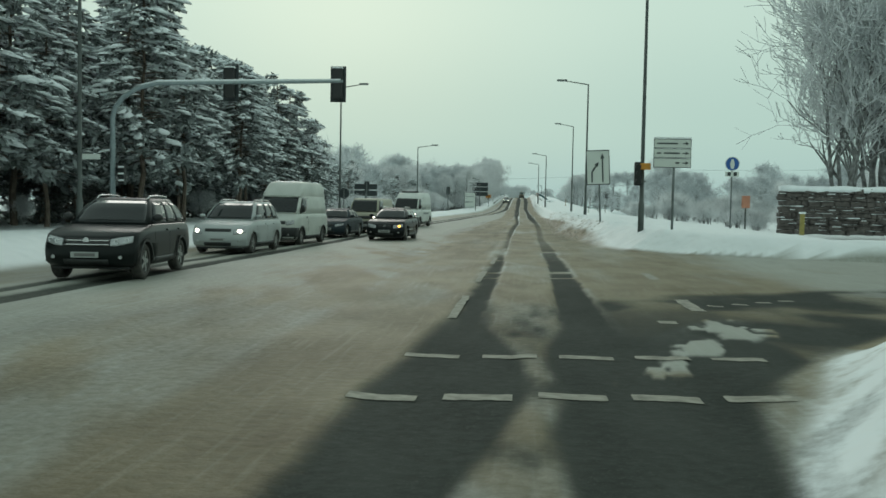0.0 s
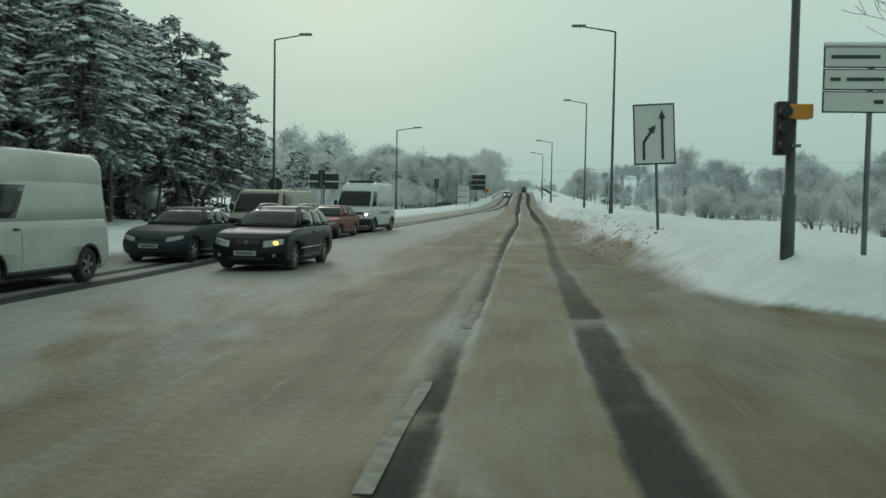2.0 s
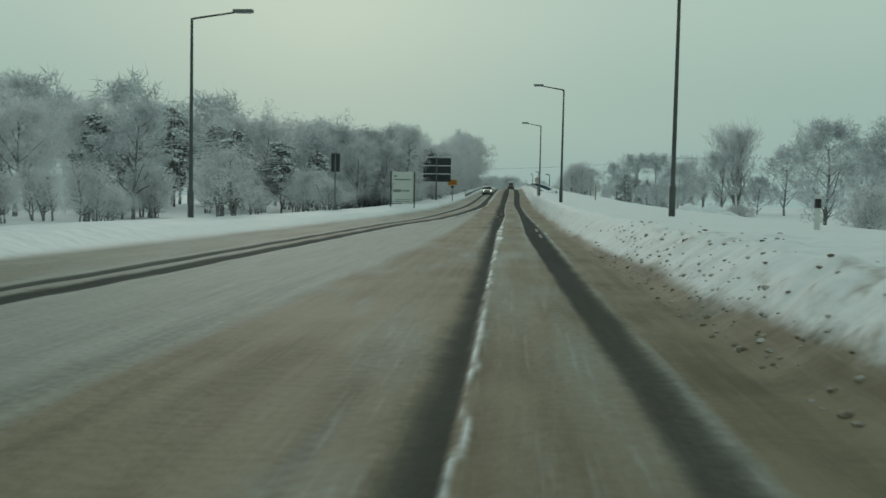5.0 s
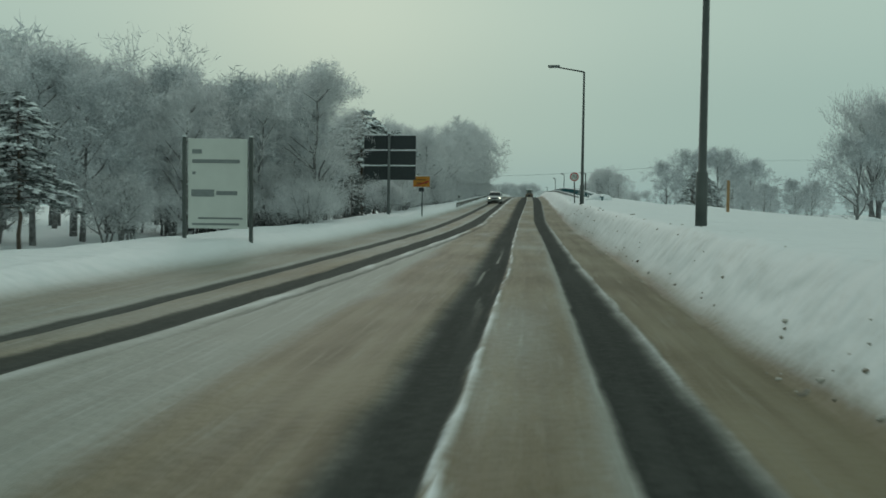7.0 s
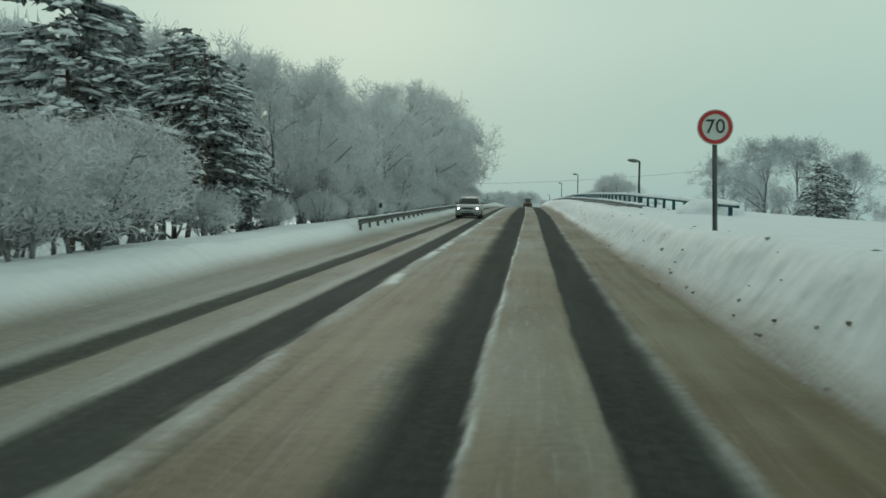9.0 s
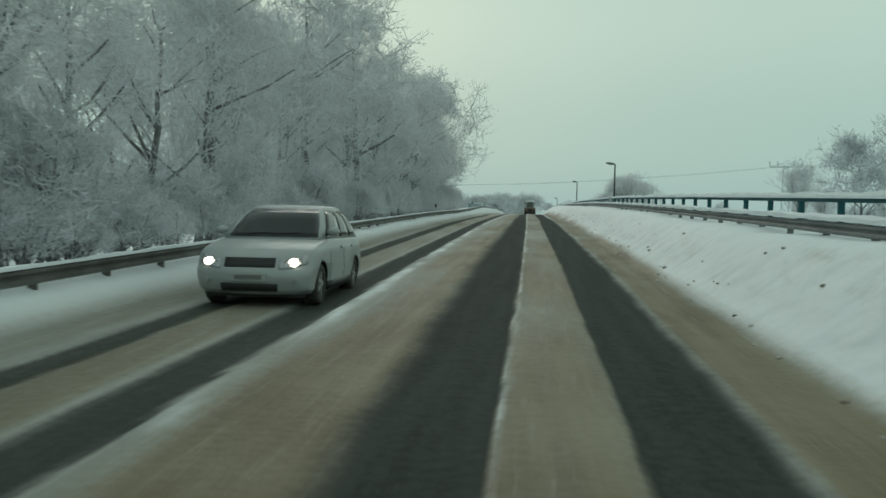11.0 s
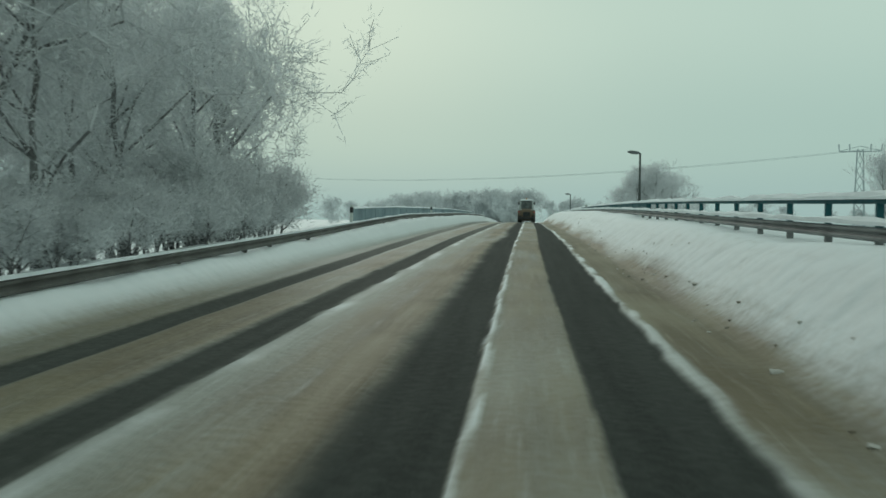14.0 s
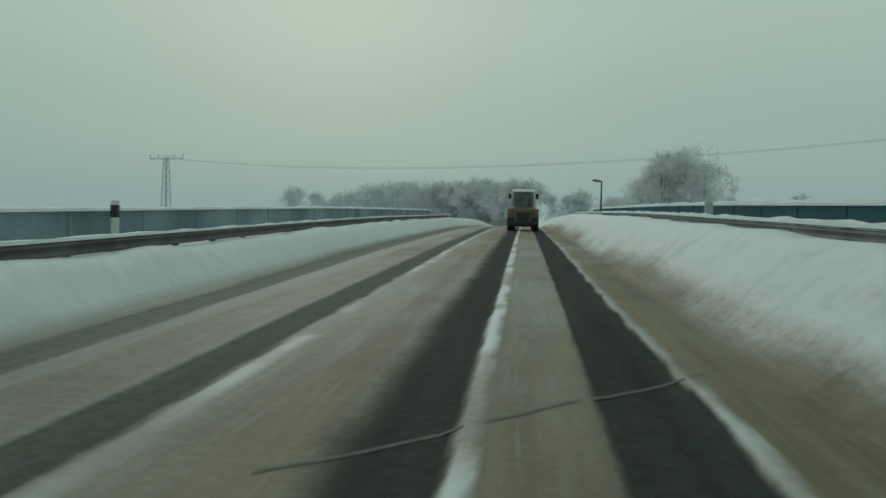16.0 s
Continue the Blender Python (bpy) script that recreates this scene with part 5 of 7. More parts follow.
zg = gz(-15.1, 88)
ob = thing("sign_back", "dark back of a narrow upright sign on a post", "road sign", Matrix.Translation((-15.1, 88, zg)))
post(ob, 0.0, -0.4, 3.9 - zg, 0.04, -0.02)
panel(ob, -0.25, 2.7 - zg, 0.25, 3.85 - zg, M_SIGN_BACK, "panel", y=0.03)
zg = gz(-14.3, 72)
ob = thing("round_sign_back", "dark back of a round sign on a thin post", "road sign", Matrix.Translation((-14.2, 72, zg)))
post(ob, 0.0, -0.4, 2.9 - zg, 0.04, 0.0)
bm = bmesh.new()
disc(bm, 0, 0.42, 0.03, 24, Matrix.Translation((0, 0.06, 2.45 - zg)))
part("sign_disc", bm, M_SIGN_BACK, ob)

# ---- traffic signals ----
def signal_head(ob, x, y, z, w=0.36, h=1.0, front=True, board=0.0):
    bm = bmesh.new()
    box(bm, x - w / 2, y - 0.13, z - h / 2, x + w / 2, y + 0.13, z + h / 2, 0.04)
    hd = part("signal_head", bm, M_BLACK, ob, "black signal housing")
    if board:
        bm = bmesh.new()
        box(bm, x - w / 2 - board, y + 0.13, z - h / 2 - board, x + w / 2 + board, y + 0.16, z + h / 2 + board, 0.01)
        part("backing_board", bm, M_SIGN_BACK, hd)
    return hd


zg = gz(-17.4, 37.5)
ob = thing("signal_mast", "grey traffic signal mast with a long curved arm over the road", "traffic light", Matrix.Translation((-17.4, 37.5, zg)))
bm = bmesh.new()
tube(bm, [(0, 0, -0.4), (0, 0, 5.1 - zg), (0.10, 0, 5.5 - zg), (0.45, 0, 5.95 - zg), (1.1, 0, 6.35 - zg), (2.0, 0, 6.55 - zg), (9.9, 0, 6.68 - zg)], [0.13, 0.11, 0.11, 0.10, 0.10, 0.09, 0.06], 10)
part("mast_arm", bm, mat("light_grey_mast_paint", (0.30, 0.36, 0.38), 0.45, 0.1, var=0.15), ob, smooth=True)
bm = bmesh.new()
tube(bm, [(1.0, 0, 6.42 - zg), (2.0, 0, 6.63 - zg), (9.8, 0, 6.745 - zg)], [0.05, 0.07, 0.05], 6)
part("snow_cap", bm, M_SNOW, ob, "strip of snow on the arm", smooth=True)
for x in (5.05, 9.65):
    hd = signal_head(ob, x, 0.12, 6.6 - zg, 0.42, 1.25, board=0.12)
    snow_cap(hd, x - 0.22, x + 0.22, 7.22 - zg, -0.05, 0.25, 0.07)
hd = signal_head(ob, 0.42, 0.0, 2.7 - zg, 0.28, 0.85)
for k in range(3):
    snow_cap(hd, 0.30, 0.56, 2.40 - zg + 0.28 * k, -0.20, -0.12, 0.07)

zg = gz(4.85, 37.4)
ob = thing("road_signal", "black traffic signal with a yellow box strapped to a pole", "traffic light", Matrix.Translation((4.85, 37.4, zg)))
hd = signal_head(ob, -0.20, -0.02, 3.05 - zg, 0.26, 0.95)
for k in range(3):
    bm = bmesh.new()
    tube(bm, [(-0.20, -0.13, 2.75 - zg + 0.30 * k), (-0.20, -0.30, 2.73 - zg + 0.30 * k)], [0.10, 0.11], 12)
    part("visor", bm, M_BLACK, hd)
bm = bmesh.new()
box(bm, -0.12, -0.16, 3.22 - zg, 0.30, 0.16, 3.48 - zg, 0.03)
part("control_box", bm, M_ORANGE, ob, "yellow control box")
bm = bmesh.new()
box(bm, -0.14, -0.05, 2.72 - zg, 0.14, 0.05, 2.78 - zg, 0.01)
part("bracket", bm, M_GALV, ob)

# ---- delineator posts ----
def delineator(x, y):
    z = gz(x, y)
    ob = thing("delineator_post", "white roadside post with a slanting black band", "post", Matrix.Translation((x, y, z - 0.2)), "roadside posts")
    bm = bmesh.new()
    box(bm, -0.06, -0.05, 0, 0.06, 0.05, 1.0, 0.02)
    p = part("post", bm, M_WHITE_SIGN, ob)
    bm = bmesh.new()
    box(bm, -0.064, -0.054, 0.70, 0.064, 0.054, 0.92, 0.01)
    part("band", bm, M_BLACK, p)
    return ob


for x, y in ((-6.55, 282.4), (-6.95, 328.8), (-7.05, 360.1), (7.3, 100), (-6.7, 214)):
    delineator(x, y)

# ---- snowy stone wall ----
wall = thing("stone_wall", "rough brown stone wall capped with thick snow", "wall", Matrix.Translation((13.3, 47.9, 0.95)))
M_STONE = mat("brown_field_stone", (0.040, 0.033, 0.028), 0.9, var=0.4, scale=4, island=0.9, second=(0.17, 0.15, 0.14), bump=0.5)
rw = random.Random(5)
V, Fc, SV, SF = [], [], [], []
z = -0.45
while z < 1.72:
    h = rw.uniform(0.10, 0.30)
    x = -0.12 * rw.random()
    while x < 11.0:
        w = rw.uniform(0.22, 0.85)
        V, Fc, i = [], [], 0
        d = rw.uniform(0, 0.16)
        j = [rw.uniform(-0.035, 0.035) for k in range(8)]
        for yy, ins in ((d, 0.035), (d + 0.05, 0.0), (0.6, 0.0)):
            V += [(x + ins, yy, z + ins + j[0]), (x + w - ins, yy + j[1], z + ins + j[2]), (x + w - ins + j[3], yy, z + h - ins + j[4]), (x + ins + j[5], yy + j[6], z + h - ins + j[7])]
        Fc.append((i, i + 1, i + 2, i + 3))
        for r in (0, 4):
            for k in range(4):
                Fc.append((i + r + k, i + r + (k + 1) % 4, i + r + 4 + (k + 1) % 4, i + r + 4 + k))
        data_part("stone", V, Fc, M_STONE, wall)
        if rw.random() < 0.32:
            a, b = x + rw.uniform(0, 0.3) * w, x + w * rw.uniform(0.6, 1.0)
            i, zt, t = len(SV), z + h - 0.01, rw.uniform(0.02, 0.055)
            SV += [(a, d - 0.02, zt), (b, d - 0.02, zt), (b - 0.03, d + 0.02, zt + t), (a + 0.03, d + 0.02, zt + t), (a, d + 0.16, zt), (b, d + 0.16, zt)]
            SF += [(i, i + 1, i + 2, i + 3), (i + 3, i + 2, i + 5, i + 4), (i, i + 3, i + 4), (i + 1, i + 5, i + 2)]
        x += w + 0.015
    z += h + 0.01
tagged(data_part("snow_flecks", SV, SF, M_SNOW, wall, "snow caught on the ledges"), kind="stuff")
ob = thing("marker_post", "short yellow post by the stone wall", "post", Matrix.Translation((13.76, 46.0, 0.9)))
bm = bmesh.new()
box(bm, -0.10, -0.10, -0.4, 0.10, 0.10, 0.66, 0.03)
part("post", bm, mat("faded_yellow_paint", (0.30, 0.25, 0.07), 0.6), ob)
bm = bmesh.new()
box(bm, -0.16, -0.13, 0.65, 0.16, 0.13, 0.74, 0.04)
part("snow_cap", bm, M_SNOW, ob)
bm = bmesh.new()
pts = [(-0.05 + 0.5 * k, 0.32, 1.86 + 0.04 * math.sin(k * 1.3)) for k in range(23)]
tube(bm, pts, [0.30 + 0.03 * math.sin(k * 2.1) for k in range(23)], 10)
bmesh.ops.scale(bm, vec=(1, 1.15, 0.6), space=Matrix.Translation((0, -0.32, -1.86)), verts=bm.verts)
part("snow_cap", bm, M_SNOW, wall, "thick rounded snow", smooth=True)

# ---- snow stake on the bank ----
ob = thing("snow_stake", "weathered orange-brown wooden stake standing in the snow", "stake", Matrix.Translation((7.72, 161.00, gz(7.72, 161.00))))
bm = bmesh.new()
box(bm, -0.05, -0.05, -0.5, 0.05, 0.05, 1.20, 0.012)
part("stake", bm, mat("orange_brown_wood", (0.34, 0.22, 0.11), 0.8, var=0.25, scale=5), ob)

# ---- guard rails, railing and parapet of the bridge ----
def along(x_of, y0, y1, step, profile, name, material, parent, label="", seed=None):
    """Sweeps a closed profile of (across, up) points along the road; x_of(y) gives its place and base height."""
    V, Fc, n = [], [], len(profile)
    ys = np.arange(y0, y1 + 0.01, step)
    r = random.Random(seed) if seed is not None else None
    for y in ys:
        x, z = x_of(y)
        for a, u in profile:
            k = 1.0 if r is None else r.uniform(0.55, 1.25)
            V.append((x + a, y, z + u * k))
    for k in range(len(ys) - 1):
        for j in range(n):
            i = k * n
            Fc.append((i + j, i + (j + 1) % n, i + n + (j + 1) % n, i + n + j))
    Fc.append(tuple(range(n)))
    Fc.append(tuple(range(len(V) - n, len(V)))[::-1])
    return data_part(name, V, Fc, material, parent, label)


def w_beam(side, h=0.30):
    """Section of a corrugated beam; side is +1 when the road lies towards +x."""
    f = [(0.0, 0.0), (0.06, 0.04), (0.06, 0.09), (0.015, 0.14), (0.015, 0.17), (0.06, 0.22), (0.06, 0.27), (0.0, h), (-0.012, h), (0.045, 0.265), (0.045, 0.225), (0.0, 0.175), (0.0, 0.135), (0.045, 0.085), (0.045, 0.045), (-0.012, 0.0)]
    return [(a * side, u) for a, u in f]


def posts_along(parent, x_of, y0, y1, step, depth, material, mesh_name="post", w=0.05, top=0.28, back=0.0):
    bm = bmesh.new()
    box(bm, -w, -w * 0.8, -depth, w, w * 0.8, top, 0.008)
    first = None
    for y in np.arange(y0, y1, step):
        x, z = x_of(y)
        if first is None:
            first = part(mesh_name, bm, material, parent)
            me = first.data
            ob = first
        else:
            ob = new(mesh_name, me)
            ob.parent = parent
        ob.location = (x + back, y, z)


M_RAIL = mat("weathered_guard_rail_steel", (0.10, 0.095, 0.085), 0.6, 0.3, var=0.25, scale=1.5, fine=18, second=(0.20, 0.20, 0.185))


def left_rail(y):
    h = np.interp(y, [205, 255, 300, 320, 340, 420], [0.44, 0.38, 0.39, 0.56, 0.80, 0.80])
    return -6.25, rz(y) + float(h)


rail = thing("guard_rail", "weathered steel guard rail half buried in ploughed snow", "guard rail", group="guard rails of the ramp")
along(left_rail, 206, 425, 1.0, [(a, u * 0.70) for a, u in w_beam(1)], "beam", M_RAIL, rail)
along(lambda y: (left_rail(y)[0], left_rail(y)[1] + 0.21), 206, 425, 0.7, [(-0.05, 0), (0.055, 0), (0.045, 0.045), (-0.04, 0.05)], "snow_cap", M_SNOW, rail, "thin strip of snow", seed=3)
posts_along(rail, left_rail, 207, 425, 2.0, 0.75, M_RAIL, back=-0.07, top=0.18)


M_RAIL_GREY = mat("grey_galvanised_rail", (0.15, 0.165, 0.165), 0.55, 0.3, var=0.25, scale=1.5, fine=18, second=(0.26, 0.27, 0.265))


def right_rail(y):
    return float(np.interp(y, [212, 235], [4.75, 4.5])), rz(y) + float(np.interp(y, [200, 230, 300, 350], [0.95, 1.10, 1.15, 1.20]))


rail2 = thing("guard_rail", "steel guard rail with thick snow along its top edge", "guard rail", group="guard rails of the ramp")
along(right_rail, 212, 425, 1.0, [(a, u * 0.62) for a, u in w_beam(-1)], "beam", M_RAIL_GREY, rail2)
along(lambda y: (right_rail(y)[0], right_rail(y)[1] + 0.22), 212, 425, 0.6, [(-0.07, -0.01), (0.09, -0.01), (0.08, 0.05), (0.01, 0.085), (-0.06, 0.055)], "snow_cap", M_SNOW, rail2, "thick strip of snow", seed=4)
posts_along(rail2, right_rail, 213, 425, 2.0, 0.65, M_RAIL_GREY, back=0.07, top=0.16)


def railing_at(y):
    return float(np.interp(y, [200, 235], [6.2, 5.9])), rz(y) + float(np.interp(y, [200, 230, 300, 350], [1.25, 1.55, 1.62, 1.62]))


railing = thing("bridge_railing", "dark blue-green steel railing topped with a thick snow roll", "railing")
along(railing_at, 201, 338, 1.0, [(-0.04, 0.03), (0.04, 0.03), (0.04, 0.12), (-0.04, 0.12)], "top_rail", M_TEAL_DARK, railing)
along(lambda y: (railing_at(y)[0], railing_at(y)[1] - 0.42), 201, 338, 1.0, [(-0.03, 0), (0.03, 0), (0.03, 0.06), (-0.03, 0.06)], "lower_rail", M_TEAL_DARK, railing)
along(lambda y: (railing_at(y)[0], railing_at(y)[1] + 0.11), 201, 425, 0.8, [(-0.10, 0), (0.10, 0), (0.10, 0.07), (0.03, 0.13), (-0.06, 0.12), (-0.10, 0.06)], "snow_cap", M_SNOW, railing, "thick snow roll", seed=6)
posts_along(railing, railing_at, 202, 338, 2.6, 1.3, M_TEAL_DARK, w=0.06, top=0.05)

# solid parapets over the bridge itself
def parapet_side(name, x_of, y0, y1, h, label, material, step=3.0, cap=True):
    ob = thing(name, label, "parapet")
    for y in np.arange(y0, y1, step):
        V, Fc = [], []
        for yy in (y + 0.02, y + step - 0.02):
            x, z = x_of(yy)
            V += [(x - 0.03, yy, z - h), (x + 0.03, yy, z - h), (x + 0.03, yy, z), (x - 0.03, yy, z)]
        for k in range(4):
            Fc.append((k, (k + 1) % 4, 4 + (k + 1) % 4, 4 + k))
        Fc += [(3, 2, 1, 0), (4, 5, 6, 7)]
        data_part("parapet_panel", V, Fc, material, ob)
    posts_along(ob, lambda y: (x_of(y)[0], x_of(y)[1]), y0, y1 + 0.1, step, h + 0.5, material, "parapet_post", 0.05, 0.03)
    if cap:
        along(x_of, y0, y1, 0.8, [(-0.12, 0), (0.12, 0), (0.12, 0.05), (0.0, 0.085), (-0.10, 0.05)], "snow_cap", M_SNOW, ob, "snow along the top", seed=8)
    return ob


parapet_side("bridge_parapet", lambda y: (-7.65, rz(y) + float(np.interp(y, [330, 345, 420], [1.30, 1.38, 1.36]))), 332.6, 419, 1.0, "blue-green panelled bridge parapet with snow along the top", M_TEAL)
parapet_side("bridge_parapet", lambda y: (5.9, rz(y) + 1.74), 338, 422, 0.42, "dark blue-green bridge parapet topped with thick snow", M_TEAL_DARK, cap=False)
bm = bmesh.new()
x, z = right_rail(370)
box(bm, -0.10, -0.10, -0.6, 0.10, 0.10, 0.62, 0.02)
pst = thing("parapet_pillar", "pale concrete pillar between the bridge rails", "pillar", Matrix.Translation((5.0, 370.0, z)))
part("pillar", bm, mat("pale_concrete", (0.42, 0.46, 0.45), 0.8, var=0.15, bump=0.2), pst)
bm = bmesh.new()
box(bm, -0.10, -0.10, -0.6, 0.10, 0.10, 0.62, 0.02)
pst = thing("parapet_pillar", "pale concrete pillar between the bridge rails", "pillar", Matrix.Translation((5.2, 281, right_rail(281)[1])))
part("pillar", bm, bpy.data.materials["pale_concrete"], pst)

# expansion joint across the bridge deck
V, Fc = [], []
for k in range(24):
    x = -1.55 + k * 0.147
    y = 349.7 + (x + 1.9) * 1.14
    V += [(x, y - 0.04, gz(x, y) + 0.006), (x, y + 0.04, gz(x, y) + 0.006)]
for k in range(23):
    Fc.append((2 * k, 2 * k + 2, 2 * k + 3, 2 * k + 1))
tagged(data_part("expansion_joint", V, Fc, mat("gritty_joint", (0.16, 0.16, 0.145), 0.8, var=0.3, scale=8)), "pale gritty expansion joint across the deck", "joint", kind="structure")

# ---- power line ----
def pylon(x, y, h, arm_w):
    ob = thing("power_pylon", "grey lattice pylon paled for haze, with one wide cross-arm", "pylon", Matrix.Translation((x, y, 0)) @ Matrix.Rotation(radians(-15), 4, "Z"), "pylons of the power line")
    bm = bmesh.new()
    for sx in (-1, 1):
        for sy in (-1, 1):
            tube(bm, [(sx * 1.5, sy * 1.5, 0), (sx * 0.7, sy * 0.7, h)], [0.20, 0.16], 4)
    for k in range(9):
        z0, z1 = h * k / 9, h * (k + 1) / 9
        w0, w1 = 1.5 - k / 9, 1.5 - (k + 1) / 9
        for sy in (-1, 1):
            tube(bm, [(-w0, sy * w0, z0), (w1, sy * w1, z1)], [0.07, 0.07], 4)
            tube(bm, [(w0, sy * w0, z0), (-w1, sy * w1, z1)], [0.07, 0.07], 4)
    # steel paled to blue-grey: the distance haze is put into its colour
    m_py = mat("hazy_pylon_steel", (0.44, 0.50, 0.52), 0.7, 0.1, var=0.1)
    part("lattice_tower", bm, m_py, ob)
    bm = bmesh.new()
    tube(bm, [(-arm_w, 0, h - 0.6), (arm_w, 0, h - 0.6)], [0.24, 0.24], 4)
    tube(bm, [(-arm_w, 0, h - 0.5), (0, 0, h + 0.8), (arm_w, 0, h - 0.5)], [0.10, 0.10, 0.10], 4)
    for k in (-1, -0.5, 0.5, 1):
        tube(bm, [(arm_w * k, 0, h - 0.6), (arm_w * k * 1.04, 0, h + 1.3)], [0.14, 0.20], 5)
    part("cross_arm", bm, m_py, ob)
    return ob


pylon(-141, 693, 26.5, 7.5)
pylon(86.5, 540, 25.5, 5.0)
# wire colour carries the haze too, paler than real wire
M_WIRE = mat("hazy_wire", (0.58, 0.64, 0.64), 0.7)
wires = thing("power_wires", "thin sagging power wires between the pylons", "wire")
for o in (-3.5, 3.5):
    for a, b in (((-141, 693, 26.3), (86.5, 540, 25.2)), ((86.5, 540, 25.2), (320, 395, 30.0))):
        bm = bmesh.new()
        pts = []
        for k in range(25):
            f = k / 24
            pts.append((a[0] + (b[0] - a[0]) * f, a[1] + (b[1] - a[1]) * f + o, a[2] + (b[2] - a[2]) * f - 5.5 * 4 * f * (1 - f) * (1.0 if b[0] < 100 else 0.5)))
        tube(bm, pts, [0.055] * 25, 4)
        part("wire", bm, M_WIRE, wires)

# ---- vehicles ----
def loft(name, rings, material, parent, label="", smooth=True, caps=True):
    V = [v for r in rings for v in r]
    n = len(rings[0])
    Fc = []
    for k in range(len(rings) - 1):
        for j in range(n):
            Fc.append((k * n + j, k * n + (j + 1) % n, (k + 1) * n + (j + 1) % n, (k + 1) * n + j))
    if caps:
        Fc.append(tuple(range(n))[::-1])
        Fc.append(tuple(range(len(V) - n, len(V))))
    bm = bmesh.new()
    vs = [bm.verts.new(v) for v in V]
    for f in Fc:
        bm.faces.new([vs[i] for i in f])
    ob = part(name, bm, material, parent, label)
    if smooth:
        for p in ob.data.polygons:
            p.use_smooth = True
        bpy_mod = ob.modifiers.new("edge", "BEVEL")
        bpy_mod.width, bpy_mod.segments, bpy_mod.limit_method, bpy_mod.angle_limit = 0.03, 2, "ANGLE", radians(28)
    return ob



def patch(name, surf, us, vs, material, parent, label="", lift=0.008, thick=0.012):
    """A thin curved piece laid on a body: surf(u, v) gives a place and its outward direction."""
    V, Fc = [], []
    nu, nv = len(us), len(vs)
    for off in (lift, lift - thick):
        for v in vs:
            for u in us:
                p, n = surf(u, v)
                V.append(Vector(p) + Vector(n) * off)
    k0 = nu * nv
    for j in range(nv - 1):
        for i in range(nu - 1):
            a = j * nu + i
            Fc.append((a, a + 1, a + nu + 1, a + nu))
            Fc.append((k0 + a, k0 + a + nu, k0 + a + nu + 1, k0 + a + 1))
    rim = [j for j in range(nu)] + [j * nu + nu - 1 for j in range(1, nv)] + [(nv - 1) * nu + i for i in range(nu - 2, -1, -1)] + [j * nu for j in range(nv - 2, 0, -1)]
    for a, b in zip(rim, rim[1:] + rim[:1]):
        Fc.append((b, a, k0 + a, k0 + b))
    bm = bmesh.new()
    bv = [bm.verts.new(v) for v in V]
    for f in Fc:
        bm.faces.new([bv[i] for i in f])
    ob = part(name, bm, material, parent, label)
    top = (nu - 1) * (nv - 1) * 2
    for p in ob.data.polygons:
        p.use_smooth = p.index < top
    return ob


def steps(a, b, n):
    return [a + (b - a) * k / n for k in range(n + 1)]


def wheel(parent, x, y, r, w, side, dirty=True):
    hub = Vector((x, y, r))
    bm = bmesh.new()
    prof = [(0.62, -0.5), (0.92, -0.5), (1.0, -0.36), (1.0, 0.36), (0.92, 0.5), (0.62, 0.5)]
    n = 22
    rings = []
    for k in range(n):
        a = k * math.tau / n
        rings.append([bm.verts.new(hub + Vector((pw * w, math.cos(a) * pr * r, math.sin(a) * pr * r))) for pr, pw in prof])
    for k in range(n):
        q0, q1 = rings[k], rings[(k + 1) % n]
        for j in range(len(prof)):
            bm.faces.new((q0[j], q0[(j + 1) % len(prof)], q1[(j + 1) % len(prof)], q1[j]))
    wh = part("wheel", bm, M_RUBBER, parent, "grimy black tyre", smooth=True)
    bm = bmesh.new()
    xo = x + side * w * 0.40
    for k in range(5):
        a = k * math.tau / 5
        pts = [(0.06, -0.10), (0.60, -0.12), (0.60, 0.12), (0.06, 0.10)]
        f = [bm.verts.new((xo + side * 0.012, y + r * (math.cos(a) * p - math.sin(a) * q), r + r * (math.sin(a) * p + math.cos(a) * q))) for p, q in pts]
        g = [bm.verts.new((xo - side * 0.02, v.co.y, v.co.z)) for v in f]
        bm.faces.new(f)
        for i in range(4):
            bm.faces.new((f[i], f[(i + 1) % 4], g[(i + 1) % 4], g[i]))
    m = Matrix.Translation((xo, y, r)) @ Matrix.Rotation(radians(90), 4, "Z")
    disc(bm, 0.54 * r, 0.63 * r, 0.03, 22, m)
    disc(bm, 0, 0.16 * r, 0.03, 12, m)
    part("rim", bm, M_ALLOY, wh, "grey wheel rim")
    bm = bmesh.new()
    disc(bm, 0, 0.56 * r, 0.01, 20, Matrix.Translation((x + side * w * 0.22, y, r)) @ Matrix.Rotation(radians(90), 4, "Z"))
    part("wheel_well", bm, M_BLACK, wh)



FX = [-1.0, -0.985, -0.95, -0.88, -0.78, -0.62, -0.42, -0.2, 0.0, 0.2, 0.42, 0.62, 0.78, 0.88, 0.95, 0.985, 1.0]
FY = [0.04, 0.10, 0.2, 0.35, 0.5, 0.65, 0.8, 0.9, 0.96]


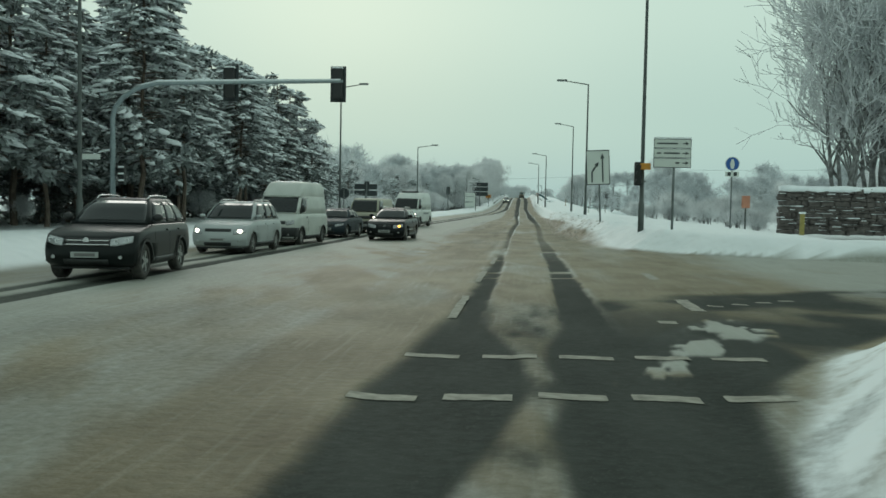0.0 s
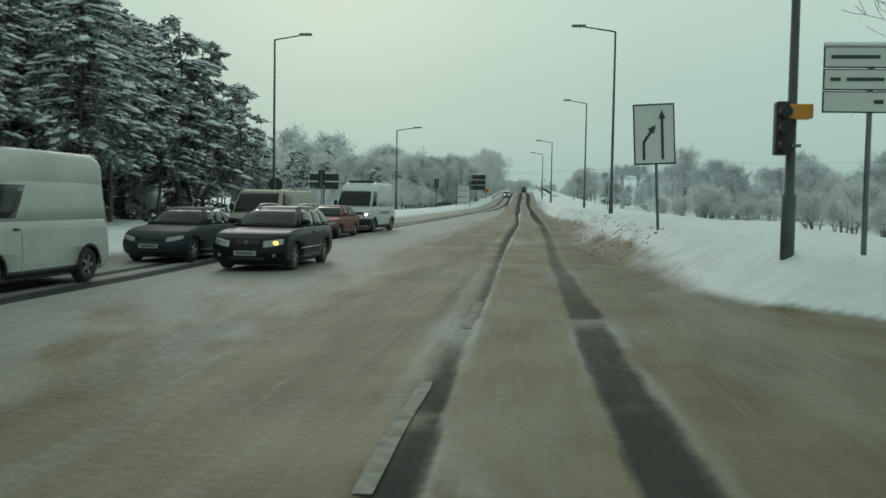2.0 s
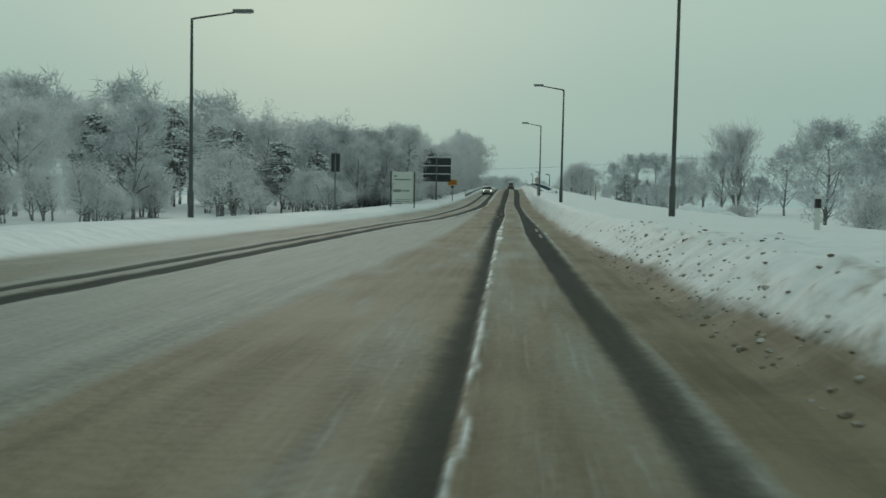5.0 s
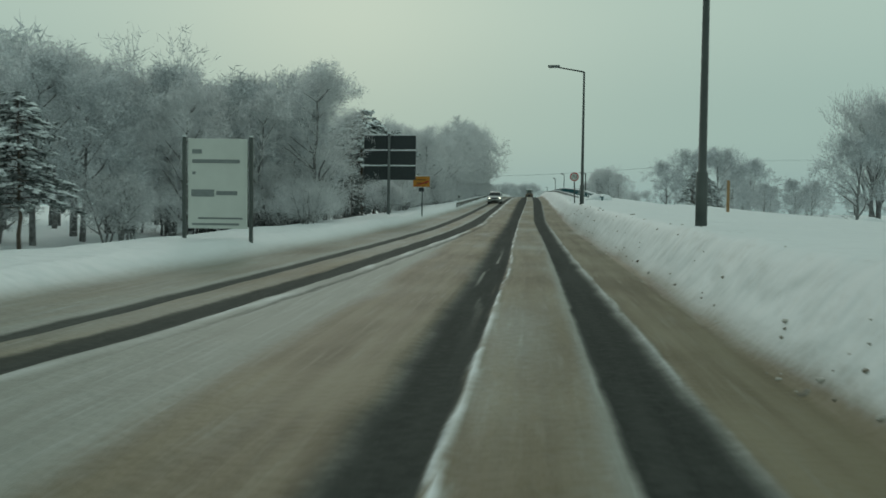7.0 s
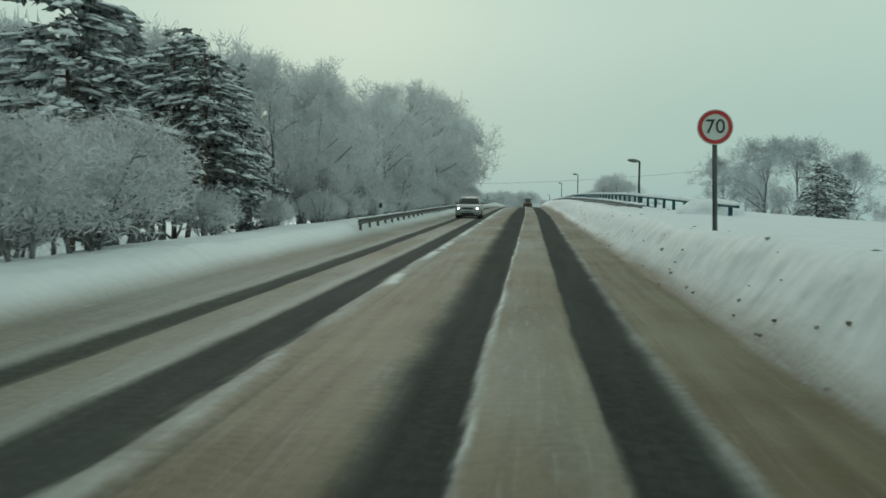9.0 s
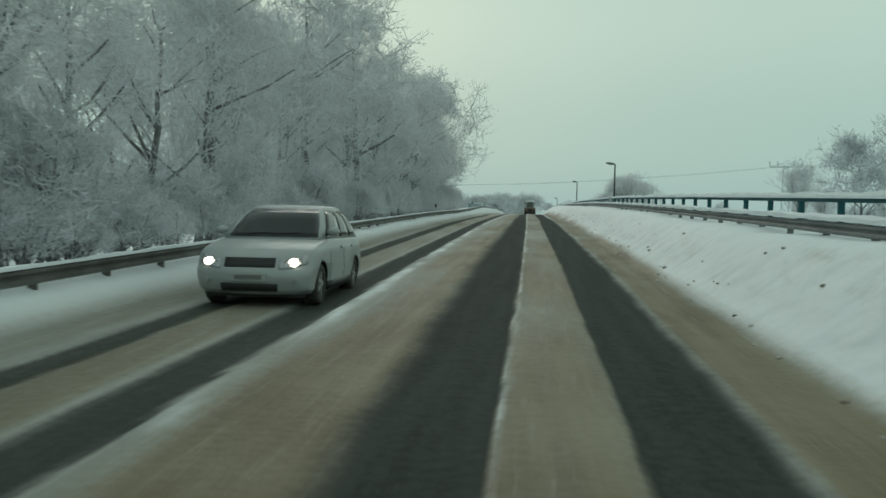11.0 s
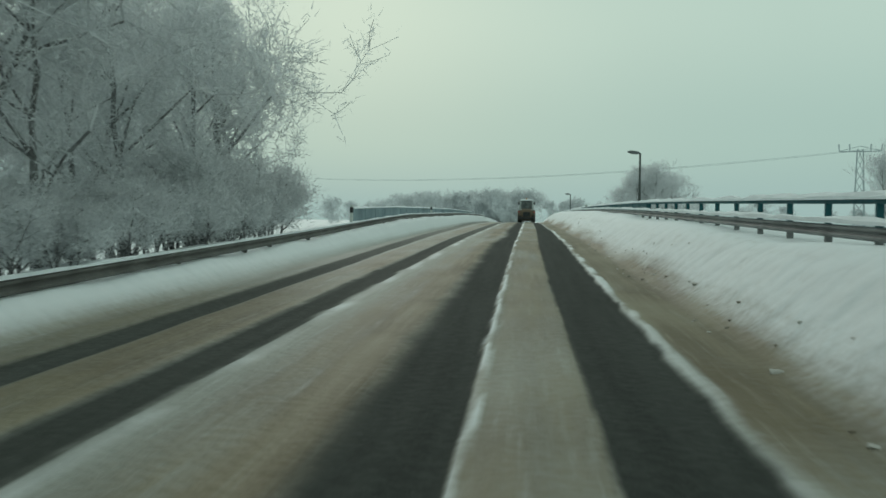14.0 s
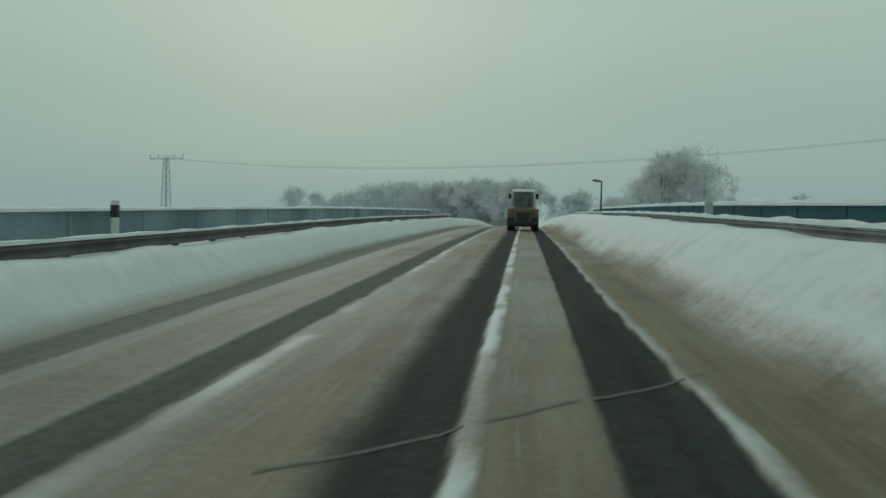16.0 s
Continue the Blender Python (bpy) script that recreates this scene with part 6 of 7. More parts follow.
class Shell:
    """A stack of rounded outlines: rows of height, front y, rear y, half width, front bow, rear bow."""

    def __init__(self, rows):
        self.rows = sorted(rows)
        self.z = [r[0] for r in self.rows]

    def at(self, z):
        return [float(np.interp(z, self.z, [r[k] for r in self.rows])) for k in range(1, 6)]

    def waist(self, w, f):
        a = max(0.0, 1 - f / 0.16)
        b = max(0.0, (f - 0.86) / 0.14)
        return w * (1 - 0.045 * a * a - 0.04 * b * b)

    def front(self, fx, z):
        yf, yr, w, bow, rb = self.at(z)
        return (self.waist(w, 0) * fx, yf + bow * abs(fx) ** 3.2, z)

    def back(self, fx, z):
        yf, yr, w, bow, rb = self.at(z)
        return (self.waist(w, 1) * fx, yr - rb * abs(fx) ** 3.2, z)

    def side(self, f, z, sx):
        yf, yr, w, bow, rb = self.at(z)
        return (sx * self.waist(w, f), yf + bow + f * (yr - rb - yf - bow), z)

    def side_y(self, y, z, sx):
        yf, yr, w, bow, rb = self.at(z)
        f = (y - yf - bow) / (yr - rb - yf - bow)
        return (sx * self.waist(w, min(1, max(0, f))), y, z)

    def ring(self, z):
        r = [self.front(f, z) for f in FX]
        r += [self.side(f, z, 1) for f in FY]
        r += [self.back(-f, z) for f in FX]
        r += [self.side(f, z, -1) for f in FY[::-1]]
        return r

    def normal(self, fn, u, v):
        e = 0.004
        p = Vector(fn(u, v))
        du = Vector(fn(u + e, v)) - Vector(fn(u - e, v))
        dv = Vector(fn(u, v + e)) - Vector(fn(u, v - e))
        n = du.cross(dv)
        return p, n.normalized() if n.length else Vector((0, 0, 1))

    def f_surf(self, u, v):
        p, n = self.normal(self.front, u, v)
        return p, n if n.y < 0 else -n

    def b_surf(self, u, v):
        p, n = self.normal(self.back, u, v)
        return p, n if n.y > 0 else -n

    def s_surf(self, sx):
        def g(u, v):
            p, n = self.normal(lambda a, b: self.side(a, b, sx), u, v)
            return p, n if n.x * sx > 0 else -n
        return g

    def y_surf(self, sx):
        def g(u, v):
            p, n = self.normal(lambda a, b: self.side_y(a, b, sx), u, v)
            return p, n if n.x * sx > 0 else -n
        return g


def cut_arches(ob, axles, r, hw):
    """Cuts the four wheel wells out of a body."""
    bm = bmesh.new()
    for sx in (-1, 1):
        for y in axles:
            m = Matrix.Translation((sx * hw, y, r * 0.98)) @ Matrix.Rotation(radians(90), 4, "Y")
            bmesh.ops.create_cone(bm, cap_ends=True, segments=28, radius1=r * 1.15, radius2=r * 1.15, depth=0.62, matrix=m)
    me = bpy.data.meshes.new("well")
    bm.to_mesh(me)
    bm.free()
    cutter = new("well", me)
    cutter.parent = ob.parent
    md = ob.modifiers.new("well", "BOOLEAN")
    md.operation, md.object, md.solver = "DIFFERENCE", cutter, "EXACT"
    bpy.context.view_layer.update()
    dg = bpy.context.evaluated_depsgraph_get()
    cut = bpy.data.meshes.new_from_object(ob.evaluated_get(dg))
    ob.modifiers.clear()
    old = ob.data
    name = old.name
    ob.data = cut
    bpy.data.meshes.remove(old)
    cut.name = name
    bpy.data.objects.remove(cutter)
    bpy.data.meshes.remove(me)
    if len(cut.materials) < 2:
        cut.materials.append(M_BLACK)
    for p in cut.polygons:
        c = p.center
        inside = abs(c.x) < hw * 0.99 and any(math.hypot(c.y - y, c.z - r * 0.98) < r * 1.16 for y in axles) and abs(c.x) > hw - 0.33
        p.material_index = 1 if inside and (abs(p.normal.x) > 0.95 and abs(c.x) < hw - 0.25 or math.hypot(c.y - min(axles, key=lambda a: abs(a - c.y)), c.z - r * 0.98) > r * 1.10 and abs(p.normal.x) < 0.3) else 0


def vehicle(name, label, at, paint, L, W, hood, belt, wheelbase, front_axle, glass, roof, wheel_r=0.32, clear=0.20, nose=0.74, tail=None, van=False, turn=0.0,
            lights="off", lamp=(0.50, 0.93, 0.15), grille=(0.44, 0.13), chrome=False, bumper=None, cladding=None, rails=False, amber=False, panes=(0.05, 0.42, 0.70, 0.93),
            front_rows=None, screen=(0.05, 0.92), emblem=False, strip=False, fog=True, round_lamps=False, mirror=None, top_rows=None, notch=None):
    """A car or van whose front faces -y. glass: y of the windscreen's foot, roof front, roof rear and rear foot; roof: half width and height."""
    ob = thing(name, label, "van" if van else "car", Matrix.Translation((at[0], at[1], rz(at[1]) + 0.005)) @ Matrix.Rotation(radians(turn), 4, "Z"))
    hw = W / 2
    tail = tail or belt
    y0, y1, y2, y3 = glass
    rw, rh = roof
    sh = belt - 0.02
    front = front_rows or [(clear, 0.16), (clear + 0.06, 0.06), (clear + 0.20, 0.0), (clear + 0.34, 0.005), (nose - 0.16, 0.045), (nose - 0.05, 0.10), (nose, 0.19),
                           (nose + (hood - nose) * 0.55, 0.36), (hood, 0.66), (hood + (sh - hood) * 0.6, y0 * 0.86), (sh, y0)]
    zf, yf = [p[0] for p in front], [p[1] for p in front]
    rear = [(clear, L - 0.14), (clear + 0.08, L - 0.05), (clear + 0.25, L), (clear + 0.42, L - 0.01), (sh - 0.14, L - 0.05), (sh - 0.05, L - 0.09), (sh, max(y3, L - 0.16) if not notch else L - notch)]
    zr, yr = [p[0] for p in rear], [p[1] for p in rear]
    wid = [(clear, 0.91), (clear + 0.07, 0.965), (clear + 0.26, 0.995), (clear + 0.5 * (sh - clear), 1.0), (sh - 0.14, 0.985), (sh - 0.05, 0.955), (sh, 0.925)]
    zw, ww = [p[0] for p in wid], [p[1] for p in wid]
    zs = sorted(set(round(z, 4) for z in zf + zr + zw))
    bow = 0.10 if van else 0.26
    body_s = Shell([(z, float(np.interp(z, zf, yf)), float(np.interp(z, zr, yr)), hw * float(np.interp(z, zw, ww)), bow * (1 if z < nose else 0.75), 0.16) for z in zs])
    body = loft("body", [body_s.ring(z) for z in zs], paint, ob)
    body.modifiers.clear()
    axles = (front_axle, front_axle + wheelbase)
    cut_arches(body, axles, wheel_r, hw)
    # cabin
    bw = hw * 0.905
    fb = 0.05 if van else 0.12
    rows = top_rows or [(sh - 0.02, y0 - 0.03, y3 + 0.03, bw, fb, 0.08), (sh + 0.33 * (rh - sh), y0 + (y1 - y0) * 0.33, y3 + (y2 - y3) * 0.22, bw + (rw - bw) * 0.25, fb, 0.08),
                        (sh + 0.68 * (rh - sh), y0 + (y1 - y0) * 0.67, y3 + (y2 - y3) * 0.55, bw + (rw - bw) * 0.62, fb, 0.08), (rh - 0.075, y1 - 0.02, y2 + 0.05, rw, fb, 0.08),
                        (rh - 0.03, y1 + 0.07, y2 - 0.02, rw * 0.965, fb, 0.08), (rh - 0.008, y1 + 0.17, y2 - 0.10, rw * 0.88, fb, 0.1), (rh, y1 + 0.36, y2 - 0.3, rw * 0.62, fb, 0.1)]
    cab_s = Shell(rows)
    cabin = loft("cabin", [cab_s.ring(r[0]) for r in cab_s.rows], paint, ob)
    cabin.modifiers.clear()
    gz0, gz1 = sh + screen[0] * (rh - sh), sh + screen[1] * (rh - sh) - 0.03
    patch("windscreen", cab_s.f_surf, steps(-0.93, 0.93, 14), steps(gz0, gz1, 7), M_GLASS_DARK, cabin)
    if not van:
        patch("rear_window", cab_s.b_surf, steps(-0.8, 0.8, 8), steps(gz0 + 0.05, gz1 - 0.02, 5), M_GLASS_DARK, cabin)
    wipe = bmesh.new()
    for a, b in ((-0.55, -0.02), (0.02, 0.58)):
        pa, pb = cab_s.f_surf(a, gz0 + 0.03), cab_s.f_surf(b, gz0 + 0.05)
        tube(wipe, [pa[0] + pa[1] * 0.02, pb[0] + pb[1] * 0.02], [0.008, 0.006], 5)
    part("wiper", wipe, M_BLACK, cabin)
    for sx in (-1, 1):
        srf = cab_s.s_surf(sx)
        for a, b in zip(panes, panes[1:]):
            patch("side_window", srf, steps(a + 0.008, b - 0.008, 4), steps(gz0 + 0.01, gz1 - 0.005, 5), M_GLASS_DARK, cabin)
        ysf = body_s.y_surf(sx)
        # shut lines, handles and sill
        cy = [y0 + (y3 - y0) * f for f in ((panes[0] + 0.04, panes[1] + 0.01, panes[2] + 0.02) if len(panes) > 2 else (panes[0] + 0.02, panes[1] + 0.02))]
        for y in cy:
            if not any(abs(y - a) < wheel_r * 1.2 for a in axles):
                patch("door_gap", ysf, [y - 0.006, y + 0.006], steps(clear + 0.13, sh - 0.03, 5), M_BLACK, body, "", 0.002, 0.008)
        for y in cy[1:]:
            patch("door_handle", ysf, [y - 0.24, y - 0.16, y - 0.07], [sh - 0.15, sh - 0.115], M_BLACK if cladding else paint, body, "", 0.022, 0.03)
        patch("sill", ysf, steps(front_axle + wheel_r * 1.16, front_axle + wheelbase - wheel_r * 1.16, 4), [clear + 0.015, clear + 0.07, clear + 0.14], cladding or M_BLACK, ob, "", 0.012, 0.02)
        if strip:
            patch("trim_strip", ysf, steps(front_axle + wheel_r * 1.25, front_axle + wheelbase - wheel_r * 1.25, 4), [clear + 0.30, clear + 0.325], M_CHROME, ob, "chrome side strip", 0.012, 0.016)
        if cladding:
            for ya in axles:
                bm = bmesh.new()
                disc(bm, wheel_r * 1.13, wheel_r * 1.27, 0.02, 30, Matrix.Translation((sx * (hw + 0.004) - 0.01, ya, wheel_r * 0.98)) @ Matrix.Rotation(radians(-90), 4, "Z"))
                bmesh.ops.delete(bm, geom=[v for v in bm.verts if v.co.z < clear + 0.02], context="VERTS")
                part("wheel_arch", bm, cladding, ob)
        for ya in axles:
            wheel(ob, sx * (hw - 0.135), ya, wheel_r, 0.215, sx)
        bm = bmesh.new()
        mw, mh = mirror or ((0.09, 0.15) if van else (0.10, 0.065))
        bmesh.ops.create_icosphere(bm, subdivisions=2, radius=1.0, matrix=Matrix.Translation((sx * (bw + 0.10), y0 + 0.34, sh + 0.05 + mh)) @ Matrix.Diagonal((mw, 0.07, mh, 1)))
        tube(bm, [(sx * (bw - 0.02), y0 + 0.36, sh + 0.03), (sx * (bw + 0.06), y0 + 0.35, sh + 0.04)], [0.025, 0.02], 6)
        part("door_mirror", bm, M_BLACK if van or cladding else paint, ob, smooth=True)
        if rails:
            bm = bmesh.new()
            xr = sx * rw * 0.86
            tube(bm, [(xr, y1 + 0.16, rh - 0.03), (xr, y1 + 0.28, rh + 0.035), (xr, (y1 + y2) / 2, rh + 0.055), (xr, y2 - 0.22, rh + 0.035), (xr, y2 - 0.05, rh - 0.03)], [0.02] * 5, 6)
            part("roof_rail", bm, M_CHROME, ob, "silver roof rail", smooth=True)
        # lamps
        l0, l1, lh = lamp
        zt = nose - 0.01
        if round_lamps:
            p, n = body_s.f_surf(sx * 0.74, nose - 0.12)
            bm = bmesh.new()
            disc(bm, 0, 0.10, 0.05, 20, Matrix.Translation(p + Vector((0, -0.02, 0))))
            lampo = part("headlight", bm, M_LAMPGLASS, ob, "round headlight")
            bulb = p + Vector((0, -0.03, 0))
        else:
            def lf(u, v, sx=sx):
                top = zt - 0.06 * (1 - u)
                return body_s.f_surf(sx * (l0 + (l1 - l0) * u), top - lh * (1 - 0.28 * abs(u - 0.4)) * (1 - v))
            lampo = patch("headlight", lf, steps(0, 1, 6), steps(0, 1, 4), M_LAMPGLASS, ob, "clear headlight", 0.012, 0.02)
            bulb = Vector(lf(0.55, 0.5)[0]) + Vector((0, -0.035, 0))
            for u in (0.3, 0.72):
                q, n = lf(u, 0.5)
                bm = bmesh.new()
                disc(bm, 0.032, 0.046, 0.01, 14, Matrix.Translation(q + n * 0.02 + Vector((0, -0.006, 0))))
                part("reflector", bm, M_CHROME, lampo)
        if lights == "on":
            bm = bmesh.new()
            bmesh.ops.create_icosphere(bm, subdivisions=2, radius=1.0, matrix=Matrix.Translation(bulb) @ Matrix.Diagonal((0.075, 0.03, 0.06, 1)))
            part("lit_bulb", bm, M_LIGHT, lampo, "shining lamp", smooth=True)
        if amber and sx > 0:
            q, n = lf(0.62, 0.45)
            bm = bmesh.new()
            bmesh.ops.create_icosphere(bm, subdivisions=2, radius=1.0, matrix=Matrix.Translation(q + n * 0.015) @ Matrix.Diagonal((0.07, 0.03, 0.05, 1)))
            part("lit_indicator", bm, M_AMBER, lampo, "shining amber indicator", smooth=True)
        if fog:
            q, n = body_s.f_surf(sx * 0.74, clear + 0.20)
            bm = bmesh.new()
            disc(bm, 0, 0.035, 0.03, 14, Matrix.Translation(q + n * 0.015 + Vector((0, -0.005, 0))))
            part("fog_lamp", bm, M_ALLOY, ob)
        patch("tail_light", body_s.b_surf, [sx * 0.72, sx * 0.85, sx * 0.97], [sh - 0.30, sh - 0.18, sh - 0.07], M_RED, ob, "", 0.012, 0.02)
    # front
    g0, gh = grille
    if gh:
        gb = nose - 0.05 - gh
        gr = patch("grille", body_s.f_surf, steps(-g0, g0, 8), steps(gb, nose - 0.05, 3), M_BLACK, ob, "black grille", 0.006, 0.012)
        if chrome:
            for z in (gb + gh * 0.25, gb + gh * 0.7):
                patch("grille_bar", body_s.f_surf, steps(-g0, g0, 8), [z - 0.011, z + 0.011], M_CHROME, gr, "chrome bar", 0.016, 0.012)
    if emblem:
        q, n = body_s.f_surf(0.0, nose - 0.09)
        bm = bmesh.new()
        disc(bm, 0, 0.055, 0.012, 16, Matrix.Translation(q + Vector((0, -0.024, 0))))
        part("emblem", bm, M_CHROME, ob, "round chrome emblem")
    if bumper:
        bt = clear + (0.46 if van else 0.30)
        patch("bumper", body_s.f_surf, FX, steps(clear + 0.03, bt, 4), bumper, ob, "black plastic bumper", 0.012, 0.02)
        for sx in (-1, 1):
            yb = body_s.side(0.0, clear + 0.2, sx)[1]
            patch("bumper_corner", body_s.y_surf(sx), steps(yb, front_axle - wheel_r * 1.16, 2), steps(clear + 0.03, bt, 4), bumper, ob, "", 0.012, 0.02)
    patch("air_intake", body_s.f_surf, steps(-0.5, 0.5, 6), [clear + 0.06, clear + 0.10, clear + 0.16], M_BLACK, ob, "", 0.016, 0.02)
    bm = bmesh.new()
    py = body_s.front(0.0, clear + 0.25)[1] - 0.035
    box(bm, -0.26, py, clear + 0.19, 0.26, py + 0.02, clear + 0.30, 0.004)
    pl = part("number_plate", bm, M_PLATE, ob, "dirty pale number plate")
    bm = bmesh.new()
    box(bm, -0.19, py - 0.003, clear + 0.215, 0.20, py + 0.002, clear + 0.275)
    part("plate_bar", bm, mat("dull_plate_print", (0.16, 0.16, 0.155), 0.6), pl)
    bm = bmesh.new()
    box(bm, -hw * 0.80, 0.35, clear - 0.05, hw * 0.80, L - 0.35, clear + 0.10)
    part("underbody", bm, M_BLACK, ob)
    return ob


P_BLACKGREEN = mat("dark_green_black_paint", (0.007, 0.010, 0.010), 0.3, 0.0, var=0.1, scale=1, spec=0.2)
P_SILVER = mat("dirty_silver_paint", (0.40, 0.43, 0.43), 0.35, 0.2, var=0.1, scale=1.5)
P_WHITE = mat("grimy_white_paint", (0.66, 0.70, 0.67), 0.4, var=0.08, scale=1.2, second=(0.76, 0.79, 0.76))
P_VAN = mat("grimy_van_paint", (0.50, 0.53, 0.49), 0.4, var=0.10, scale=1.2, second=(0.62, 0.64, 0.60))
P_BLACK = mat("black_car_paint", (0.006, 0.008, 0.009), 0.3, 0.0, var=0.1, scale=1, spec=0.22)
P_BLUEGREY = mat("dull_blue_grey_paint", (0.030, 0.043, 0.052), 0.5, 0.0, var=0.15, scale=1, spec=0.2)
P_BEIGE = mat("dirty_beige_paint", (0.40, 0.385, 0.30), 0.45, var=0.12, scale=1)
P_RED = mat("faded_red_paint", (0.20, 0.028, 0.022), 0.45, var=0.2, scale=2, second=(0.25, 0.06, 0.05))
P_GREY = mat("grey_car_paint", (0.22, 0.23, 0.22), 0.35, 0.3, var=0.1, scale=1)

vehicle("suv", "dark green-black suv with silver roof rails on the slushy lane", (-8.25, 16.6), P_BLACKGREEN, 4.43, 1.81, 1.00, 1.10, 2.60, 0.88, (1.22, 1.98, 3.72, 4.28), (0.62, 1.62), 0.355, 0.27, 0.88,
        rails=True, cladding=M_BLACK, turn=6, lamp=(0.52, 0.95, 0.15), grille=(0.50, 0.17), chrome=True, emblem=True, mirror=(0.11, 0.085))
vehicle("minivan", "dirty silver compact minivan with headlights on", (-9.2, 26.9), P_SILVER, 4.40, 1.80, 0.95, 1.05, 2.68, 0.88, (0.98, 1.80, 3.85, 4.28), (0.64, 1.62), 0.32, 0.20, 0.82,
        lights="on", rails=True, grille=(0.48, 0.09), lamp=(0.56, 0.95, 0.17))
van = vehicle("delivery_van", "white high-roofed delivery van with black lower front", (-9.4, 33.6), P_VAN, 4.89, 1.90, 1.10, 1.22, 3.0, 0.92, (0.62, 1.28, 4.78, 4.84), (0.78, 1.95), 0.33, 0.22, 0.98,
              van=True, bumper=M_BLACK, cladding=M_BLACK, turn=-3, panes=(0.04, 0.25), grille=(0.60, 0.12), lamp=(0.62, 0.95, 0.16), screen=(0.06, 0.88), emblem=True,
              front_rows=[(0.22, 0.12), (0.30, 0.03), (0.45, 0.0), (0.70, 0.02), (0.90, 0.06), (0.98, 0.12), (1.04, 0.22), (1.12, 0.42), (1.20, 0.62)])
rings = []
for y, w, z0, z1 in ((1.22, 0.76, 1.86, 1.91), (1.45, 0.775, 1.86, 2.20), (1.75, 0.775, 1.86, 2.42), (2.1, 0.77, 1.86, 2.48), (4.55, 0.77, 1.86, 2.48), (4.76, 0.75, 1.86, 2.40)):
    rings.append([(w, y, z0), (w * 0.99, y, z0 + (z1 - z0) * 0.4), (w * 0.95, y, z0 + (z1 - z0) * 0.75), (w * 0.84, y, z1 - 0.03), (w * 0.6, y, z1), (-w * 0.6, y, z1), (-w * 0.84, y, z1 - 0.03), (-w * 0.95, y, z0 + (z1 - z0) * 0.75), (-w * 0.99, y, z0 + (z1 - z0) * 0.4), (-w, y, z0)])
loft("high_roof", rings, P_VAN, van, "raised white roof")
vehicle("estate_car", "black estate car waiting to turn with amber indicator shining", (-6.15, 40.6), P_BLACK, 4.76, 1.81, 0.92, 1.00, 2.73, 1.0, (1.38, 2.28, 4.15, 4.66), (0.58, 1.48), 0.32, 0.18, 0.76,
        rails=True, amber=True, turn=-2, lamp=(0.46, 0.94, 0.15), grille=(0.34, 0.10), emblem=True, strip=True, mirror=(0.12, 0.08))
vehicle("saloon_car", "dull blue-grey saloon car in the queue", (-9.25, 42.6), P_BLUEGREY, 4.45, 1.74, 0.86, 0.95, 2.65, 0.85, (1.35, 2.1, 3.15, 3.85), (0.55, 1.40), 0.31, 0.18, 0.70,
        turn=-3, grille=(0.42, 0.09), lamp=(0.50, 0.95, 0.11), fog=False, notch=0.14)
bus = vehicle("camper_van", "old beige box-shaped van with round lights on", (-8.75, 49.7), P_BEIGE, 4.57, 1.85, 1.10, 1.18, 2.46, 1.05, (0.20, 0.72, 4.36, 4.55), (0.74, 1.95), 0.32, 0.22, 1.02,
              van=True, lights="on", bumper=M_BLACK, turn=-4, round_lamps=True, grille=(0.88, 0.16), panes=(0.05, 0.28), fog=False, screen=(0.06, 0.90),
              front_rows=[(0.22, 0.08), (0.30, 0.02), (0.42, 0.0), (0.62, 0.005), (0.90, 0.02), (1.05, 0.07), (1.16, 0.18)])
vehicle("hatchback", "faded red hatchback with a dirty black rear bumper", (-8.6, 58.2), P_RED, 4.1, 1.67, 0.84, 0.92, 2.47, 0.82, (1.2, 1.95, 3.2, 3.95), (0.54, 1.38), 0.29, 0.18, 0.70,
        bumper=M_BLACK, turn=-5, grille=(0.55, 0.09), lamp=(0.58, 0.95, 0.11), fog=False)
rh = 2.50
amb = vehicle("ambulance_van", "white high van with a roof light bar and headlights on", (-8.4, 64.6), P_WHITE, 5.40, 2.05, 1.18, 1.28, 3.45, 0.95, (0.62, 1.10, 5.25, 5.36), (0.80, 2.50), 0.35, 0.24, 1.06,
              van=True, lights="on", bumper=M_BLACK, cladding=M_BLACK, turn=-6, panes=(0.03, 0.20), grille=(0.66, 0.12), lamp=(0.66, 0.98, 0.26), screen=(0.04, 0.66), fog=False,
              front_rows=[(0.24, 0.14), (0.32, 0.04), (0.50, 0.0), (0.74, 0.02), (0.98, 0.06), (1.10, 0.18), (1.18, 0.36), (1.26, 0.60)],
              top_rows=[(1.24, 0.58, 5.37, 0.93, 0.06, 0.06), (1.70, 0.88, 5.37, 0.905, 0.06, 0.06), (2.04, 1.10, 5.36, 0.875, 0.06, 0.06), (2.12, 1.18, 5.36, 0.87, 0.06, 0.06), (2.38, 1.62, 5.34, 0.83, 0.1, 0.06),
                        (2.46, 1.82, 5.30, 0.78, 0.1, 0.06), (2.50, 2.1, 5.2, 0.66, 0.1, 0.06)])
patch("lower_grille", Shell([(0.4, -0.01, 5, 1.0, 0.1, 0.1), (1.0, 0.055, 5, 1.0, 0.1, 0.1)]).f_surf, steps(-0.5, 0.5, 6), [0.66, 0.74, 0.82], M_BLACK, amb, "black lower grille", 0.02, 0.03)
bm = bmesh.new()
box(bm, -0.62, 1.95, 2.47, 0.62, 2.25, 2.60, 0.04)
part("light_bar", bm, M_BLACK, amb, "dark unlit light bar")
STRIPE = mat("grey_side_stripe", (0.30, 0.33, 0.33), 0.5)
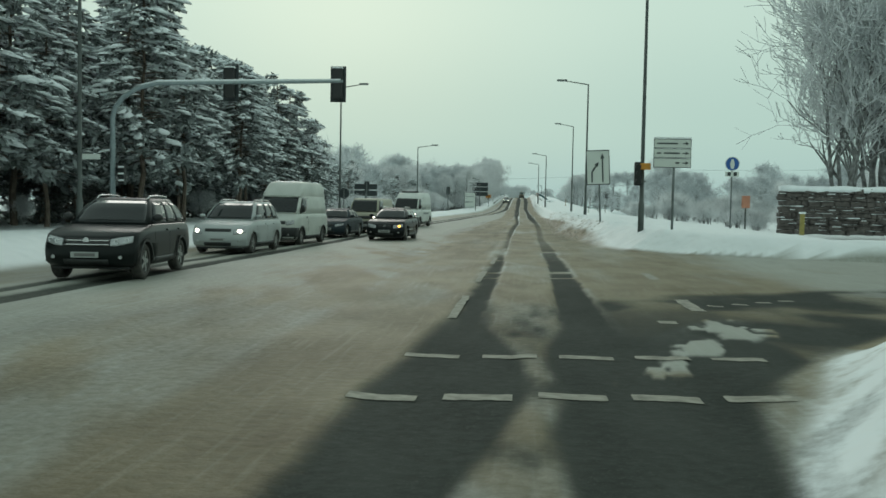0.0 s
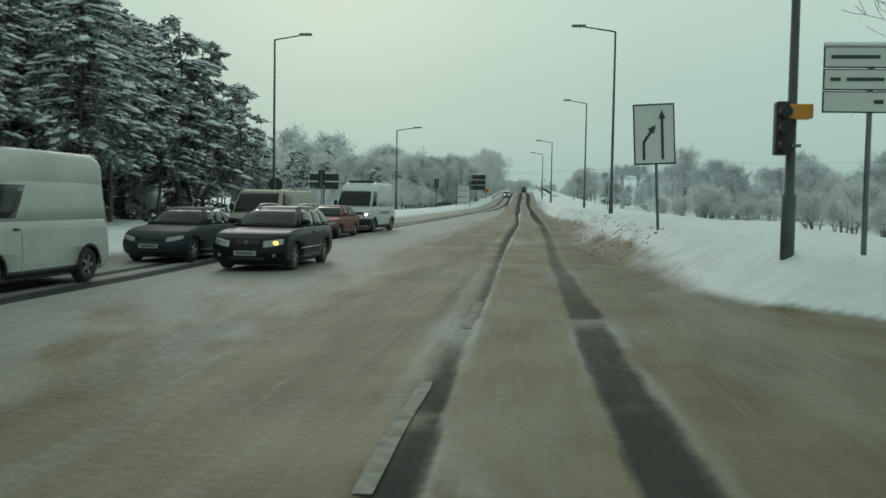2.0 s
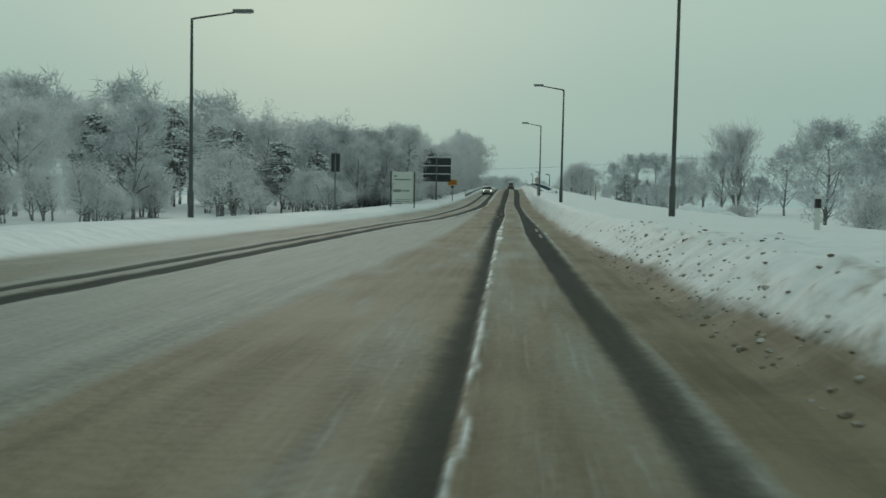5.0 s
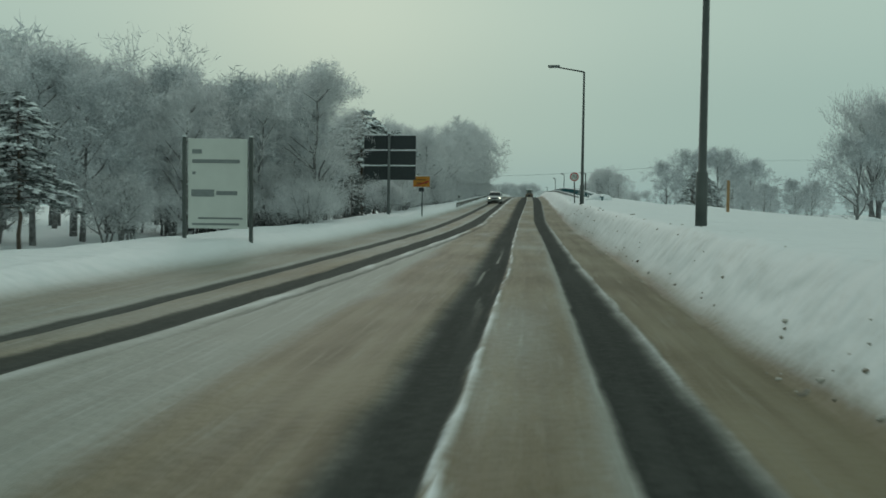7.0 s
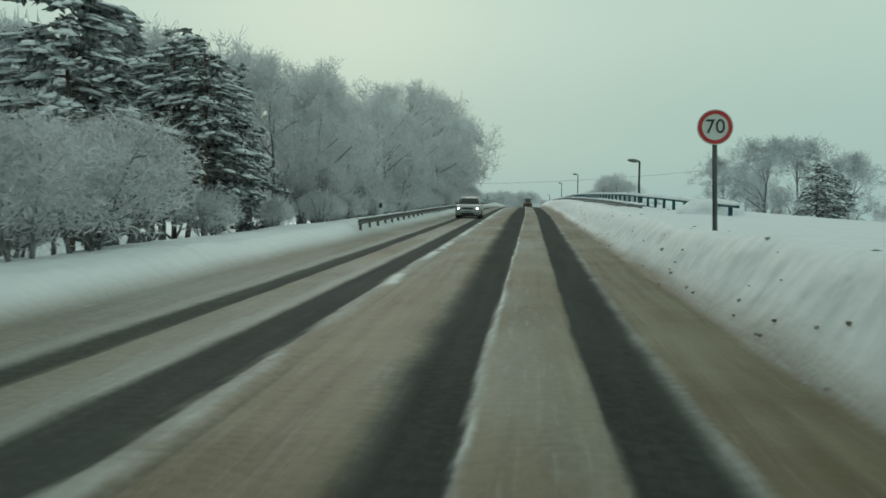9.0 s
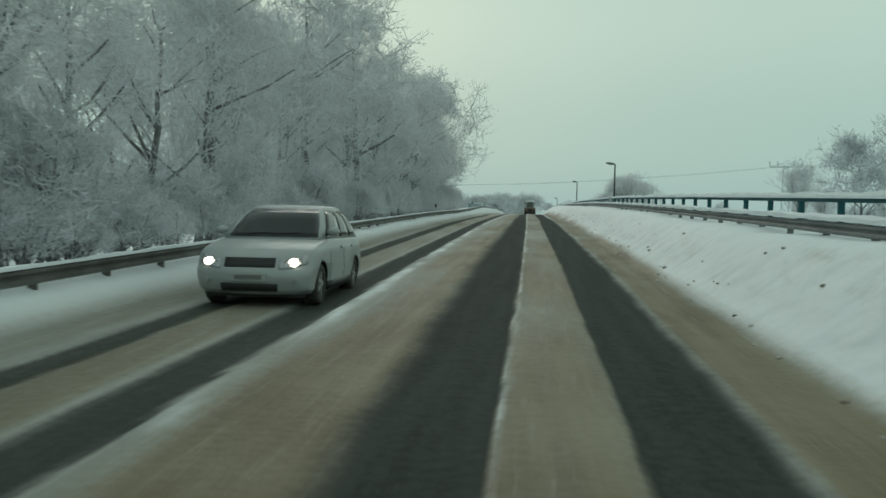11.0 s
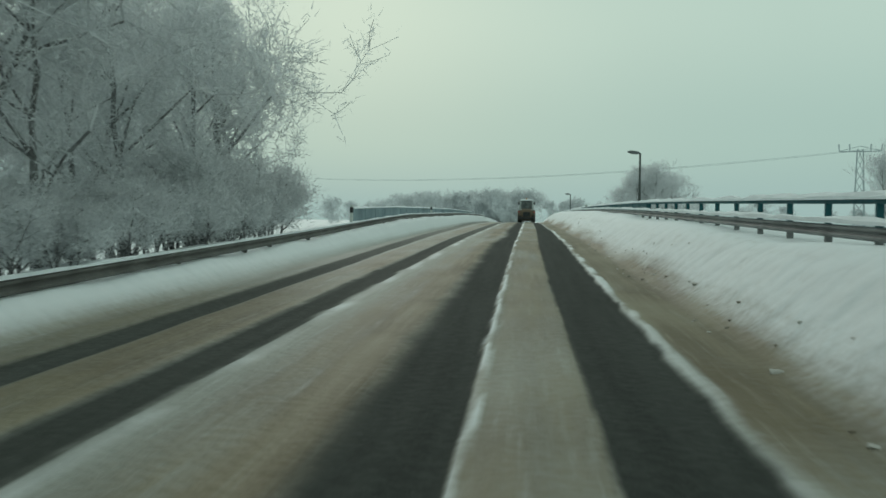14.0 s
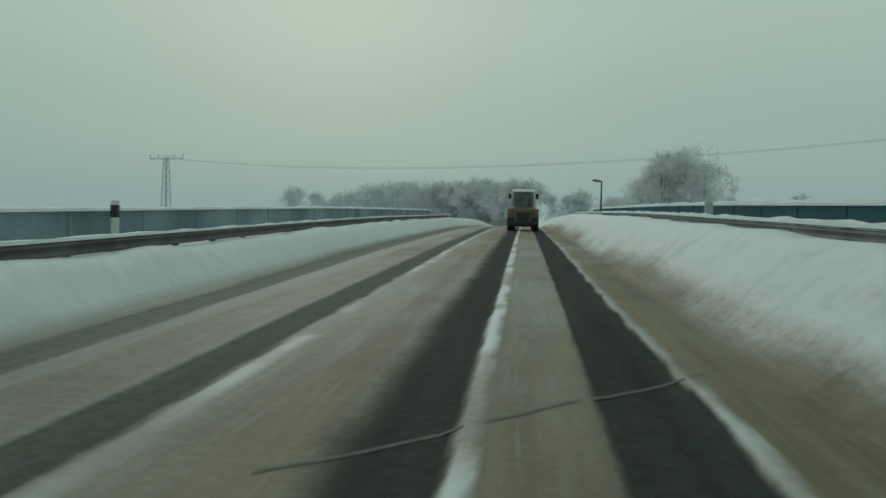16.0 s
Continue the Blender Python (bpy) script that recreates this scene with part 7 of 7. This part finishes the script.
for z, a, b in ((1.36, 2.0, 3.3), (0.98, 2.0, 3.9)):
    bm = bmesh.new()
    xs = 0.945 if z > 1.2 else 1.015
    box(bm, xs - 0.03, a, z - 0.07, xs + 0.006, b, z + 0.07, 0.004)
    part("side_stripe", bm, STRIPE, amb, "grey side stripe")
vehicle("oncoming_car", "small pale grey hatchback far along the other lane", (-3.95, 232.3), P_SILVER, 4.1, 1.72, 0.88, 0.96, 2.5, 0.85, (1.1, 1.9, 3.4, 4.0), (0.58, 1.46), 0.30, 0.18, 0.74, lights="on")

# ---- wheel loader ahead ----
P_YELLOW = mat("dirty_tan_loader_paint", (0.10, 0.072, 0.048), 0.7, var=0.3, scale=1.5, second=(0.22, 0.165, 0.11))
P_CAB = mat("pale_cab_paint", (0.46, 0.49, 0.48), 0.6, var=0.2, scale=1.5)
# paler patches in the glass colour stand for sky showing through the cab
M_CABGLASS = mat("hazy_cab_glass", (0.05, 0.06, 0.06), 0.12, var=0.3, scale=2.0, second=(0.16, 0.18, 0.18))
ly, lx = 411.0, -0.05
loader = thing("wheel_loader", "dirty tan wheel loader with a pale cab", "loader", Matrix.Translation((lx, ly, rz(ly) + 0.0)))
for sx in (-1, 1):
    for ya in (0.95, 4.0):
        wheel(loader, sx * 0.88, ya, 0.76, 0.52, sx)
    rings = []
    for k in range(9):
        a = radians(10 + 20 * k)
        cy, cz = 0.95 - 0.86 * math.cos(a), 0.76 + 0.86 * math.sin(a)
        iy, iz = 0.95 - 0.81 * math.cos(a), 0.76 + 0.81 * math.sin(a)
        rings.append([(sx * 0.60, cy, cz), (sx * 1.14, cy, cz), (sx * 1.14, iy, iz), (sx * 0.60, iy, iz)])
    loft("mudguard", rings, P_YELLOW, loader, "dirty curved mudguard")
    bm = bmesh.new()
    box(bm, sx * 0.98 - 0.08, 0.02, 1.30, sx * 0.98 + 0.08, 0.10, 1.42, 0.02)
    part("tail_light", bm, M_RED, loader)
    bm = bmesh.new()
    tube(bm, [(sx * 0.80, 2.6, 2.55), (sx * 1.0, 2.5, 2.60)], [0.03, 0.03], 6)
    box(bm, sx * 1.02 - 0.10, 2.44, 2.35, sx * 1.02 + 0.10, 2.52, 2.75, 0.03)
    part("mirror", bm, M_BLACK, loader, "black wing mirror")
    bm = bmesh.new()
    for k in range(3):
        box(bm, sx * 0.86 - 0.16, 1.75, 0.55 + 0.36 * k, sx * 0.86 + 0.16, 2.05, 0.60 + 0.36 * k, 0.01)
    part("cab_steps", bm, M_BLACK, loader)
rings = []
for y, w, z0, z1 in ((0.0, 0.58, 0.66, 1.48), (0.14, 0.64, 0.58, 1.66), (0.9, 0.66, 0.58, 1.76), (1.7, 0.66, 0.65, 1.80)):
    rings.append([(w, y, z0), (w, y, z1 - 0.16), (w * 0.93, y, z1 - 0.05), (w * 0.78, y, z1), (-w * 0.78, y, z1), (-w * 0.93, y, z1 - 0.05), (-w, y, z1 - 0.16), (-w, y, z0)])
loft("engine_hood", rings, P_YELLOW, loader, "dirty tan engine hood")
bm = bmesh.new()
box(bm, -0.46, -0.02, 0.76, 0.46, 0.03, 1.36, 0.02)
grille = part("radiator_grille", bm, M_BLACK, loader, "black radiator grille")
for k in range(7):
    bm = bmesh.new()
    box(bm, -0.43, -0.045, 0.80 + 0.08 * k, 0.43, -0.015, 0.835 + 0.08 * k, 0.008)
    part("slat", bm, M_SIGN_BACK, grille)
rings = []
for x in (-0.98, -0.90, 0.90, 0.98):
    e = 0.0 if abs(x) < 0.95 else 0.06
    rings.append([(x, -0.08 + e, 0.42 + e), (x, 0.30, 0.42 + e), (x, 0.30, 0.70), (x, -0.02 + e, 0.72 - e), (x, -0.08 + e, 0.64 - e)])
loft("counterweight", rings, M_BLACK, loader, "black counterweight", smooth=False)
bm = bmesh.new()
for sx in (-1, 1):
    for y, w in ((1.55, 0.11), (3.0, 0.07)):
        tube(bm, [(sx * 0.84, y, 1.55), (sx * 0.82, y, 2.2), (sx * 0.74, y + 0.05, 2.92)], [w, w, w * 0.9], 6)
box(bm, -0.86, 1.5, 1.45, 0.86, 3.05, 1.74, 0.05)
cab = part("cab_frame", bm, P_CAB, loader, "pale cab frame")
rings = []
for y, w, z in ((1.38, 0.66, 2.92), (1.44, 0.80, 2.96), (1.6, 0.84, 3.02), (3.0, 0.84, 3.02), (3.2, 0.76, 2.95)):
    rings.append([(w, y, 2.86), (w, y, z - 0.03), (w * 0.9, y, z + 0.03), (-w * 0.9, y, z + 0.03), (-w, y, z - 0.03), (-w, y, 2.86)])
loft("cab_roof", rings, M_SNOW, loader, "pale roof under snow")
for y in (1.52, 2.98):
    bm = bmesh.new()
    bm.faces.new([bm.verts.new(p) for p in ((-0.74, y, 1.76), (0.74, y, 1.76), (0.66, y + 0.04, 2.88), (-0.66, y + 0.04, 2.88))])
    g = bmesh.ops.extrude_face_region(bm, geom=bm.faces[:])
    bmesh.ops.translate(bm, verts=[v for v in g["geom"] if isinstance(v, bmesh.types.BMVert)], vec=(0, 0.02, 0))
    part("cab_window", bm, M_CABGLASS, cab)
for sx in (-1, 1):
    bm = bmesh.new()
    box(bm, sx * 0.79 - 0.01, 1.68, 1.76, sx * 0.79 + 0.01, 2.90, 2.86)
    part("cab_window", bm, M_CABGLASS, cab)
    bm = bmesh.new()
    box(bm, sx * 0.62 - 0.10, 1.40, 2.78, sx * 0.62 + 0.10, 1.50, 2.90, 0.03)
    part("work_lamp", bm, M_LAMPGLASS, cab, "square work lamp")
bm = bmesh.new()
box(bm, -0.24, 2.10, 1.80, 0.24, 2.22, 2.45, 0.08)
part("seat_back", bm, M_BLACK, cab)
bm = bmesh.new()
tube(bm, [(0, 2.3, 3.02), (0, 2.3, 3.12), (0, 2.3, 3.22)], [0.07, 0.07, 0.05], 10)
part("beacon", bm, M_ORANGE, loader, "orange beacon")
bm = bmesh.new()
tube(bm, [(0.42, 1.15, 1.7), (0.42, 1.15, 2.25), (0.42, 1.08, 2.33)], [0.05, 0.05, 0.045], 8)
part("exhaust_pipe", bm, M_BLACK, loader)
bm = bmesh.new()
box(bm, -0.55, 2.9, 0.6, 0.55, 4.7, 1.1, 0.08)
part("front_frame", bm, P_YELLOW, loader)
for sx in (-1, 1):
    bm = bmesh.new()
    tube(bm, [(sx * 0.5, 3.6, 1.4), (sx * 0.5, 4.8, 1.5), (sx * 0.5, 5.6, 0.7)], [0.14, 0.14, 0.12], 6)
    part("lift_arm", bm, P_YELLOW, loader)
rings = []
for x in (-1.2, 1.2):
    rings.append([(x, 5.45, 0.40), (x, 5.6, 0.25), (x, 6.5, 0.22), (x, 6.5, 0.28), (x, 5.7, 0.36), (x, 5.6, 0.5), (x, 5.62, 1.0), (x, 5.85, 1.15), (x, 5.8, 1.2), (x, 5.5, 1.05)])
loft("bucket", rings, P_YELLOW, loader, "", smooth=False)

# ---- chunks of ploughed snow on the banks ----
bm = bmesh.new()
bmesh.ops.create_icosphere(bm, subdivisions=1, radius=1.0)
ICO_V = [v.co.copy() for v in bm.verts]
ICO_F = [tuple(v.index for v in f.verts) for f in bm.faces]
bm.free()


def snow_chunks(name, label, rc, spots, sizes, flat, material):
    """Lumps of broken snow lying on the banks, at (x, y) spots."""
    V, Fc = [], []
    xs, ys = np.array([p[0] for p in spots]), np.array([p[1] for p in spots])
    for x, y, z in zip(xs, ys, ground_z(xs, ys)):
        s = rc.uniform(*sizes) * (1.5 if rc.random() < 0.12 else 1.0)
        rot = Euler((rc.uniform(0, 6), rc.uniform(0, 6), rc.uniform(0, 6))).to_matrix()
        i = len(V)
        for v in ICO_V:
            q = rot @ (v * (1 + rc.uniform(-0.3, 0.3)))
            V.append((x + q.x * s * 1.4, y + q.y * s * 1.4, z + q.z * s * flat))
        Fc.extend(tuple(i + j for j in f) for f in ICO_F)
    ob = data_part(name, V, Fc, material)
    return tagged(ob, label, "snow", kind="stuff")


rc = random.Random(77)
spots = []
for k in range(1400):
    y = rc.uniform(47, 106) if k < 900 else rc.uniform(106, 350)
    x = float(edge_right(y)) + (abs(rc.gauss(0.1, 0.9)) + 0.1 if k < 900 else abs(rc.gauss(0.25, 0.45)))
    if x < 6.3:
        spots.append((x, y))
snow_chunks("snow_clods", "dirty chunks of ploughed snow scattered on the bank", rc, spots, (0.012, 0.038), 0.7,
            mat("dirty_snow_chunks", (0.24, 0.20, 0.14), 0.9, var=0.2, scale=5, island=1.0, second=(0.55, 0.54, 0.50)))
